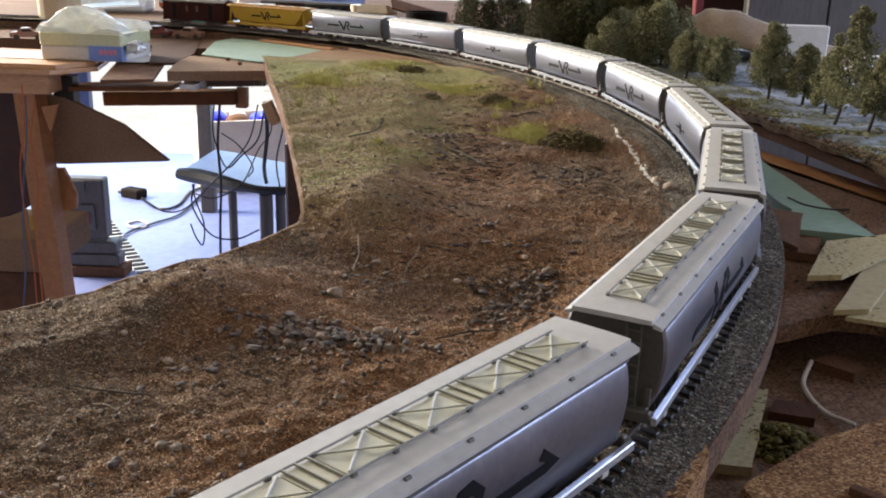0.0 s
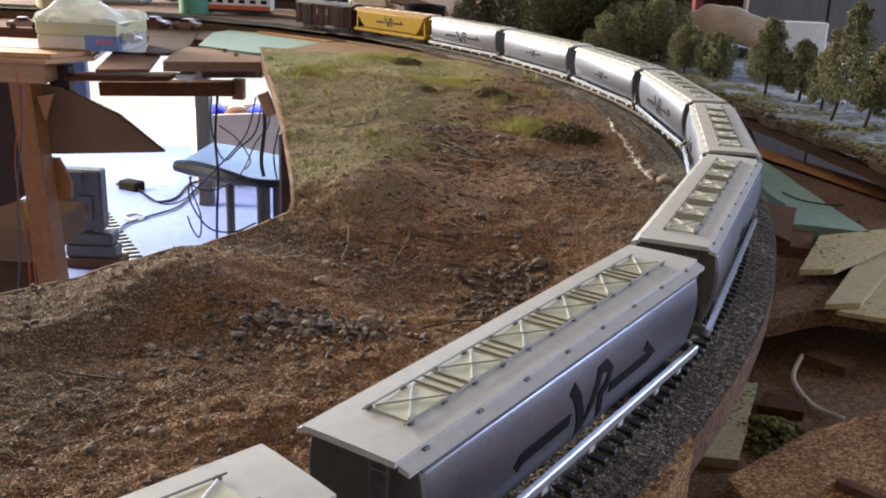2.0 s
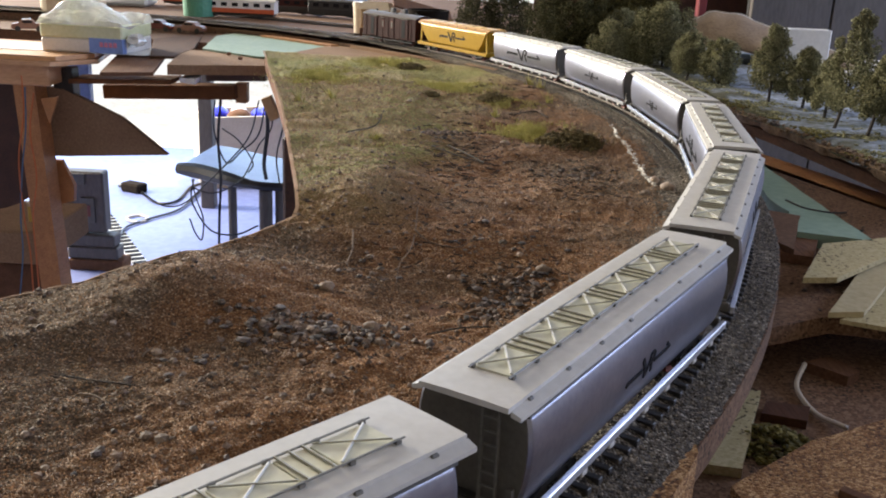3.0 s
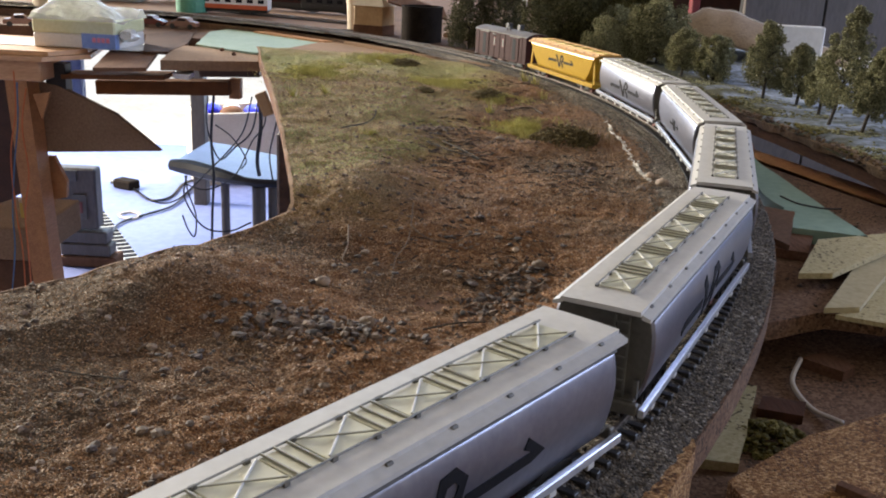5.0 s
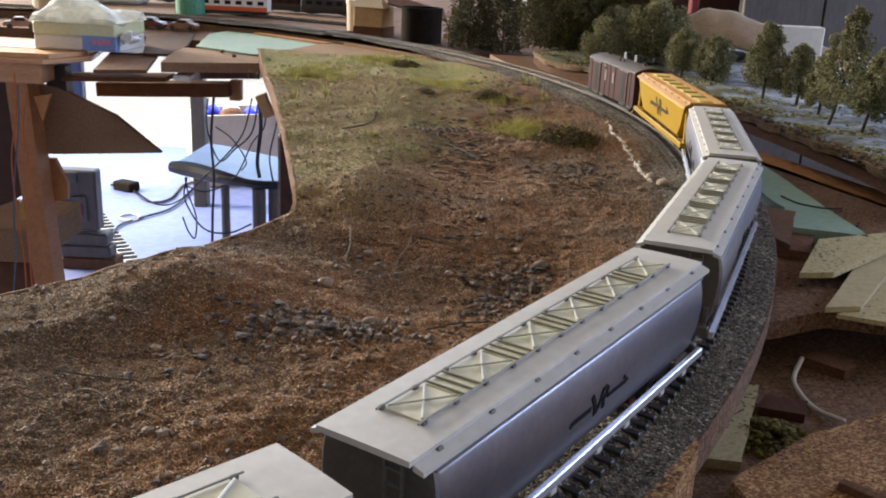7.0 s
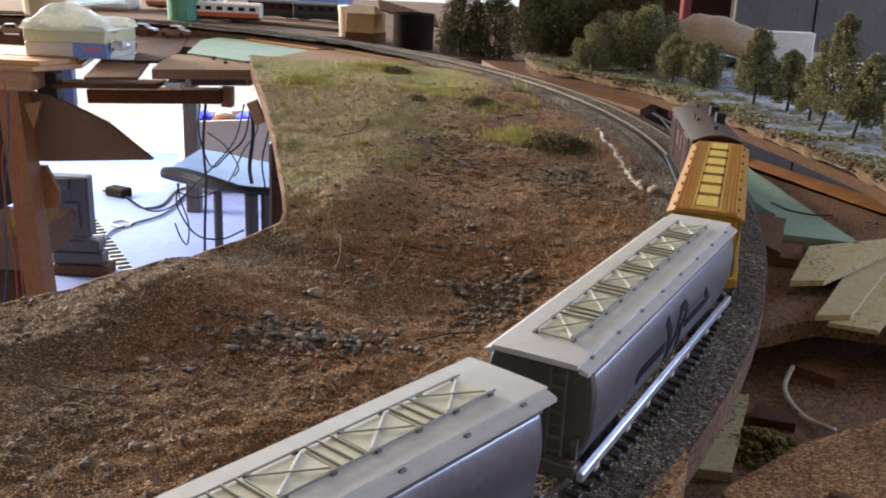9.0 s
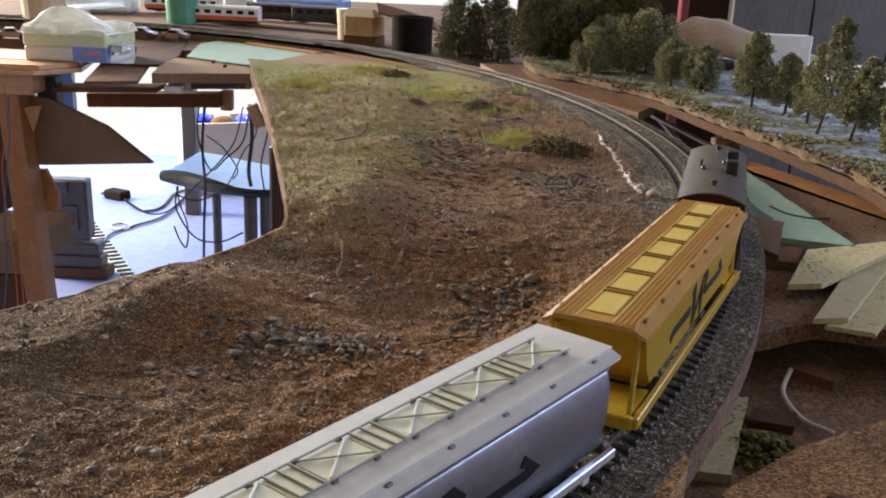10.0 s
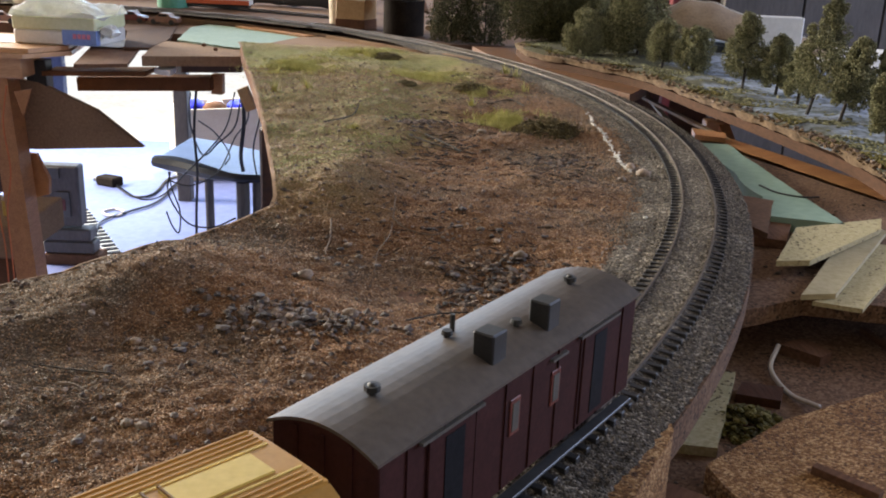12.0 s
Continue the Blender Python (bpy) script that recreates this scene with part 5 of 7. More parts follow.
flake_heap((-0.0555, 0.3360), 46, 0.0095, 61)
flake_heap((-0.0332, 0.3297), 40, 0.0085, 62)
flake_heap((-0.0699, 0.3323), 18, 0.0060, 63)
flake_heap((0.0312, 0.4191), 60, 0.0110, 64)
flake_heap((0.0212, 0.3952), 40, 0.0090, 65)
flake_heap((-0.0428, 0.4200), 16, 0.0100, 66)
flake_heap((0.0745, 0.6259), 24, 0.0140, 67)
flake_heap((-0.0092, 0.7141), 26, 0.0200, 68)
flake_heap((-0.0941, 0.3045), 14, 0.0120, 69)
flake_heap((0.0338, 0.4696), 30, 0.0180, 70)


def grass_patch(at, rx, ry, count, tall, mat="grass", name="grass_patch", label="short yellow-green static grass on the board", seed=1):
    r = random.Random(seed)
    verts, faces = [], []
    for _ in range(count):
        a, d = r.uniform(0, 6.283), min(1.6, abs(r.gauss(0, 0.62)))
        x, y = at[0] + math.cos(a) * d * rx, at[1] + math.sin(a) * d * ry
        if noise.noise(Vector((x * 45, y * 45, seed))) < -0.12 or off_track(x, y) > -0.02:
            continue
        h = tall * r.uniform(0.5, 1.2) * (1.15 - d * 0.45)
        z = ground_height(x, y) - 0.0004
        th, w = r.uniform(0, 6.283), 0.00022 + tall * 0.02
        lx, ly = r.gauss(0, 0.35) * h, r.gauss(0, 0.35) * h
        o = len(verts)
        verts += [(x - math.cos(th) * w, y - math.sin(th) * w, z), (x + math.cos(th) * w, y + math.sin(th) * w, z), (x + lx, y + ly, z + h)]
        faces.append((o, o + 1, o + 2))
    return stuff_mesh(name, verts, faces, mat, label, "grass")


grass_patch((-0.1476, 1.0141), 0.045, 0.075, 9000, 0.0050, seed=2)
grass_patch((-0.0929, 1.1518), 0.040, 0.050, 6000, 0.0050, seed=3)
grass_patch((-0.0152, 1.0038), 0.050, 0.060, 8000, 0.0050, seed=4)
grass_patch((0.0594, 0.7777), 0.032, 0.036, 6500, 0.0065, seed=5)
grass_patch((0.0469, 0.9247), 0.030, 0.030, 3000, 0.0050, seed=6)
grass_patch((-0.0582, 0.6833), 0.013, 0.018, 900, 0.0045, seed=7)
for k, p in enumerate(((-0.1648, 0.9664), (-0.1434, 0.8315), (-0.1182, 0.8536), (0.0820, 1.0328), (0.0849, 0.9533), (0.0308, 0.8395), (0.0709, 1.0516))):
    grass_patch(p, 0.004, 0.004, 26, 0.014, name="grass_tuft", label="tall dry grass tuft standing on the board", seed=20 + k)


def shrub(at, r, h, mat, label, seed, name="shrub", z=None):
    """A low clump of foliage: many small crumbs heaped on a twiggy core."""
    g = random.Random(seed)
    bm = bmesh.new()
    z0 = ground_height(*at) if z is None else z
    for _ in range(int(320 + 9000 * r)):
        a, d = g.uniform(0, 6.283), math.sqrt(g.random())
        zz = h * (1 - d * d) * g.uniform(0.1, 1.0)
        lump(bm, (at[0] + math.cos(a) * d * r, at[1] + math.sin(a) * d * r, z0 + zz), g.uniform(0.0006, 0.0017), g, 0.8, 0.4)
    return tagged(part(name, bm, mat), label, "shrub", kind="stuff")


shrub((0.0845, 0.7263), 0.027, 0.012, "turf", "dark olive turf clump beside the track", 1)
grass_patch((0.0845, 0.7263), 0.024, 0.026, 1500, 0.0110, "turf", "turf_blades", "dark olive grass blades on the turf clump", 9)
shrub((0.0307, 0.9347), 0.018, 0.006, "turf", "dark olive turf clump among the grass", 2)
shrub((-0.0650, 1.1391), 0.020, 0.006, "turf", "dark olive turf clump at the edge of the grass", 3)
shrub((-0.0332, 0.9323), 0.010, 0.004, "turf", "small dark turf clump on the sand", 4)


def plaster_crack():
    bm = bmesh.new()
    pts = [(*p, ground_height(*p) + 0.0006) for p in ((0.1296, 0.8179), (0.1272, 0.7684), (0.1279, 0.7316), (0.1264, 0.6954), (0.1266, 0.6665), (0.1263, 0.6397), (0.1266, 0.6181), (0.1275, 0.6025))]
    g = random.Random(8)
    cp = curve_pts(pts, 5)
    wob = [(p.x + g.gauss(0, 0.0008), p.y + g.gauss(0, 0.0008), p.z - 0.0002) for p in cp]
    tube(bm, wob, [g.uniform(0.0002, 0.0009) for _ in wob], 6)
    for p in cp:
        for _ in range(2):
            lump(bm, (p.x + g.gauss(0, 0.0012), p.y + g.gauss(0, 0.0016), p.z + g.uniform(-0.0004, 0.0006)), g.uniform(0.0007, 0.0017), g, 0.6, 0.35)
    tagged(part("plaster_seam", bm, "plaster"), "crumbling white plaster seam along the ballast shoulder", "plaster", kind="stuff")


plaster_crack()
stone(*(0.1152, 0.4929), 0.0022, "plaster", "plaster_crumb", "white plaster crumb on the ballast", grp="crumbs")


def twig(pts, r, label):
    c = curve_pts([(x, y, ground_height(x, y) + 0.0012) for x, y in pts], 4)
    tagged(part("twig", tube(bmesh.new(), c, r * 0.65, 5), "trunk"), label, "twig", "twigs lying on the sand")


def root(pts, r):
    c = curve_pts([(x, y, ground_height(x, y) + 0.0010) for x, y in pts], 4)
    tagged(part("root", tube(bmesh.new(), c, [r * (1 - 0.6 * k / len(c)) for k in range(len(c))], 5), "root"), "pale dry root lying on the sand", "root", "dry roots on the sand")


root(((-0.0213, 0.516), (-0.0206, 0.4551), (-0.0255, 0.4353), (-0.0253, 0.4095)), 0.00035)
root(((-0.0206, 0.4700), (-0.0120, 0.4600), (0.0016, 0.4551), (0.0101, 0.4663)), 0.0004)
root(((-0.0516, 0.4622), (-0.0497, 0.443), (-0.0495, 0.425), (-0.0382, 0.4265)), 0.0005)
root(((-0.1175, 0.2741), (-0.1120, 0.2730), (-0.1078, 0.2698)), 0.0006)
root(((-0.1079, 0.3065), (-0.1070, 0.3100), (-0.1063, 0.3142)), 0.0004)
twig(((-0.0090, 0.6953), (0.0040, 0.6700), (0.0174, 0.6452)), 0.0008, "thin dark twig lying on the sand")
twig(((-0.0082, 0.3445), (0.0050, 0.3608), (0.0166, 0.3639)), 0.0006, "thin dark twig lying on the sand")
twig(((-0.0855, 0.7037), (-0.0678, 0.7418), (-0.0656, 0.7934)), 0.0009, "thin dark twig lying on the flock")
twig(((0.0438, 0.8486), (0.0650, 0.8630), (0.0762, 0.8418)), 0.0009, "thin dark twig lying on the flock")
twig(((-0.0211, 0.6856), (-0.0001, 0.6604), (0.0157, 0.6451)), 0.0008, "thin dark twig lying on the sand")
twig(((-0.1307, 0.2874), (-0.1164, 0.2845), (-0.1021, 0.2809)), 0.0005, "thin dark twig lying on the sand")


# ------------------------------------------------------------------ boards on the outer side of the curve
def sheet(name, outline, z0, z1, mat, label, category="board", rag=0.0, seed=1, grp=""):
    return tagged(part(name, plate(bmesh.new(), outline, z0, z1, rag, random.Random(seed)), mat), label, category, grp)


def beam(name, p0, p1, w, h, mat, label, category="timber", grp=""):
    p0, p1 = Vector(p0), Vector(p1)
    d = p1 - p0
    bm = boxed(0, d.length, -w / 2, w / 2, -h / 2, h / 2, min(w, h) * 0.06)
    ob = part(name, bm, mat)
    x = d.normalized()
    y = Vector((0, 0, 1)).cross(x)
    y = y.normalized() if y.length > 1e-4 else Vector((0, 1, 0))
    z = x.cross(y)
    ob.matrix_basis = Matrix.Translation(p0) @ Matrix((x, y, z)).transposed().to_4x4()
    return tagged(ob, label, category, grp)


sheet("base_board", [(0.02, 0.10), (0.46, 0.10), (0.52, 0.62), (0.135, 0.475), (0.085, 0.36), (0.05, 0.27)], -0.060, -0.046, "crusty", "dusty brown baseboard strewn with crumbs", "board")
sheet("base_board", [(0.1456, 0.4065), (0.1806, 0.4258), (0.31, 0.40), (0.3087, 0.6162), (0.2522, 0.7703), (0.2333, 0.8641), (0.205, 0.62), (0.168, 0.47)], -0.031, -0.022, "crusty", "dusty brown upper board with a sawn edge", "board", 0.0008)
sheet("green_board", [(0.2060, 0.7553), (0.2348, 0.7519), (0.2350, 0.6926), (0.2395, 0.5269), (0.1942, 0.5419), (0.2098, 0.5859), (0.2068, 0.6147), (0.2108, 0.6525)], -0.0215, -0.0130, "green_board", "broken pale green board lying on the brown board", "board", 0.0008, 2)
tube_pts = [(*p, -0.0126) for p in ((0.2166, 0.6148), (0.2226, 0.5957), (0.2359, 0.5867), (0.2467, 0.5884))]
tagged(part("cable", tube(bmesh.new(), curve_pts(tube_pts), 0.0006, 5), "cable"), "short black wire lying on the green board", "wire")
sheet("offcut", [(0.1788, 0.5091), (0.1969, 0.5014), (0.2158, 0.5464), (0.1911, 0.5546)], -0.0218, -0.0165, "dark_wood", "dark broken plywood offcut on the brown board", "offcut", 0.001, 3)
sheet("offcut", [(0.1798, 0.5195), (0.1861, 0.5020), (0.2137, 0.5761), (0.1972, 0.5866)], -0.0163, -0.0128, "brown_board", "brown broken hardboard offcut on another offcut", "offcut", 0.001, 4)
sheet("insulation_card", [(0.1752, 0.4543), (0.2070, 0.5173), (0.2308, 0.5271), (0.2676, 0.5437), (0.2575, 0.5210), (0.1935, 0.4574)], -0.0160, -0.0130, "specked", "torn cream insulation card on the brown board", "card", 0.0006, 5, "torn cream cards")
sheet("insulation_card", [(0.1749, 0.4162), (0.2267, 0.5012), (0.2633, 0.5401), (0.2652, 0.5293), (0.1928, 0.4196)], -0.0195, -0.0168, "cream_card", "torn cream insulation card on the brown board", "card", 0.0006, 6, "torn cream cards")
sheet("insulation_card", [(0.1806, 0.4159), (0.1984, 0.4274), (0.2518, 0.5141), (0.2714, 0.5066), (0.2010, 0.4077)], -0.0219, -0.0197, "specked", "torn cream insulation card under another card", "card", 0.0006, 7, "torn cream cards")
LOW = -0.046
for (p0, p1, p2, p3), lab, mt, hh in (
    (((0.1274, 0.3839), (0.1375, 0.3819), (0.1110, 0.3137), (0.0929, 0.3165)), "pale dusty board scrap with dark specks", "specked", 0.004),
    (((0.1372, 0.3724), (0.1544, 0.3684), (0.1487, 0.3551), (0.1313, 0.3603)), "small red-brown plywood scrap", "red_wood", 0.004),
    (((0.1669, 0.4137), (0.1818, 0.3993), (0.1897, 0.4062), (0.1819, 0.4217)), "small dark bark scrap", "dark_wood", 0.005)):
    sheet("scrap", [p0, p1, p2, p3], LOW, LOW + hh, mt, lab + " on the baseboard", "scrap", 0.001, 9)
sheet("chipboard", [(0.0968, 0.2810), (0.1354, 0.3159), (0.1857, 0.3444), (0.2318, 0.3754), (0.30, 0.20), (0.12, 0.17), (0.1043, 0.2553)], -0.0458, -0.030, "chip", "coarse brown chipboard offcut with a sawn edge", "chipboard", 0.0012, 10)
sheet("chipboard", [(0.0496, 0.2246), (0.0643, 0.2628), (0.0679, 0.2683), (0.0786, 0.2691), (0.0778, 0.2584), (0.0556, 0.2145), (0.0409, 0.2048)], -0.0455, -0.0056, "chip", "coarse brown chipboard packing piece beside the track", "chipboard", 0.001, 11)
beam("batten", (*(0.0665, 0.2726), -0.0380), (*(0.0917, 0.2545), -0.0380), 0.016, 0.014, "dark_wood", "dark wood batten on the baseboard")
beam("stick", (*(0.1321, 0.2787), -0.0285), (*(0.1480, 0.2627), -0.0285), 0.004, 0.003, "dark_wood", "dark wood stick on the chipboard", "stick")
beam("stick", (*(0.2195, 0.4427), LOW + 0.002), (*(0.2233, 0.4188), LOW + 0.002), 0.003, 0.003, "dark_wood", "thin dark stick on the baseboard", "stick")
wire = [(*p, LOW + 0.0014 + dz) for p, dz in (((0.1658, 0.4104), 0.004), ((0.1571, 0.3941), 0.001), ((0.1556, 0.3795), 0.0), ((0.1573, 0.3660), 0.0), ((0.1615, 0.3576), 0.001), ((0.1626, 0.3502), 0.003))]
tagged(part("wire", tube(bmesh.new(), curve_pts(wire), 0.0011, 8), "wire_white", smooth=True), "bent ivory wire lying on the baseboard", "wire")
shrub((0.1310, 0.3391), 0.017, 0.007, "moss", "loose olive moss tuft on the baseboard", 31, "moss_tuft", LOW)


def crumbs():
    r = random.Random(14)
    bm = bmesh.new()
    for _ in range(1500):
        x, y = r.uniform(0.09, 0.36), r.uniform(0.28, 0.62)
        z = LOW if y < 0.36 + (x - 0.14) * 0.25 else -0.0216
        if z > -0.03 and not (0.17 < x < 0.34 and y > 0.43):
            continue
        lump(bm, (x, y, z), 0.0003 + 0.0012 * r.random() ** 4, r, 0.7, 0.35)
    tagged(part("crumbs", bm, "pebble"), "crumbs of gravel and dust on the brown boards", "crumbs", kind="stuff")


crumbs()

# ------------------------------------------------------------------ timbers and the tree-lined board
TOP = 0.008
FRONT = [(0.0980, 1.3100), (0.1090, 1.2101), (0.1669, 1.1157), (0.2150, 1.0251), (0.2416, 0.8908), (0.2632, 0.7893), (0.2780, 0.7008), (0.2864, 0.6391), (0.2846, 0.5750)]


def tree_board():
    b = thing("tree_board", "rough-edged board with pale plaster ground and green flock", "layout board", kind="structure")
    rows, n = 14, 16
    edge = [Vector((p[0], p[1], 0)) for p in curve_pts([(*p, 0) for p in FRONT], n)]
    verts, faces = [], []
    for p in edge:
        for k in range(rows + 1):
            q = p + Vector((0.30, 0.22, 0)) * (k / rows) ** 1.3
            verts.append((q.x, q.y, TOP + 0.004 * noise.noise(q * 14) + 0.0015 * noise.noise(q * 60) - (0.004 if k == 0 else 0) + 0.004 * k / rows))
    w = rows + 1
    for i in range(len(edge) - 1):
        for k in range(rows):
            faces.append((i * w + k, i * w + k + 1, (i + 1) * w + k + 1, (i + 1) * w + k))
    me = bpy.data.meshes.new("plaster_ground")
    me.from_pydata(verts, [], faces)
    me.materials.append(M["snow"])
    for p in me.polygons:
        p.use_smooth = True
    ob = new("plaster_ground", me)
    ob.parent = b
    secs = []
    r = random.Random(3)
    for p in edge:
        j = 0.0030 * noise.noise(p * 38) + r.uniform(-0.0004, 0.0004)
        secs.append([(p.x + j, p.y - j, TOP - 0.003), (p.x + 0.012, p.y + 0.008, TOP - 0.001), (p.x + 0.012, p.y + 0.008, TOP - 0.010), (p.x + 0.003 + j, p.y, TOP - 0.0095 + j * 0.6)])
    part("broken_edge", loft(bmesh.new(), secs), "crust", b, "rough mottled plaster edge")
    secs = [[(p.x + 0.004, p.y + 0.003, TOP - 0.0108), (p.x + 0.28, p.y + 0.2, TOP - 0.0108), (p.x + 0.28, p.y + 0.2, TOP - 0.0180), (p.x + 0.002, p.y + 0.001, TOP - 0.0180)] for p in edge]
    part("plywood", loft(bmesh.new(), secs), "umber_ply", b, "red-brown timber under the plaster")
    return b


tree_board()


def flock(name, count, seed, mat, label, lo, hi, dmin, dmax, size):
    r = random.Random(seed)
    bm = bmesh.new()
    for _ in range(count):
        t = r.uniform(lo, hi)
        i = min(int(t), len(FRONT) - 2)
        f = t - i
        d = r.uniform(dmin, dmax) ** 1.0
        x = FRONT[i][0] + (FRONT[i + 1][0] - FRONT[i][0]) * f + 0.30 * d
        y = FRONT[i][1] + (FRONT[i + 1][1] - FRONT[i][1]) * f + 0.22 * d
        if noise.noise(Vector((x * 22, y * 22, seed))) < -0.05:
            continue
        lump(bm, (x, y, TOP + 0.001 + 0.004 * noise.noise(Vector((x, y, 0)) * 14)), r.uniform(size * 0.5, size), r, 0.7, 0.35)
    tagged(part(name, bm, mat), label, "ground cover", kind="stuff")


flock("green_flock", 3200, 41, "leaf_pale", "dusty green flock crumbs along the board's edge", 0.3, 8.0, 0.02, 0.20, 0.0018)
flock("edge_flock", 1500, 43, "moss", "olive flock crumbs on the broken board edge", 0.2, 8.0, 0.0, 0.045, 0.0016)
def edge_crumbs():
    r = random.Random(77)
    for nm, mt, cnt, lab in (("plaster_crumbs", "crust", 700, "mottled plaster crumbs along the broken board edge"), ("bark_crumbs", "pebble", 500, "brown crumbs along the broken board edge")):
        bm = bmesh.new()
        for _ in range(cnt):
            t = r.uniform(0.2, len(FRONT) - 1.01)
            i = int(t)
            x = FRONT[i][0] + (FRONT[i + 1][0] - FRONT[i][0]) * (t - i) + abs(r.gauss(0, 0.005))
            y = FRONT[i][1] + (FRONT[i + 1][1] - FRONT[i][1]) * (t - i) + abs(r.gauss(0, 0.003))
            lump(bm, (x, y, TOP - r.uniform(0.0, 0.005)), r.uniform(0.0007, 0.0022), r, 0.8, 0.4)
        tagged(part(nm, bm, mt), lab, "crumbs", kind="stuff")


edge_crumbs()
flock("pale_flock", 260, 42, "leaf_pale", "dusty green flock crumbs on the plaster ground", 3.0, 8.0, 0.03, 0.35, 0.0022)


def model_tree(x, y, tall, r, mat, seed, lean=0.0, bare=0.2, z=None):
    g = random.Random(seed)
    t = thing("model_tree", "", "tree", pose(x, y, (TOP - 0.001) if z is None else z), "model trees on the board")
    bm = bmesh.new()
    top = Vector((lean, 0, tall * 0.8))
    trunk = [Vector((0, 0, -0.002)), Vector((lean * 0.35 + g.gauss(0, 0.001), g.gauss(0, 0.001), tall * bare)), Vector((lean * 0.7, 0, tall * 0.5)), top]
    tube(bm, curve_pts(trunk, 3), [0.0016 * (1 - 0.08 * k) for k in range(10)], 6)
    lims = []
    for k in range(9):
        h = tall * g.uniform(max(0.22, bare), 0.75)
        a = k * 2.4 + g.uniform(-0.4, 0.4)
        p0 = Vector((lean * h / tall, 0, h))
        p1 = p0 + Vector((math.cos(a) * r * 0.75, math.sin(a) * r * 0.75, tall * 0.12))
        lims.append(p1)
        tube(bm, [p0, (p0 + p1) / 2 + Vector((0, 0, tall * 0.02)), p1], [0.0008, 0.0006, 0.0003], 5)
    part("trunk", bm, "trunk", t, "thin dark trunk with limbs")
    # crown of small crumbs of foam on drooping clumps
    verts, faces = [], []
    clumps = []
    nc = 34
    for k in range(nc):
        h = bare * 0.8 + (1 - bare * 0.8) * (k + 0.5) / nc
        wide = r * 1.08 * (math.sqrt(max(0.05, 1 - ((h - 0.45) / 0.62) ** 2)) if tall < 2.6 * r else (0.95 if h < 0.4 else 1.0 - (h - 0.4) * 1.2)) * (0.8 if h < bare + 0.1 else 1)
        a = k * 2.399 + g.uniform(-0.5, 0.5)
        d = wide * g.uniform(0.3, 0.95)
        clumps.append((Vector((lean * h + math.cos(a) * d, math.sin(a) * d, tall * h)), max(0.0042, wide * (g.uniform(0.24, 0.44) if r < 0.028 else g.uniform(0.3, 0.46)))))
    clumps.append((Vector((lean, 0, tall * 0.96)), r * 0.22))
    for c, q in clumps:
        for _ in range(int(130 + 17000 * q)):
            v = Vector((g.gauss(0, 1), g.gauss(0, 1), g.gauss(0, 1))).normalized() * q * g.uniform(0.55, 1.08)
            p = c + Vector((v.x, v.y, v.z * 1.35))
            if p.z < tall * bare * 0.55:
                continue
            s = g.uniform(0.00045, 0.0011) * (1.0 if r < 0.028 else 1.35)
            e = Euler((g.uniform(0, 6.3), g.uniform(0, 6.3), g.uniform(0, 6.3))).to_matrix()
            o = len(verts)
            for b in ((1, 0, 0), (-1, 0, 0), (0, 1, 0), (0, -1, 0), (0, 0, 1), (0, 0, -1)):
                w = p + e @ (Vector(b) * s * g.uniform(0.6, 1.3))
                verts.append(tuple(w))
            for f in ((0, 2, 4), (2, 1, 4), (1, 3, 4), (3, 0, 4), (2, 0, 5), (1, 2, 5), (3, 1, 5), (0, 3, 5)):
                faces.append(tuple(o + k for k in f))
    stuff_mesh("crown", verts, faces, mat, "", "", t)
    tone = {"leaf": "dark green", "leaf_pale": "dusty grey-green", "leaf_olive": "olive-brown"}[mat]
    shape = "tall tapering" if tall > 2.6 * r else "low rounded"
    t["label"] = "%s model tree with %s foam foliage" % (shape, tone)
    return t


for k, ((x, y, tall, r), mat, lean, bare) in enumerate((
    ((0.2462, 1.0712, 0.0488, 0.0204), "leaf_pale", 0.004, 0.28), ((0.2729, 1.0336, 0.0467, 0.0198), "leaf_pale", 0.0, 0.12),
    ((0.2887, 0.9098, 0.0710, 0.0223), "leaf_pale", 0.0, 0.3), ((0.3127, 0.8860, 0.0537, 0.0203), "leaf_pale", 0.0, 0.28),
    ((0.3060, 0.7860, 0.0928, 0.0254), "leaf_pale", 0.012, 0.3), ((0.3163, 0.8378, 0.0491, 0.0161), "leaf_pale", 0.0, 0.3),
    ((0.3173, 0.7467, 0.0651, 0.0200), "leaf_pale", 0.012, 0.34), ((0.3579, 0.7626, 0.0570, 0.0177), "leaf_pale", 0.0, 0.2),
    ((0.3225, 0.6697, 0.0466, 0.0157), "leaf_pale", -0.008, 0.3), ((0.1728, 1.1727, 0.0512, 0.0234), "leaf_pale", 0.0, 0.08),
    ((0.2369, 1.1718, 0.0735, 0.0300), "leaf_pale", 0.0, 0.1), ((0.2123, 1.1982, 0.0669, 0.0218), "leaf", 0.0, 0.1),
    ((0.2072, 1.2855, 0.0600, 0.0233), "leaf_pale", 0.0, 0.1), ((0.1981, 1.3388, 0.0947, 0.0444), "leaf_olive", 0.0, 0.1),
    ((0.1236, 1.3394, 0.0728, 0.0410), "leaf", 0.0, 0.04), ((0.1650, 1.3114, 0.0716, 0.0316), "leaf", 0.0, 0.05),
    ((0.0635, 1.4600, 0.1240, 0.0350), "leaf", 0.0, 0.02), ((0.0130, 1.4750, 0.1260, 0.0350), "leaf", 0.0, 0.02),
    ((0.2458, 1.3426, 0.0993, 0.0407), "leaf_olive", 0.0, 0.1))):
    model_tree(x, y, tall, r, mat, 100 + k, lean, bare, -0.0145 if y > 1.45 else None)

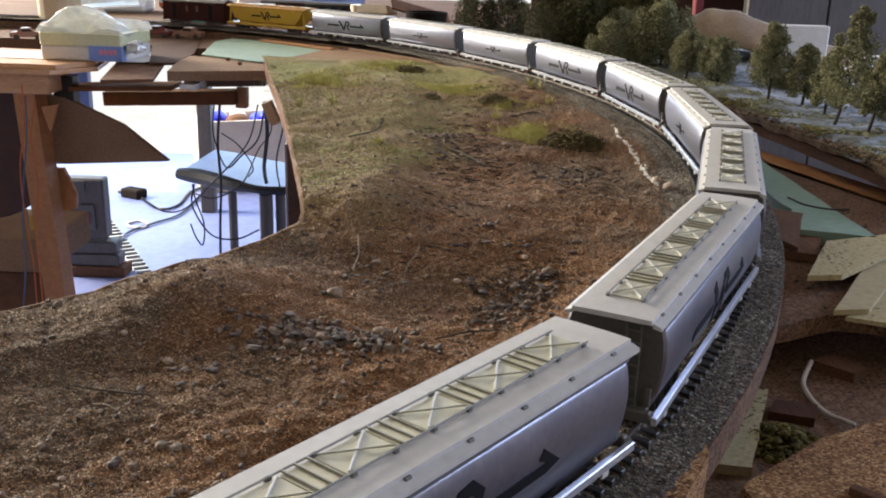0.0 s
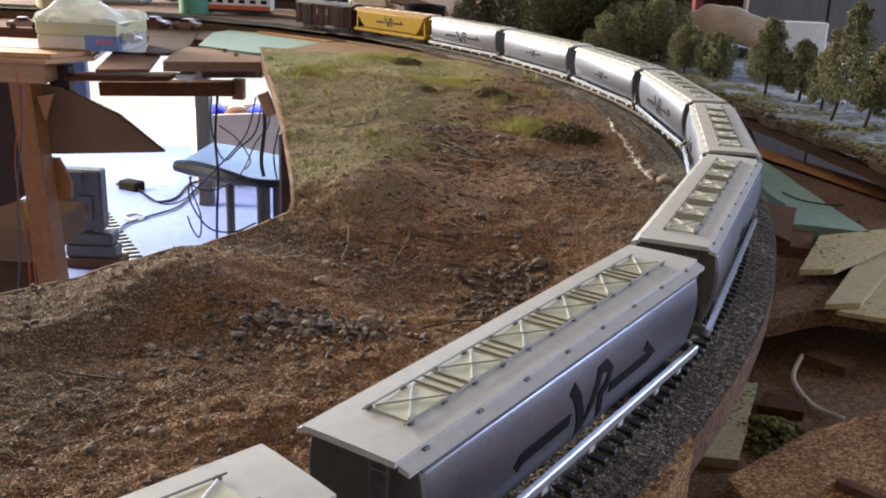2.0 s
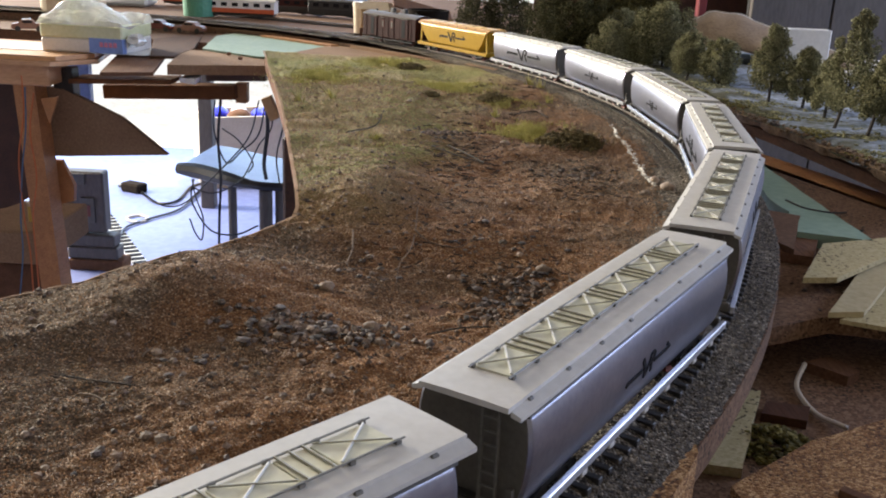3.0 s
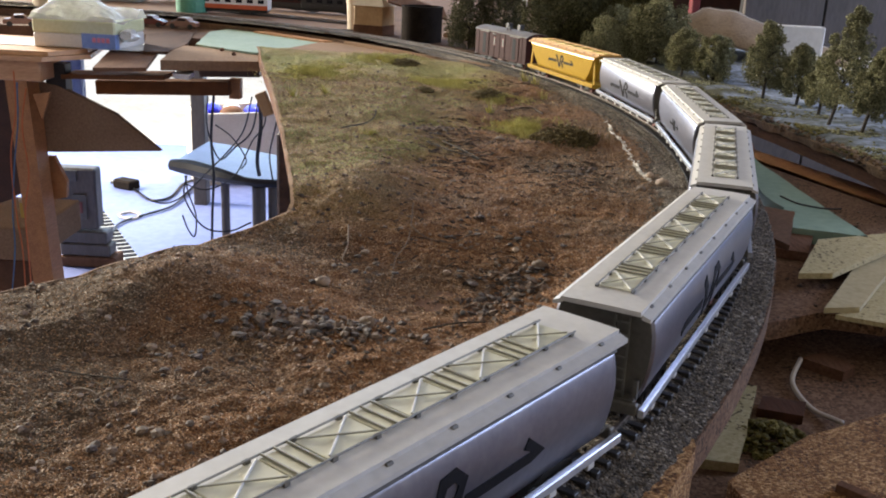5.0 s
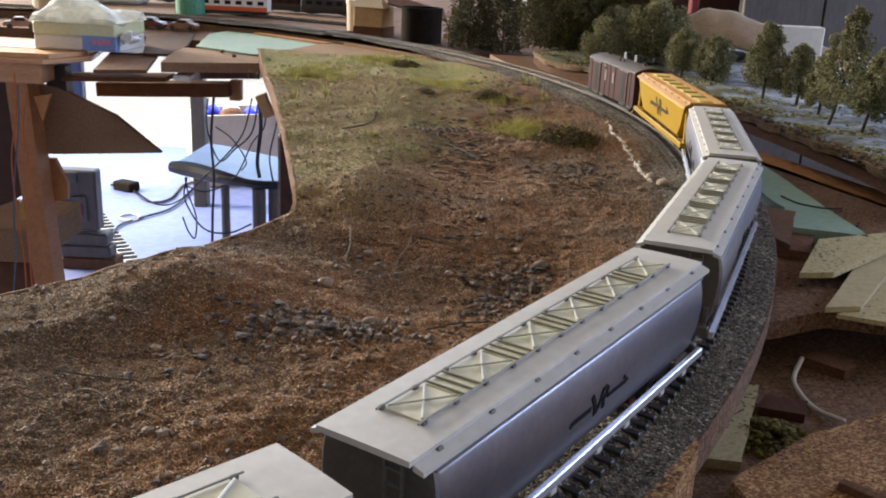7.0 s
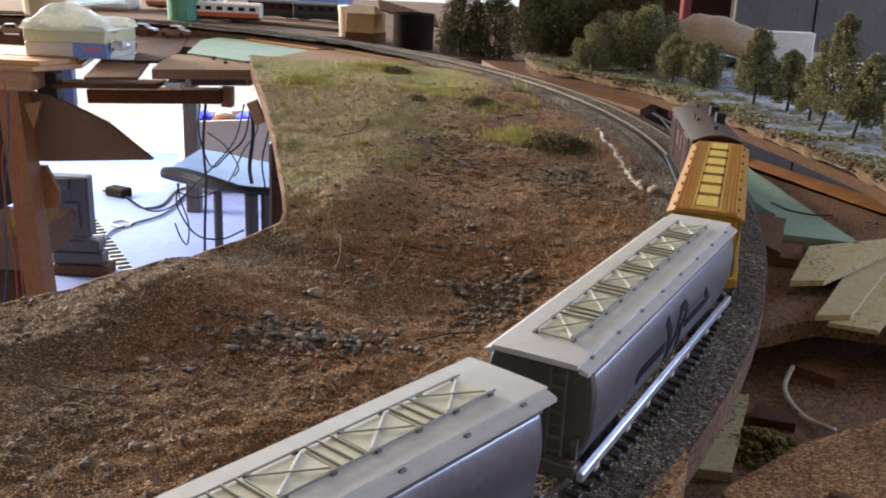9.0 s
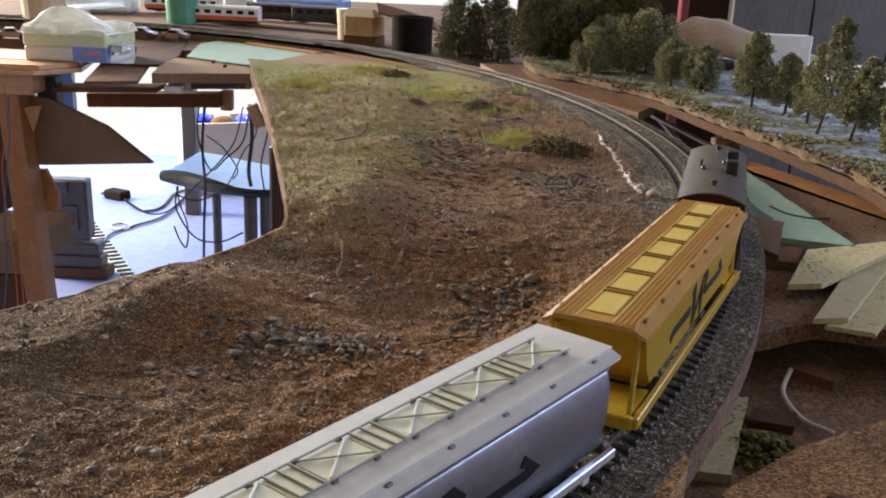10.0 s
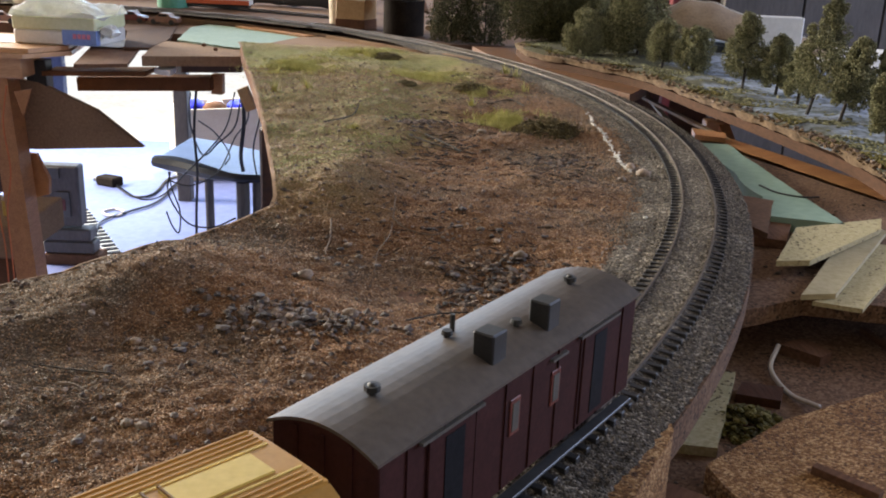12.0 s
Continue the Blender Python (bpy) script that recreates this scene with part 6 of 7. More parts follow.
# plaster-cloth hill and the white sheets behind the trees
bm = bmesh.new()
secs = []
for k in range(29):
    t = k / 28
    p = Vector((0.26 + 0.22 * t, 1.32 - 0.10 * t, 0))
    hgt = 0.048 * math.exp(-((t - 0.25) / (0.22 if t < 0.25 else 0.50)) ** 2) + 0.018 + 0.004 * noise.noise(Vector((t * 9, 0, 0)))
    ring = []
    for j in range(9):
        u = j / 8
        ring.append((p.x + 0.03 * u, p.y - 0.05 + 0.14 * u + 0.006 * noise.noise(Vector((t * 6, u * 5, 2))), 0.004 + hgt * math.sin(math.pi * (0.08 + 0.84 * u)) ** 0.6))
    secs.append(ring + [(x, y, z - 0.004) for x, y, z in reversed(ring)])
hill = tagged(part("plaster_hill", loft(bm, secs), "cloth", smooth=True), "tan plaster-cloth hill shell behind the model trees", "scenery shell")
# pale tube along the crest, added to draw its lit edge
crest = [Vector(q[4]) + Vector((0, 0, 0.002 * noise.noise(Vector((k * 0.9, 0, 3))))) for k, q in enumerate(secs)]
part("torn_rim", tube(bmesh.new(), crest, [0.0016 + 0.0010 * noise.noise(Vector((k * 0.7, 1, 0))) for k in range(len(crest))], 6), "plaster", hill, "pale rim painted as the lit crest")
sheet("white_card", [(0.42, 1.10), (0.70, 0.98), (0.80, 1.25), (0.47, 1.35)], 0.0135, 0.0155, "white", "white card sheet behind the model trees", "card")
beam("white_block", ((0.3816, 0.0465)[0], 1.2, (0.3816, 0.0465)[1] - 0.006), ((0.4421, 0.0490)[0], 1.2, (0.3816, 0.0465)[1] - 0.006), 0.02, 0.040, "white", "white foam block behind the model trees", "block")

beam("rail_timber", (0.2425, 0.8170, -0.0270), (0.3253, 0.6080, -0.0270), 0.036, 0.0100, "pine", "orange pine rail under the tree board")
beam("strut", (*(0.2359, 1.0951), -0.030), (*(0.2993, 0.7680), -0.040), 0.006, 0.003, "ply", "thin pale wooden strut", "strut")
beam("strut", (*(0.2456, 1.1609), -0.030), (*(0.2420, 0.8845), -0.046), 0.006, 0.003, "ply", "thin pale wooden strut", "strut")
beam("block", (*(0.2812, 0.9648), -0.030), (*(0.2812, 0.9648), -0.075), 0.018, 0.018, "pine", "pine corner block under the rail", "block")
beam("block", (*(0.2886, 0.9665), -0.030), (*(0.2954, 0.9273), -0.060), 0.012, 0.008, "pine", "slanting pine brace under the rail", "brace")
sheet("plank", [(0.0434, 1.3891), (0.1335, 1.3932), (0.1958, 1.2582), (0.2274, 1.0472), (0.1965, 0.9811), (0.1414, 1.1104), (0.0756, 1.2304)], -0.020, -0.010, "polished", "polished brown wooden plank beside the track", "plank")
sheet("plank", [(0.1639, 1.0359), (0.1889, 0.9857), (0.1949, 1.0093), (0.1617, 1.1120)], -0.020, -0.0145, "tan_box", "short pale plank end beside the track", "plank")
sheet("offcut", [(0.2226, 0.8117), (0.2462, 0.7999), (0.2526, 0.8226), (0.2277, 0.8425)], -0.0215, -0.0170, "pine", "pine offcut beside the track", "offcut")


# ------------------------------------------------------------------ far side of the layout
FAR = -0.014


def legged(name, outline, z0, z1, mat, label, legs):
    """A far layout table: its top and the legs that carry it."""
    t = thing(name, label, "table")
    part("top", plate(bmesh.new(), outline, z0, z1), mat, t)
    for x, y in legs:
        part("leg", boxed(x - 0.02, x + 0.02, y - 0.02, y + 0.02, FLOOR, z0 - 0.0005, 0.002), "pine", t)
    return t


legged("layout_table", [(-1.70, 1.56), (-0.62, 1.50), (-0.40, 1.44), (0.16, 1.44), (0.34, 1.60), (0.34, 3.0), (-1.70, 3.0)], FAR - 0.018, FAR - 0.0005, "brown_board", "cluttered dusty brown layout table at the back", [(-1.6, 2.9), (0.25, 2.9), (-1.45, 1.75)])
sheet("board", [(-0.3627, 1.1619), (-0.3901, 1.3347), (-0.2686, 1.3091), (-0.2163, 1.3286), (-0.03, 1.24), (-0.06, 1.205), (-0.2464, 1.1959)], FAR - 0.012, FAR + 0.0002, "tan_board", "worn tan board bridging the far edge", "board", 0.0008, 12)
sheet("green_board", [(-0.3653, 1.3304), (-0.3931, 1.5162), (-0.3719, 1.5980), (-0.3338, 1.5947), (-0.2104, 1.5117), (-0.1677, 1.3934), (-0.2049, 1.2584), (-0.2734, 1.2663)], FAR + 0.0006, -0.011, "green_board", "pale green board lying on the far boards", "board", 0.0008, 13)
beam("stick", (0.0025, 1.2153, -0.0040), (0.0398, 1.1692, -0.0035), 0.008, 0.004, "tan_board", "flat pinkish pine stick beside the track", "stick")
beam("stick", (*(-0.3217, 1.5362), -0.0095), (*(-0.1945, 1.4274), -0.0095), 0.016, 0.003, "pine", "flat orange pine stick on the green board", "stick")
beam("dowel", (-0.1683, 1.4191, -0.0090), (-0.0100, 1.2423, -0.0075), 0.007, 0.007, "tan_board", "pale wooden dowel beside the track", "dowel")
sheet("far_bed", [(-0.2582, 1.2464), (-0.2006, 1.4417), (-0.0284, 1.3281), (0.06, 1.26), (-0.02, 1.195), (-0.24, 1.165)], FAR - 0.010, FAR + 0.0045, "tan_board", "dusty tan board between sand and track", "board")
for p in ((-0.3151, 1.2780), (-0.2398, 1.2787), (-0.2901, 1.2351)):
    stone(p[0], p[1], 0.0042, "dark_wood", "bark_chip", "dark bark chip on the far boards", FAR + 0.0022, "bark chips")

# cross beams under the far boards
BY = 1.32
beam("cross_beam", ((-0.4990, -0.0736)[0], BY, (-0.4990, -0.0736)[1]), ((-0.3152, -0.0668)[0], BY, (-0.3152, -0.0668)[1]), 0.03, 0.0190, "timber", "dark brown cross beam under the far boards")
beam("cross_beam", ((-0.5248, -0.0536)[0], 1.28, (-0.5248, -0.0536)[1]), ((-0.3875, -0.0487)[0], 1.28, (-0.3875, -0.0487)[1]), 0.05, 0.0060, "timber", "thin dark board under the tray")
beam("cross_beam", ((-0.3468, -0.0421)[0], 1.30, (-0.3468, -0.0421)[1]), ((-0.2658, -0.0388)[0], 1.30, (-0.2658, -0.0388)[1]), 0.05, 0.0120, "red_wood", "red-brown timber under the far boards")
beam("block", ((-0.3101, -0.0554)[0], 1.33, (-0.3101, -0.0554)[1]), ((-0.3108, -0.0832)[0], 1.33, (-0.3108, -0.0832)[1]), 0.016, 0.016, "pine", "pine block on the cross beam", "block")
beam("block", ((-0.2287, -0.0349)[0], 1.10, (-0.2288, -0.0375)[1]), ((-0.2179, -0.0562)[0], 1.10, (-0.2181, -0.0629)[1]), 0.012, 0.012, "tan_box", "pale pine corner block under the scenic board", "block")
beam("support", (-0.124, 0.80, -0.0191), (-0.124, 0.80, FLOOR), 0.04, 0.05, "red_wood", "red-brown timber leg under the scenic board")
beam("support", (0.10, 0.60, -0.0191), (0.10, 0.60, FLOOR), 0.045, 0.045, "pine", "pine leg under the scenic board")
beam("support", (-0.12, 0.98, -0.0191), (-0.12, 0.98, FLOOR), 0.045, 0.045, "pine", "pine leg under the scenic board")
beam("support", (-0.35, 0.12, -0.0191), (-0.35, 0.12, FLOOR), 0.045, 0.045, "pine", "pine leg under the scenic board")
beam("support", (0.40, 0.40, -0.0605), (0.40, 0.40, FLOOR), 0.045, 0.045, "pine", "pine leg under the baseboard")
beam("support", (0.52, 0.95, -0.0240), (0.52, 0.95, FLOOR), 0.045, 0.045, "pine", "pine leg under the tree board")
sheet("white_scrap", [(-0.3514, 1.1726), (-0.3519, 1.2503), (-0.3323, 1.1999), (-0.3282, 1.1592)], -0.036, -0.030, "white", "white foam scrap under the far boards", "scrap", 0.001, 15)


def bench_frame():
    """The timber frame of the side bench: post, header, shelf planks and plywood gussets."""
    y = 1.22
    b = thing("bench_frame", "orange pine bench frame with plywood gussets", "bench")

    def face(name, pts, y0, y1, mat, label=""):
        loft_bm = loft(bmesh.new(), [[(x, y0, z) for x, z in pts], [(x, y1, z) for x, z in pts]])
        part(name, loft_bm, mat, b, label)

    (x0, _), (x1, _) = (-0.5710, -0.1550), (-0.5381, -0.1536)
    face("post", [(-0.585, -0.020), (-0.557, -0.020), (-0.519, FLOOR), (-0.547, FLOOR)], y, y + 0.035, "pine", "leaning orange pine post")
    # header takes the lightened pine in place of brighter light on its front
    part("header", boxed(x0 - 0.30, (-0.5342, -0.0423)[0], y - 0.004, y + 0.06, (-0.5398, -0.0556)[1], (-0.5366, -0.0215)[1], 0.0015), "pine_pale", b, "orange-brown header rail")
    for k, (a, c) in enumerate(((0.0, 0.0), (0.006, 0.004))):
        part("plank", plate(bmesh.new(), [(x0 - 0.30, y - 0.01 + a), ((-0.5242, -0.0252)[0] + a, y - 0.02 + a), ((-0.4811, -0.0257)[0] - a, 1.25 + a), ((-0.5038, -0.0287)[0], 1.36), (x0 - 0.30, 1.40)], -0.028 + 0.0065 * k, -0.0222 + 0.0065 * k), "pine_pale", b, "pale pine plank with a layered edge")
    # gusset colour raised to make up for weak light on this face
    face("gusset", [(-0.5314, -0.0655), (-0.5700, -0.0600), (-0.5700, -0.1560), (-0.5406, -0.1559), (-0.3971, -0.1475), (-0.4566, -0.0997)], 1.256, 1.266, "tan_board", "dark triangular plywood gusset")
    face("gusset", [(-0.5456, -0.0719), (-0.5233, -0.0680), (-0.5368, -0.1047)], 1.2145, 1.2185, "pine", "small pine gusset")
    face("gusset", [(-0.5650, -0.1650), (-0.5480, -0.1650), (-0.5330, -0.2000), (-0.5350, -0.2220), (-0.5600, -0.2280)], 1.268, 1.276, "pine", "small pine gusset")
    curve = [(-0.566 - 0.10 * (1 - math.cos(a)), -0.165 - 0.075 * math.sin(a)) for a in [k * math.pi / 2 / 8 for k in range(9)]]
    face("back_panel", [(-0.80, -0.057), (-0.574, -0.057)] + curve + [(-0.80, -0.245)], 1.262, 1.272, "red_wood", "dark red-brown panel with a rounded corner")
    part("shelf", boxed(-0.86, -0.571, 1.24, 1.40, -0.309, -0.262, 0.002), "tan_board", b, "dusty tan lower shelf board")
    part("lower_rail", boxed(-0.86, -0.571, 1.25, 1.28, -0.40, -0.312, 0.002), "dark_wood", b, "dark brown lower rail")
    part("bracket", boxed((-0.5465, -0.0501)[0], (-0.5319, -0.0495)[0] + 0.012, y + 0.037, y + 0.06, (-0.5430, -0.0762)[1], (-0.5395, -0.0368)[1], 0.001), "underframe", b, "black bracket")
    return b


bench_frame()
for k, (mt, nm) in enumerate((("wire_red", "orange"), ("wire_red", "orange"), ("wire_blue", "blue"))):
    pts = [(p[0], 1.19, p[1]) for p in [
        ((-0.5566, -0.0393), (-0.5586, -0.0893), (-0.5702, -0.1483), (-0.5702, -0.2239), (-0.5664, -0.2784), (-0.5687, -0.3672)),
        ((-0.5430, -0.0600), (-0.5521, -0.1108), (-0.5489, -0.1698), (-0.5583, -0.2234), (-0.5589, -0.2781), (-0.5595, -0.3668)),
        ((-0.5537, -0.0533), (-0.5571, -0.1037), (-0.5672, -0.1631), (-0.5747, -0.2241), (-0.5770, -0.2788), (-0.5918, -0.3683))][k]]
    tagged(part("wire", tube(bmesh.new(), curve_pts(pts), 0.0010, 5), mt), "thin %s wire hanging down the bench frame" % nm, "wire", "hanging wires")

tin = thing("tin", "small brass-yellow tin standing on the lower shelf", "tin", pose(-0.605, 1.30, -0.262))
part("body", tube(bmesh.new(), [(0, 0, 0), (0, 0, 0.022)], 0.011, 14), "straw", tin)
part("lid", tube(bmesh.new(), [(0, 0, 0.0222), (0, 0, 0.027)], 0.0118, 14), "beige", tin)
sheet("paper", [(-0.66, 1.262), (-0.42, 1.252), (-0.412, 1.275), (-0.42, 1.345), (-0.66, 1.345)], -0.0155, -0.0148, "white", "white paper lying on the pine planks", "paper")


def tray():
    t = thing("packing_tray", "shallow printed tray wrapped in crumpled milky plastic film", "tray", pose(-0.496, 1.292, -0.0146, 0, 0, -6))
    w, d = 0.056, 0.045
    part("base", boxed(-w, w, -d, d, 0.0, 0.018, 0.002), "white", t, "white lower side")
    part("band", boxed(-w - 0.0005, w + 0.0005, -d - 0.0005, d + 0.0005, 0.0182, 0.036, 0.002), "lime", t, "pale lime printed band")
    part("corner_label", boxed(w - 0.045, w + 0.0012, -d - 0.0012, -d + 0.01, 0.001, 0.020, 0.0005), "blue_plastic", t, "blue corner label with a pink mark")
    for k in range(4):
        part("print_bar", boxed(w - 0.030 + 0.0062 * k, w - 0.0255 + 0.0062 * k, -d - 0.0018, -d - 0.0010, 0.009, 0.015), "pink", t)
    n = 34
    verts, faces = [], []
    for j in range(n + 1):
        for i in range(n + 1):
            u, v = i / n * 2 - 1, j / n * 2 - 1
            p = Vector((u * 3.1, v * 3.1, 1.7))
            lift = 0.037 + 0.026 * max(0, 1 - abs(u + 0.15) ** 2) * max(0, 1 - v * v) + 0.016 * noise.noise(p * 0.55) + 0.002 * noise.noise(p * 2.2)
            if max(abs(u), abs(v)) > 0.97:
                lift = 0.0355
            verts.append((u * (w + 0.003), v * (d + 0.003), lift))
    for j in range(n):
        for i in range(n):
            a = j * (n + 1) + i
            faces.append((a, a + 1, a + n + 2, a + n + 1))
    me = bpy.data.meshes.new("film")
    me.from_pydata(verts, [], faces)
    me.materials.append(M["bag"])
    ob = new("film", me)
    ob.parent = t
    ob["label"] = "crumpled milky plastic film"
    part("film_roll", tube(bmesh.new(), [(-0.03, 0.03, 0.068), (0.03, 0.035, 0.075), (0.055, 0.03, 0.075)], [0.008, 0.010, 0.009], 10), "bag", t)
    bm = bmesh.new()
    lump(bm, (w + 0.012, -0.03, 0.018), 0.012, random.Random(3), 1.0, 0.25, 2)
    part("film_corner", bm, "bag", t)
    return t


tray()
sheet("dark_card", [(-0.4206, 1.0959), (-0.4762, 1.3248), (-0.4145, 1.3385), (-0.3659, 1.1171)], -0.0215, -0.0175, "dark_wood", "dark brown card under the tray's corner", "card")
sheet("dark_card", [(-0.4091, 1.2395), (-0.4722, 1.4505), (-0.4292, 1.5765), (-0.3835, 1.3558), (-0.3789, 1.2463)], FAR - 0.003, FAR + 0.0006, "umber_ply", "dark brown card between tray and green board", "card")


def bucket(x, y, r, h, mat, label, name="bucket"):
    t = thing(name, label, "tub", pose(x, y, FAR))
    secs = [[(q * math.cos(k * math.pi / 12), q * math.sin(k * math.pi / 12), z) for k in range(24)] for q, z in ((r * 0.9, 0), (r, h), (r * 0.94, h), (r * 0.85, 0.003))]
    part("wall", loft(bmesh.new(), secs), mat, t, smooth=False)
    secs = [[(q * math.cos(k * math.pi / 12), q * math.sin(k * math.pi / 12), z) for k in range(24)] for q, z in ((r * 1.0, h - 0.006), (r * 1.05, h - 0.006), (r * 1.05, h + 0.001), (r * 1.0, h + 0.001))]
    part("rim", loft(bmesh.new(), secs), mat, t)
    return t


bucket(-0.70, 1.72, 0.060, 0.12, "beige", "plain beige plastic tub on the back table")
bucket(-0.185, 1.72, 0.018, 0.052, "beige", "cream paper cup on the back table", "paper_cup")
bucket(-0.535, 1.93, 0.033, 0.09, "tub", "green plastic tub on the back table")


def toy_car(at, turn, mat, label):
    c = thing("toy_car", label, "toy car", pose(*at, FAR, 0, 0, turn), "toy cars on the back table")
    prof = [(-0.024, 0.004), (-0.0245, 0.009), (-0.022, 0.0115), (-0.014, 0.0122), (-0.009, 0.0172), (0.005, 0.0175), (0.011, 0.0125), (0.021, 0.0110), (0.0245, 0.008), (0.0245, 0.004)]
    part("body", loft(bmesh.new(), [[(x, y, z) for x, z in prof] for y in (-0.0095, 0.0095)]), mat, c)
    part("roof", loft(bmesh.new(), [[(x, y, z) for x, z in ((-0.0085, 0.0171), (0.0048, 0.0174), (0.0040, 0.0182), (-0.0078, 0.0180))] for y in (-0.0085, 0.0085)]), "grey_roof", c, "pale dusty roof")
    for sy in (-1, 1):
        part("side_window", boxed(-0.0075, 0.0065, min(sy * 0.0094, sy * 0.0099), max(sy * 0.0094, sy * 0.0099), 0.0128, 0.0162), "black", c)
        for x in (-0.0150, 0.0155):
            bm = tube(bmesh.new(), [(x, sy * 0.0080, 0.0042), (x, sy * 0.0103, 0.0042)], 0.0042, 12)
            part("wheel", bm, "underframe", c)
    return c


toy_car((-0.5067, 1.5875), -8, "car_red", "dark red toy car on the back table")
toy_car((-0.4510, 1.5750), 172, "car_tan", "dusty tan toy car on the back table")
toy_car((-0.6781, 1.4873), 20, "car_tan", "dusty tan toy car on the back table")


def parked_coach(at, turn, length, mat, stripe, label):
    c = thing("parked_wagon", label, "wagon", pose(*at, FAR, 0, 0, turn), "wagons standing on the back sidings")
    h = length / 2
    part("body", boxed(-h, h, -0.014, 0.014, 0.010, 0.034, 0.001), mat, c)
    part("stripe", boxed(-h + 0.001, h - 0.001, -0.0146, 0.0146, 0.010, 0.0185, 0.0004), stripe, c)
    arc = [(-0.0145 + 0.029 * k / 8, 0.0335 + 0.005 * (1 - ((k - 4) / 4) ** 2)) for k in range(9)]
    part("roof", loft(bmesh.new(), [[(x, y, z) for y, z in arc + [(y, z - 0.001) for y, z in reversed(arc)]] for x in (-h - 0.001, h + 0.001)]), "grey_roof" if mat == "white" else "underframe", c)
    part("underframe", boxed(-h + 0.004, h - 0.004, -0.011, 0.011, 0.005, 0.0098), "underframe", c)
    for x in (-h * 0.6, h * 0.6):
        share("bogie", BOGIE, c, pose(x, 0, 0))
    for k in range(int(length / 0.022)):
        x = -h + 0.014 + 0.022 * k
        for sy in (-1, 1):
            part("window", boxed(x - 0.006, x + 0.006, min(sy * 0.0139, sy * 0.0144), max(sy * 0.0139, sy * 0.0144), 0.0225, 0.0295), "black", c)
    return c


parked_coach((-0.4541, 1.9312), 176, 0.15, "white", "coach_red", "white model coach with an orange-red stripe")
parked_coach((-0.3790, 2.0750), 172, 0.11, "maroon", "underframe", "dark brown model wagon on the back siding")
parked_coach((-0.2735, 2.0351), 170, 0.12, "underframe", "underframe", "black model wagon on the back siding")
parked_coach((-0.6056, 2.1988), 178, 0.17, "white", "coach_red", "white model coach with an orange-red stripe")


def siding(p0, p1):
    t = thing("siding_track", "straight dull model siding track on the back table", "track", kind="structure")
    a, b = Vector((*p0, 0)), Vector((*p1, 0))
    d = (b - a).normalized()
    n = Vector((-d.y, d.x, 0))
    for sd in (-0.0083, 0.0083):
        q, w = a + n * sd, b + n * sd
        bm = boxed(0, (w - q).length, -0.0006, 0.0006, FAR + 0.0020, FAR + 0.0046)
        ob = part("rail", bm, "rail", t)
        ob.matrix_basis = pose(q.x, q.y, 0, 0, 0, math.degrees(math.atan2(d.y, d.x)))
    me = mesh_of(boxed(-0.0013, 0.0013, -0.015, 0.015, FAR, FAR + 0.0019), "sleeper", "sleeper")
    for k in range(int((b - a).length / 0.0075)):
        c = a + d * 0.0075 * k
        share("sleeper", me, t, pose(c.x, c.y, 0, 0, 0, math.degrees(math.atan2(d.y, d.x))))


siding((-0.1993, 1.8132), (-0.5477, 2.0072))
siding((-0.1523, 1.6491), (-0.4490, 1.6408))


def card_house():
    c = thing("card_house", "tan card building with an open pale roof", "model building", pose((-0.1468, 1.6103)[0], (-0.1468, 1.6103)[1] + 0.03, FAR, 0, 0, -20))
    part("shell", boxed(-0.026, 0.026, -0.024, 0.024, 0, 0.047, 0.001), "tan_box", c)
    part("dark_plinth", boxed(-0.0268, 0.0268, -0.0248, 0.0248, 0, 0.016, 0.0005), "dark_wood", c, "dark band round the foot")
    part("lid", loft(bmesh.new(), [[(-0.030, -0.028, 0.0472), (0.030, -0.028, 0.0472), (0.030, 0.028, 0.0472), (-0.030, 0.028, 0.0472)], [(-0.022, -0.02, 0.060), (0.022, -0.02, 0.060), (0.024, 0.02, 0.054), (-0.024, 0.02, 0.054)]]), "beige", c, "pale folded roof")
    return c


card_house()


def drum():
    x, y = (-0.0632, 1.5321)
    c = thing("drum", "dark brown round drum beside the track", "drum", pose(x, y + 0.025, FAR + 0.0003))
    secs = [[(0.0325 * math.cos(a * math.pi / 28), 0.0325 * math.sin(a * math.pi / 28), z) for a in range(56)] for z in (0.0, 0.052)]
    part("shell", loft(bmesh.new(), secs), "soot", c)
    secs = [[(q * math.cos(a * math.pi / 14), q * math.sin(a * math.pi / 14), z) for a in range(28)] for q, z in ((0.0335, 0.0522), (0.0335, 0.0545), (0.0300, 0.0545), (0.0300, 0.0522))]
    part("rim", loft(bmesh.new(), secs), "soot", c)
    return c


drum()
for (p, w, d, h, mt, lab) in (((0.0208, 1.5852), 0.048, 0.016, 0.030, "cream_card", "pale foam offcut beside the track"), ((-0.0075, 1.6411), 0.040, 0.03, 0.008, "ply", "pale wood offcut beside the track"), ((0.0374, 1.4866), 0.03, 0.008, 0.006, "ply", "thin pale wood offcut beside the track")):
    bm = boxed(-w / 2, w / 2, -d / 2, d / 2, 0, h, 0.0015)
    ob = tagged(part("offcut", bm, mt), lab, "offcut", "offcuts on the back table")
    ob.matrix_basis = pose(p[0], p[1] + 0.02, FAR, 0, 0, -18)
ob = tagged(part("roof_panel", plate(bmesh.new(), [(-0.05, -0.03), (0.05, -0.03), (0.05, 0.03), (-0.05, 0.03)], -0.0015, 0.0015), "dark_wood"), "dark brown model roof panel leaning on the card building", "panel")
ob.matrix_basis = pose(-0.075, 1.60, FAR + 0.052, 12, 14, 10)
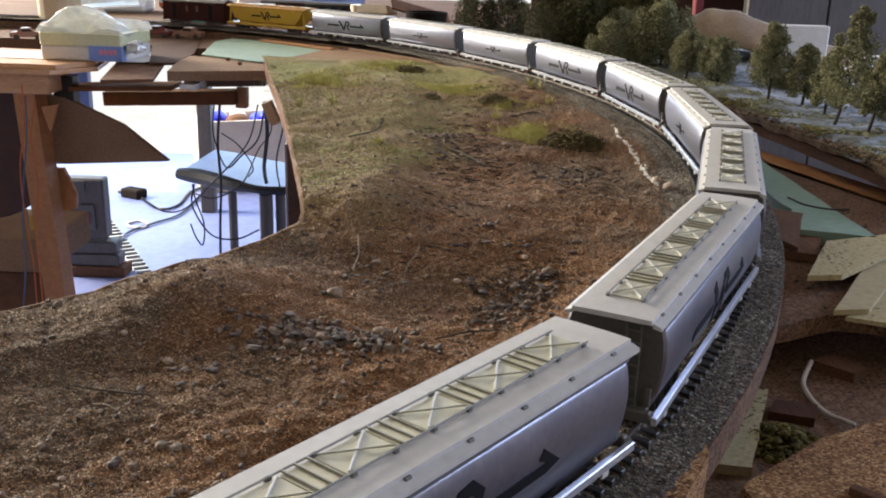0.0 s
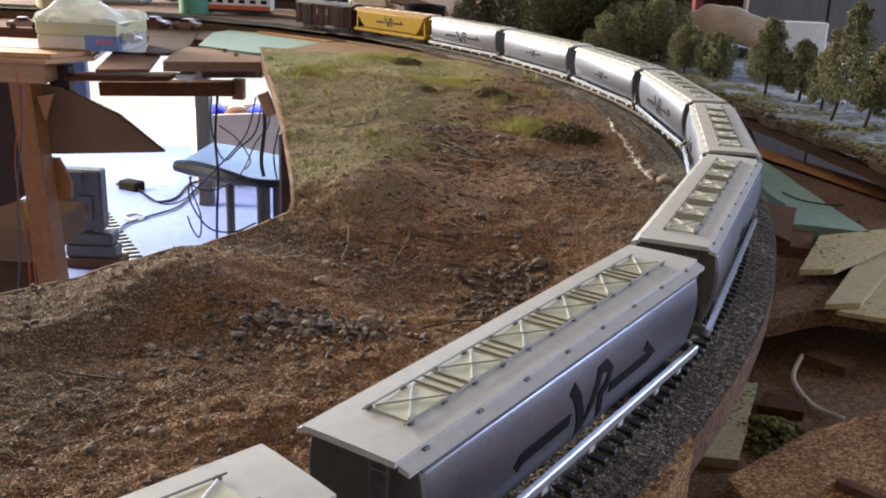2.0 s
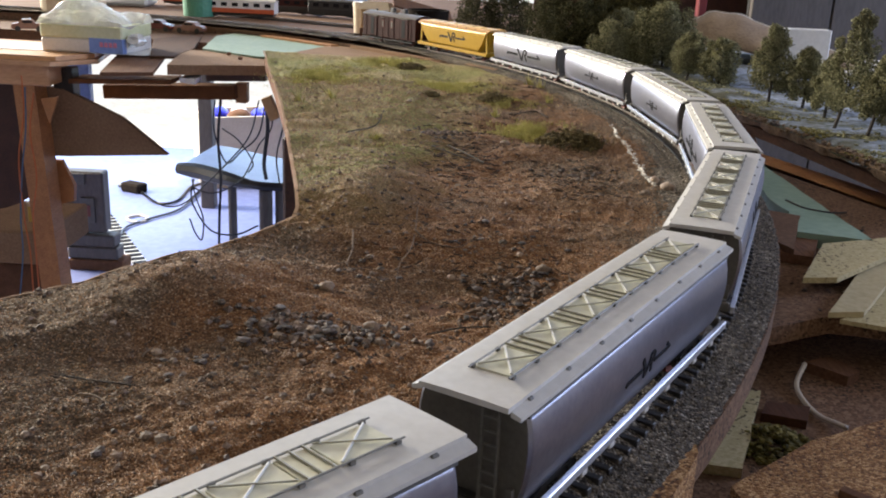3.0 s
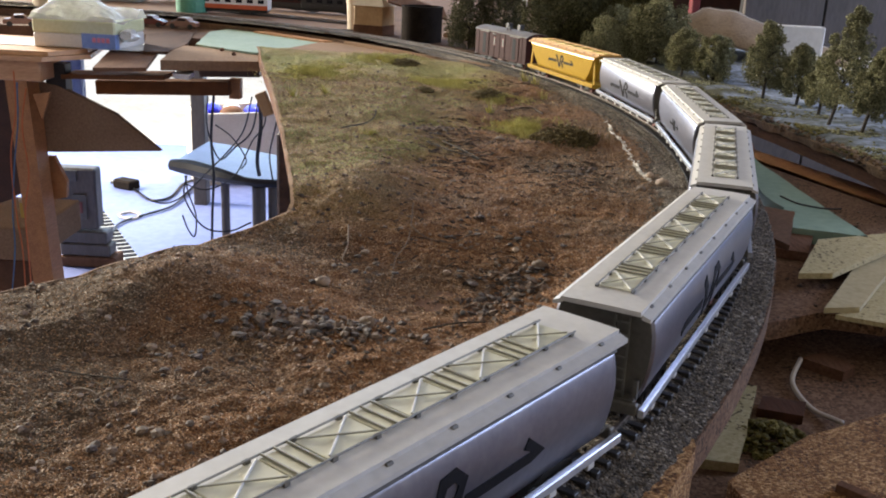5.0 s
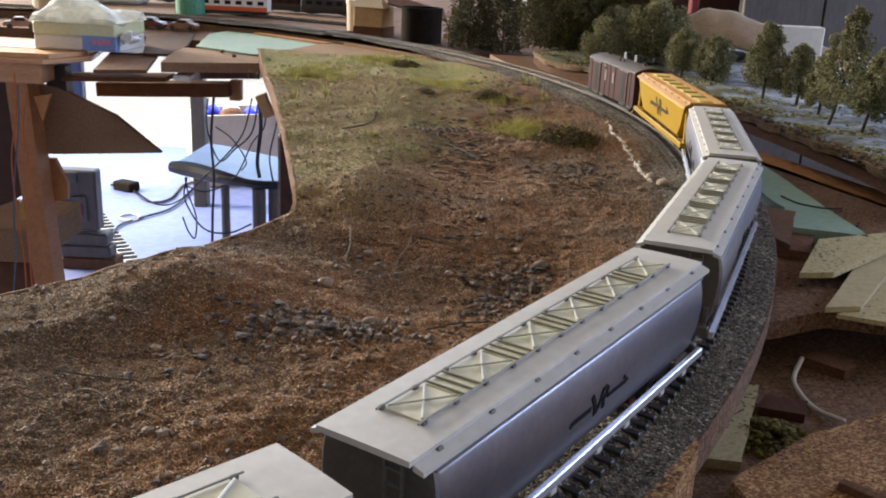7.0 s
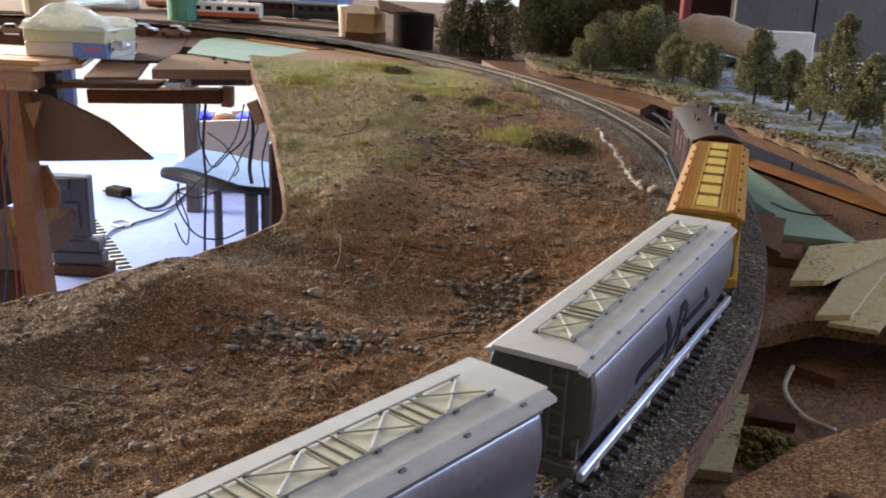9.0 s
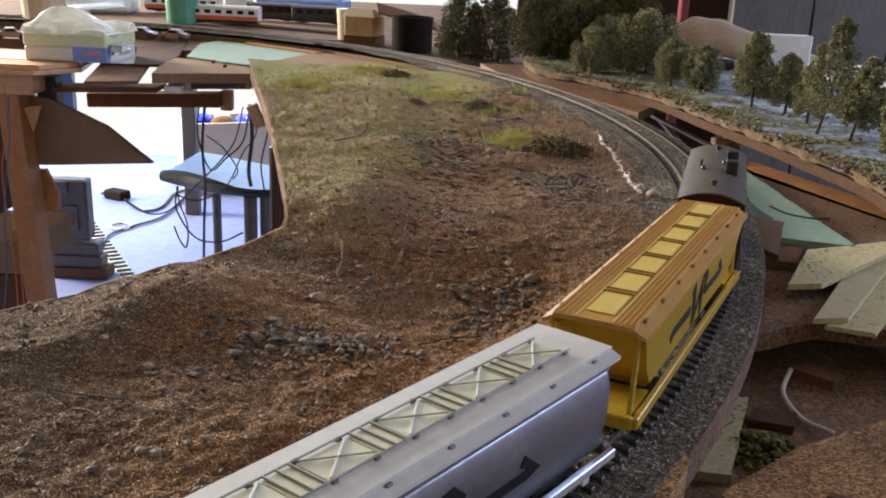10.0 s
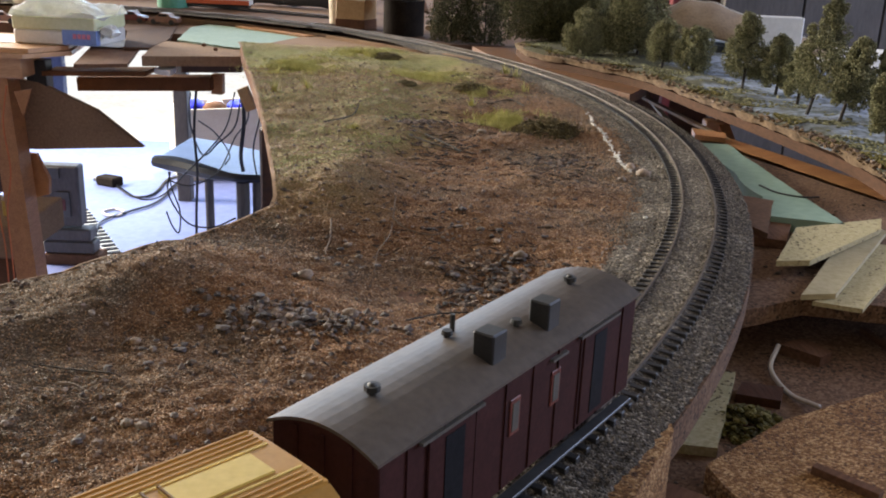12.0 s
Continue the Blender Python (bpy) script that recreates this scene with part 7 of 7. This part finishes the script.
ob = tagged(part("blue_cover", boxed(-0.11, 0.11, -0.05, 0.05, 0, 0.045, 0.012), "blue_plastic"), "blue plastic cover on the back table", "cover")
ob.matrix_basis = pose(-0.36, 2.35, FAR, 0, 0, -8)
ob = tagged(part("white_box", boxed(-0.07, 0.07, -0.04, 0.04, 0, 0.06, 0.004), "white"), "white box on the back table", "box")
ob.matrix_basis = pose(-0.50, 2.45, FAR, 0, 0, 10)
ob = tagged(part("grey_case", boxed(-0.10, 0.10, -0.05, 0.05, 0, 0.05, 0.006), "grey_roof"), "grey case on the back table", "case")
ob.matrix_basis = pose(-0.80, 2.15, FAR, 0, 0, 4)

# ------------------------------------------------------------------ on the floor, seen through the cut-out
def floor_stack():
    t = thing("speaker_stack", "charcoal boxes stacked on a wooden crate on the floor", "boxes")
    y = 2.58
    (xa, z0), (xb, _) = (-1.1233, -0.8136), (-0.9627, -0.8066)
    part("crate", boxed(xa, xb, y, y + 0.07, FLOOR, (-1.1065, -0.7681)[1], 0.003), "dark_wood", t, "brown wooden crate")
    part("slab", boxed(xa, (-0.9777, -0.7386)[0], y + 0.004, y + 0.06, (-1.1064, -0.7664)[1], (-1.1034, -0.7304)[1], 0.004), "panel", t)
    part("slab", boxed(xa - 0.005, (-0.9851, -0.7050)[0], y + 0.004, y + 0.06, (-1.1033, -0.7287)[1], (-1.1004, -0.6930)[1], 0.004), "panel", t)
    x0, z1 = (-1.1455, -0.5100)
    x1, zb = (-1.0097, -0.6874)
    box_part = part("cabinet", boxed(x0, x1, y + 0.01, y + 0.06, zb, z1, 0.005), "panel", t)
    for (a, c, mt) in (((-1.0756, -0.5837), (-1.0364, -0.6567), "end_grey"), ((-1.1017, -0.5146), (-1.0598, -0.5453), "end_grey"), ((-1.0645, -0.6047), (-1.0478, -0.6372), "rust")):
        part("plate", boxed(a[0], c[0], y + 0.004 - (0.003 if mt == "rust" else 0), y + 0.0098, c[1], a[1], 0.001), mt, box_part)
    return t


floor_stack()


def dashed_strip():
    a, b = Vector((*(-1.2226, 3.1420), 0)), Vector((*(-0.8937, 2.5797), 0))
    t = thing("dashed_strip", "white floor strip with a row of black dashes", "floor strip")
    d = b - a
    ang = math.degrees(math.atan2(d.y, d.x))
    ob = part("tape", boxed(0, d.length, -0.022, 0.022, FLOOR + 0.0005, FLOOR + 0.003), "white", t)
    ob.matrix_basis = pose(a.x, a.y, 0, 0, 0, ang)
    for k in range(17):
        c = a + d * ((k + 0.5) / 17)
        ob = part("dash", boxed(-0.010, 0.010, -0.020, 0.020, FLOOR + 0.0032, FLOOR + 0.006), "black", t)
        ob.matrix_basis = pose(c.x, c.y, 0, 0, 0, ang)


dashed_strip()


def side_table():
    z = -0.42
    t = thing("side_table", "low blue-topped table with a dark padded edge and grey legs", "table")
    ctrl = [(-0.7070, 2.3170), (-0.6392, 2.2858), (-0.5386, 2.2145), (-0.4629, 2.1768), (-0.3981, 2.1879), (-0.3411, 2.2549)]
    front = curve_pts([(x, y, z) for x, y in ctrl], 6)
    part("padded_edge", tube(bmesh.new(), front, [0.010 + 0.010 * math.sin(math.pi * min(1, k / 18 + 0.15)) for k in range(len(front))], 8), "cable", t, "dark padded edge")
    back = [p + Vector((0.02, 0.28, 0)) for p in reversed(front)]
    bm = plate(bmesh.new(), [(p.x, p.y + 0.01) for p in front] + [(p.x, p.y) for p in back], z - 0.012, z + 0.004)
    part("top", bm, "blue_plastic", t, "pale blue table top")
    for px_, w in (((-0.4622, 2.1604), 0.016), ((-0.4288, 2.1661), 0.012)):
        part("leg", tube(bmesh.new(), [(px_[0], px_[1] + 0.03, z - 0.012), (px_[0], px_[1] + 0.03, FLOOR)], w, 10), "panel", t)
    part("leg", tube(bmesh.new(), [(front[3].x + 0.05, front[3].y + 0.22, z - 0.012), (front[3].x + 0.05, front[3].y + 0.22, FLOOR)], 0.012, 10), "panel", t)
    return t


side_table()
PY = 3.3
tagged(part("door_post", boxed((-0.9327, -0.5300)[0], (-0.8848, -0.5280)[0], PY, PY + 0.05, FLOOR, 0.6, 0.003), "panel"), "upright grey-brown post by the door", "post")
tagged(part("hanging_panel", boxed((-0.7320, -0.1408)[0], (-0.6943, -0.1393)[0], 1.75, 1.77, (-0.7264, -0.1752)[1], FAR - 0.0185, 0.002), "blue_plastic"), "dull blue panel hanging under the back table", "panel")


def crate():
    t = thing("wooden_crate", "pale open wooden crate on the floor", "crate", pose(*(-0.8883, 3.7502), FLOOR, 0, 0, 24))
    w, d, h = 0.17, 0.12, 0.28
    part("side", boxed(-w, w, -d, -d + 0.012, 0, h, 0.002), "beige", t)
    part("side", boxed(-w, w, d - 0.012, d, 0, h, 0.002), "beige", t)
    part("end", boxed(-w, -w + 0.012, -d + 0.0125, d - 0.0125, 0, h, 0.002), "beige", t)
    part("end", boxed(w - 0.012, w, -d + 0.0125, d - 0.0125, 0, h, 0.002), "beige", t)
    part("bottom", boxed(-w + 0.0125, w - 0.0125, -d + 0.0125, d - 0.0125, 0, 0.012), "ply", t)
    return t


CR = crate()
cx_, cy_ = CR.matrix_basis.translation.x, CR.matrix_basis.translation.y
for dx, dy, q, mt, lab in ((-0.09, 0.02, 0.045, "blue_bright", "vivid blue cushion in the crate"), (0.08, 0.03, 0.050, "blue_bright", "vivid blue cushion in the crate"), (0.0, -0.03, 0.050, "dark_wood", "dark brown cushion in the crate"), (-0.02, 0.05, 0.045, "white", "white cushion in the crate")):
    bm = lump(bmesh.new(), (0, 0, 0), q, random.Random(int(q * 1e4)), 0.7, 0.12, 2)
    ob = tagged(part("cushion", bm, mt, smooth=True), lab, "cushion")
    ob.matrix_basis = pose(cx_ + dx, cy_ + dy, FLOOR + 0.25 + q * 0.3)


def cord(pts, r, mat, label, name="cable"):
    tagged(part(name, tube(bmesh.new(), curve_pts(pts, 6), r, 6), mat), label, "cable", "cables under the layout")


def at_depth(y, *pts):
    return [(p[0], y, p[1]) for p in pts]


CY1 = 2.0
cord(at_depth(CY1, (-0.5146, -0.1891), (-0.5225, -0.2766), (-0.5195, -0.3634), (-0.5251, -0.4528), (-0.5288, -0.5577)), 0.0032, "cable", "black power cord hanging straight down")
cord(at_depth(CY1, (-0.5267, -0.1920), (-0.5313, -0.2525), (-0.5072, -0.3254), (-0.4723, -0.2991), (-0.4350, -0.2607), (-0.4190, -0.1875)), 0.0018, "cable", "thin black cable looping down")
cord(at_depth(1.96, (-0.4105, -0.1751), (-0.4072, -0.2400), (-0.4158, -0.3126), (-0.4118, -0.3492)), 0.0045, "cable", "thick black cable hanging down")
cord(at_depth(2.05, (-0.3952, -0.1943), (-0.3910, -0.2435), (-0.4072, -0.3195), (-0.4007, -0.3833)), 0.0020, "cable", "thin black cable hanging down")
cord(at_depth(2.1, (-0.6073, -0.3912), (-0.6135, -0.4447), (-0.5732, -0.5106), (-0.5146, -0.5190), (-0.4617, -0.4949)), 0.0022, "cable", "black cable loop hanging under the layout")
cord(at_depth(2.12, (-0.6264, -0.4914), (-0.6147, -0.5252), (-0.5995, -0.5412), (-0.5948, -0.4900), (-0.6109, -0.4364), (-0.6170, -0.3964)), 0.0020, "cable", "black cable loop hanging under the layout")
cord(at_depth(2.02, (-0.5183, -0.2557), (-0.4825, -0.2814), (-0.4531, -0.3275), (-0.4636, -0.3506)), 0.0016, "cable", "thin black cable looping down")
cord(at_depth(2.08, (-0.4507, -0.2013), (-0.4713, -0.2775), (-0.5106, -0.3303), (-0.5632, -0.3845), (-0.6232, -0.4424), (-0.6726, -0.4525), (-0.7223, -0.4241)), 0.0018, "cable", "thin black cable slung under the layout")
cord(at_depth(2.04, (-0.4115, -0.1934), (-0.4164, -0.2551), (-0.4443, -0.2937), (-0.4836, -0.3715), (-0.5473, -0.4064), (-0.5946, -0.3955)), 0.0016, "cable", "thin black cable slung under the layout")
cord([(*p, FLOOR + 0.006) for p in ((-1.2257, 3.4892), (-1.0971, 3.3195), (-1.0398, 3.3686), (-1.0475, 3.5813), (-0.9862, 3.6847))], 0.0050, "cable", "black cable trailing over the floor")
cord([(*p, FLOOR + 0.006) for p in ((-1.0822, 2.8723), (-1.1023, 3.0085), (-1.0552, 3.1245), (-0.9970, 3.2578), (-0.9939, 3.5455))], 0.0040, "cable", "black cable trailing over the floor")
cord([(*p, FLOOR + 0.005) for p in ((-1.0744, 3.1358), (-1.0698, 3.0806), (-1.1063, 3.0752), (-1.1382, 3.1121), (-1.1127, 3.1514), (-1.0744, 3.1358))], 0.0040, "wire_white", "pale cable coil on the floor")
pl = thing("power_adapter", "black power adapter lying on the floor", "adapter", pose(*(-1.2399, 3.4868), FLOOR, 0, 0, -25))
part("case", boxed(-0.045, 0.045, -0.028, 0.028, 0, 0.035, 0.006), "soot", pl)
part("plug", boxed(-0.075, -0.0455, -0.010, 0.010, 0.006, 0.022, 0.003), "plastic_dark", pl)


motions()
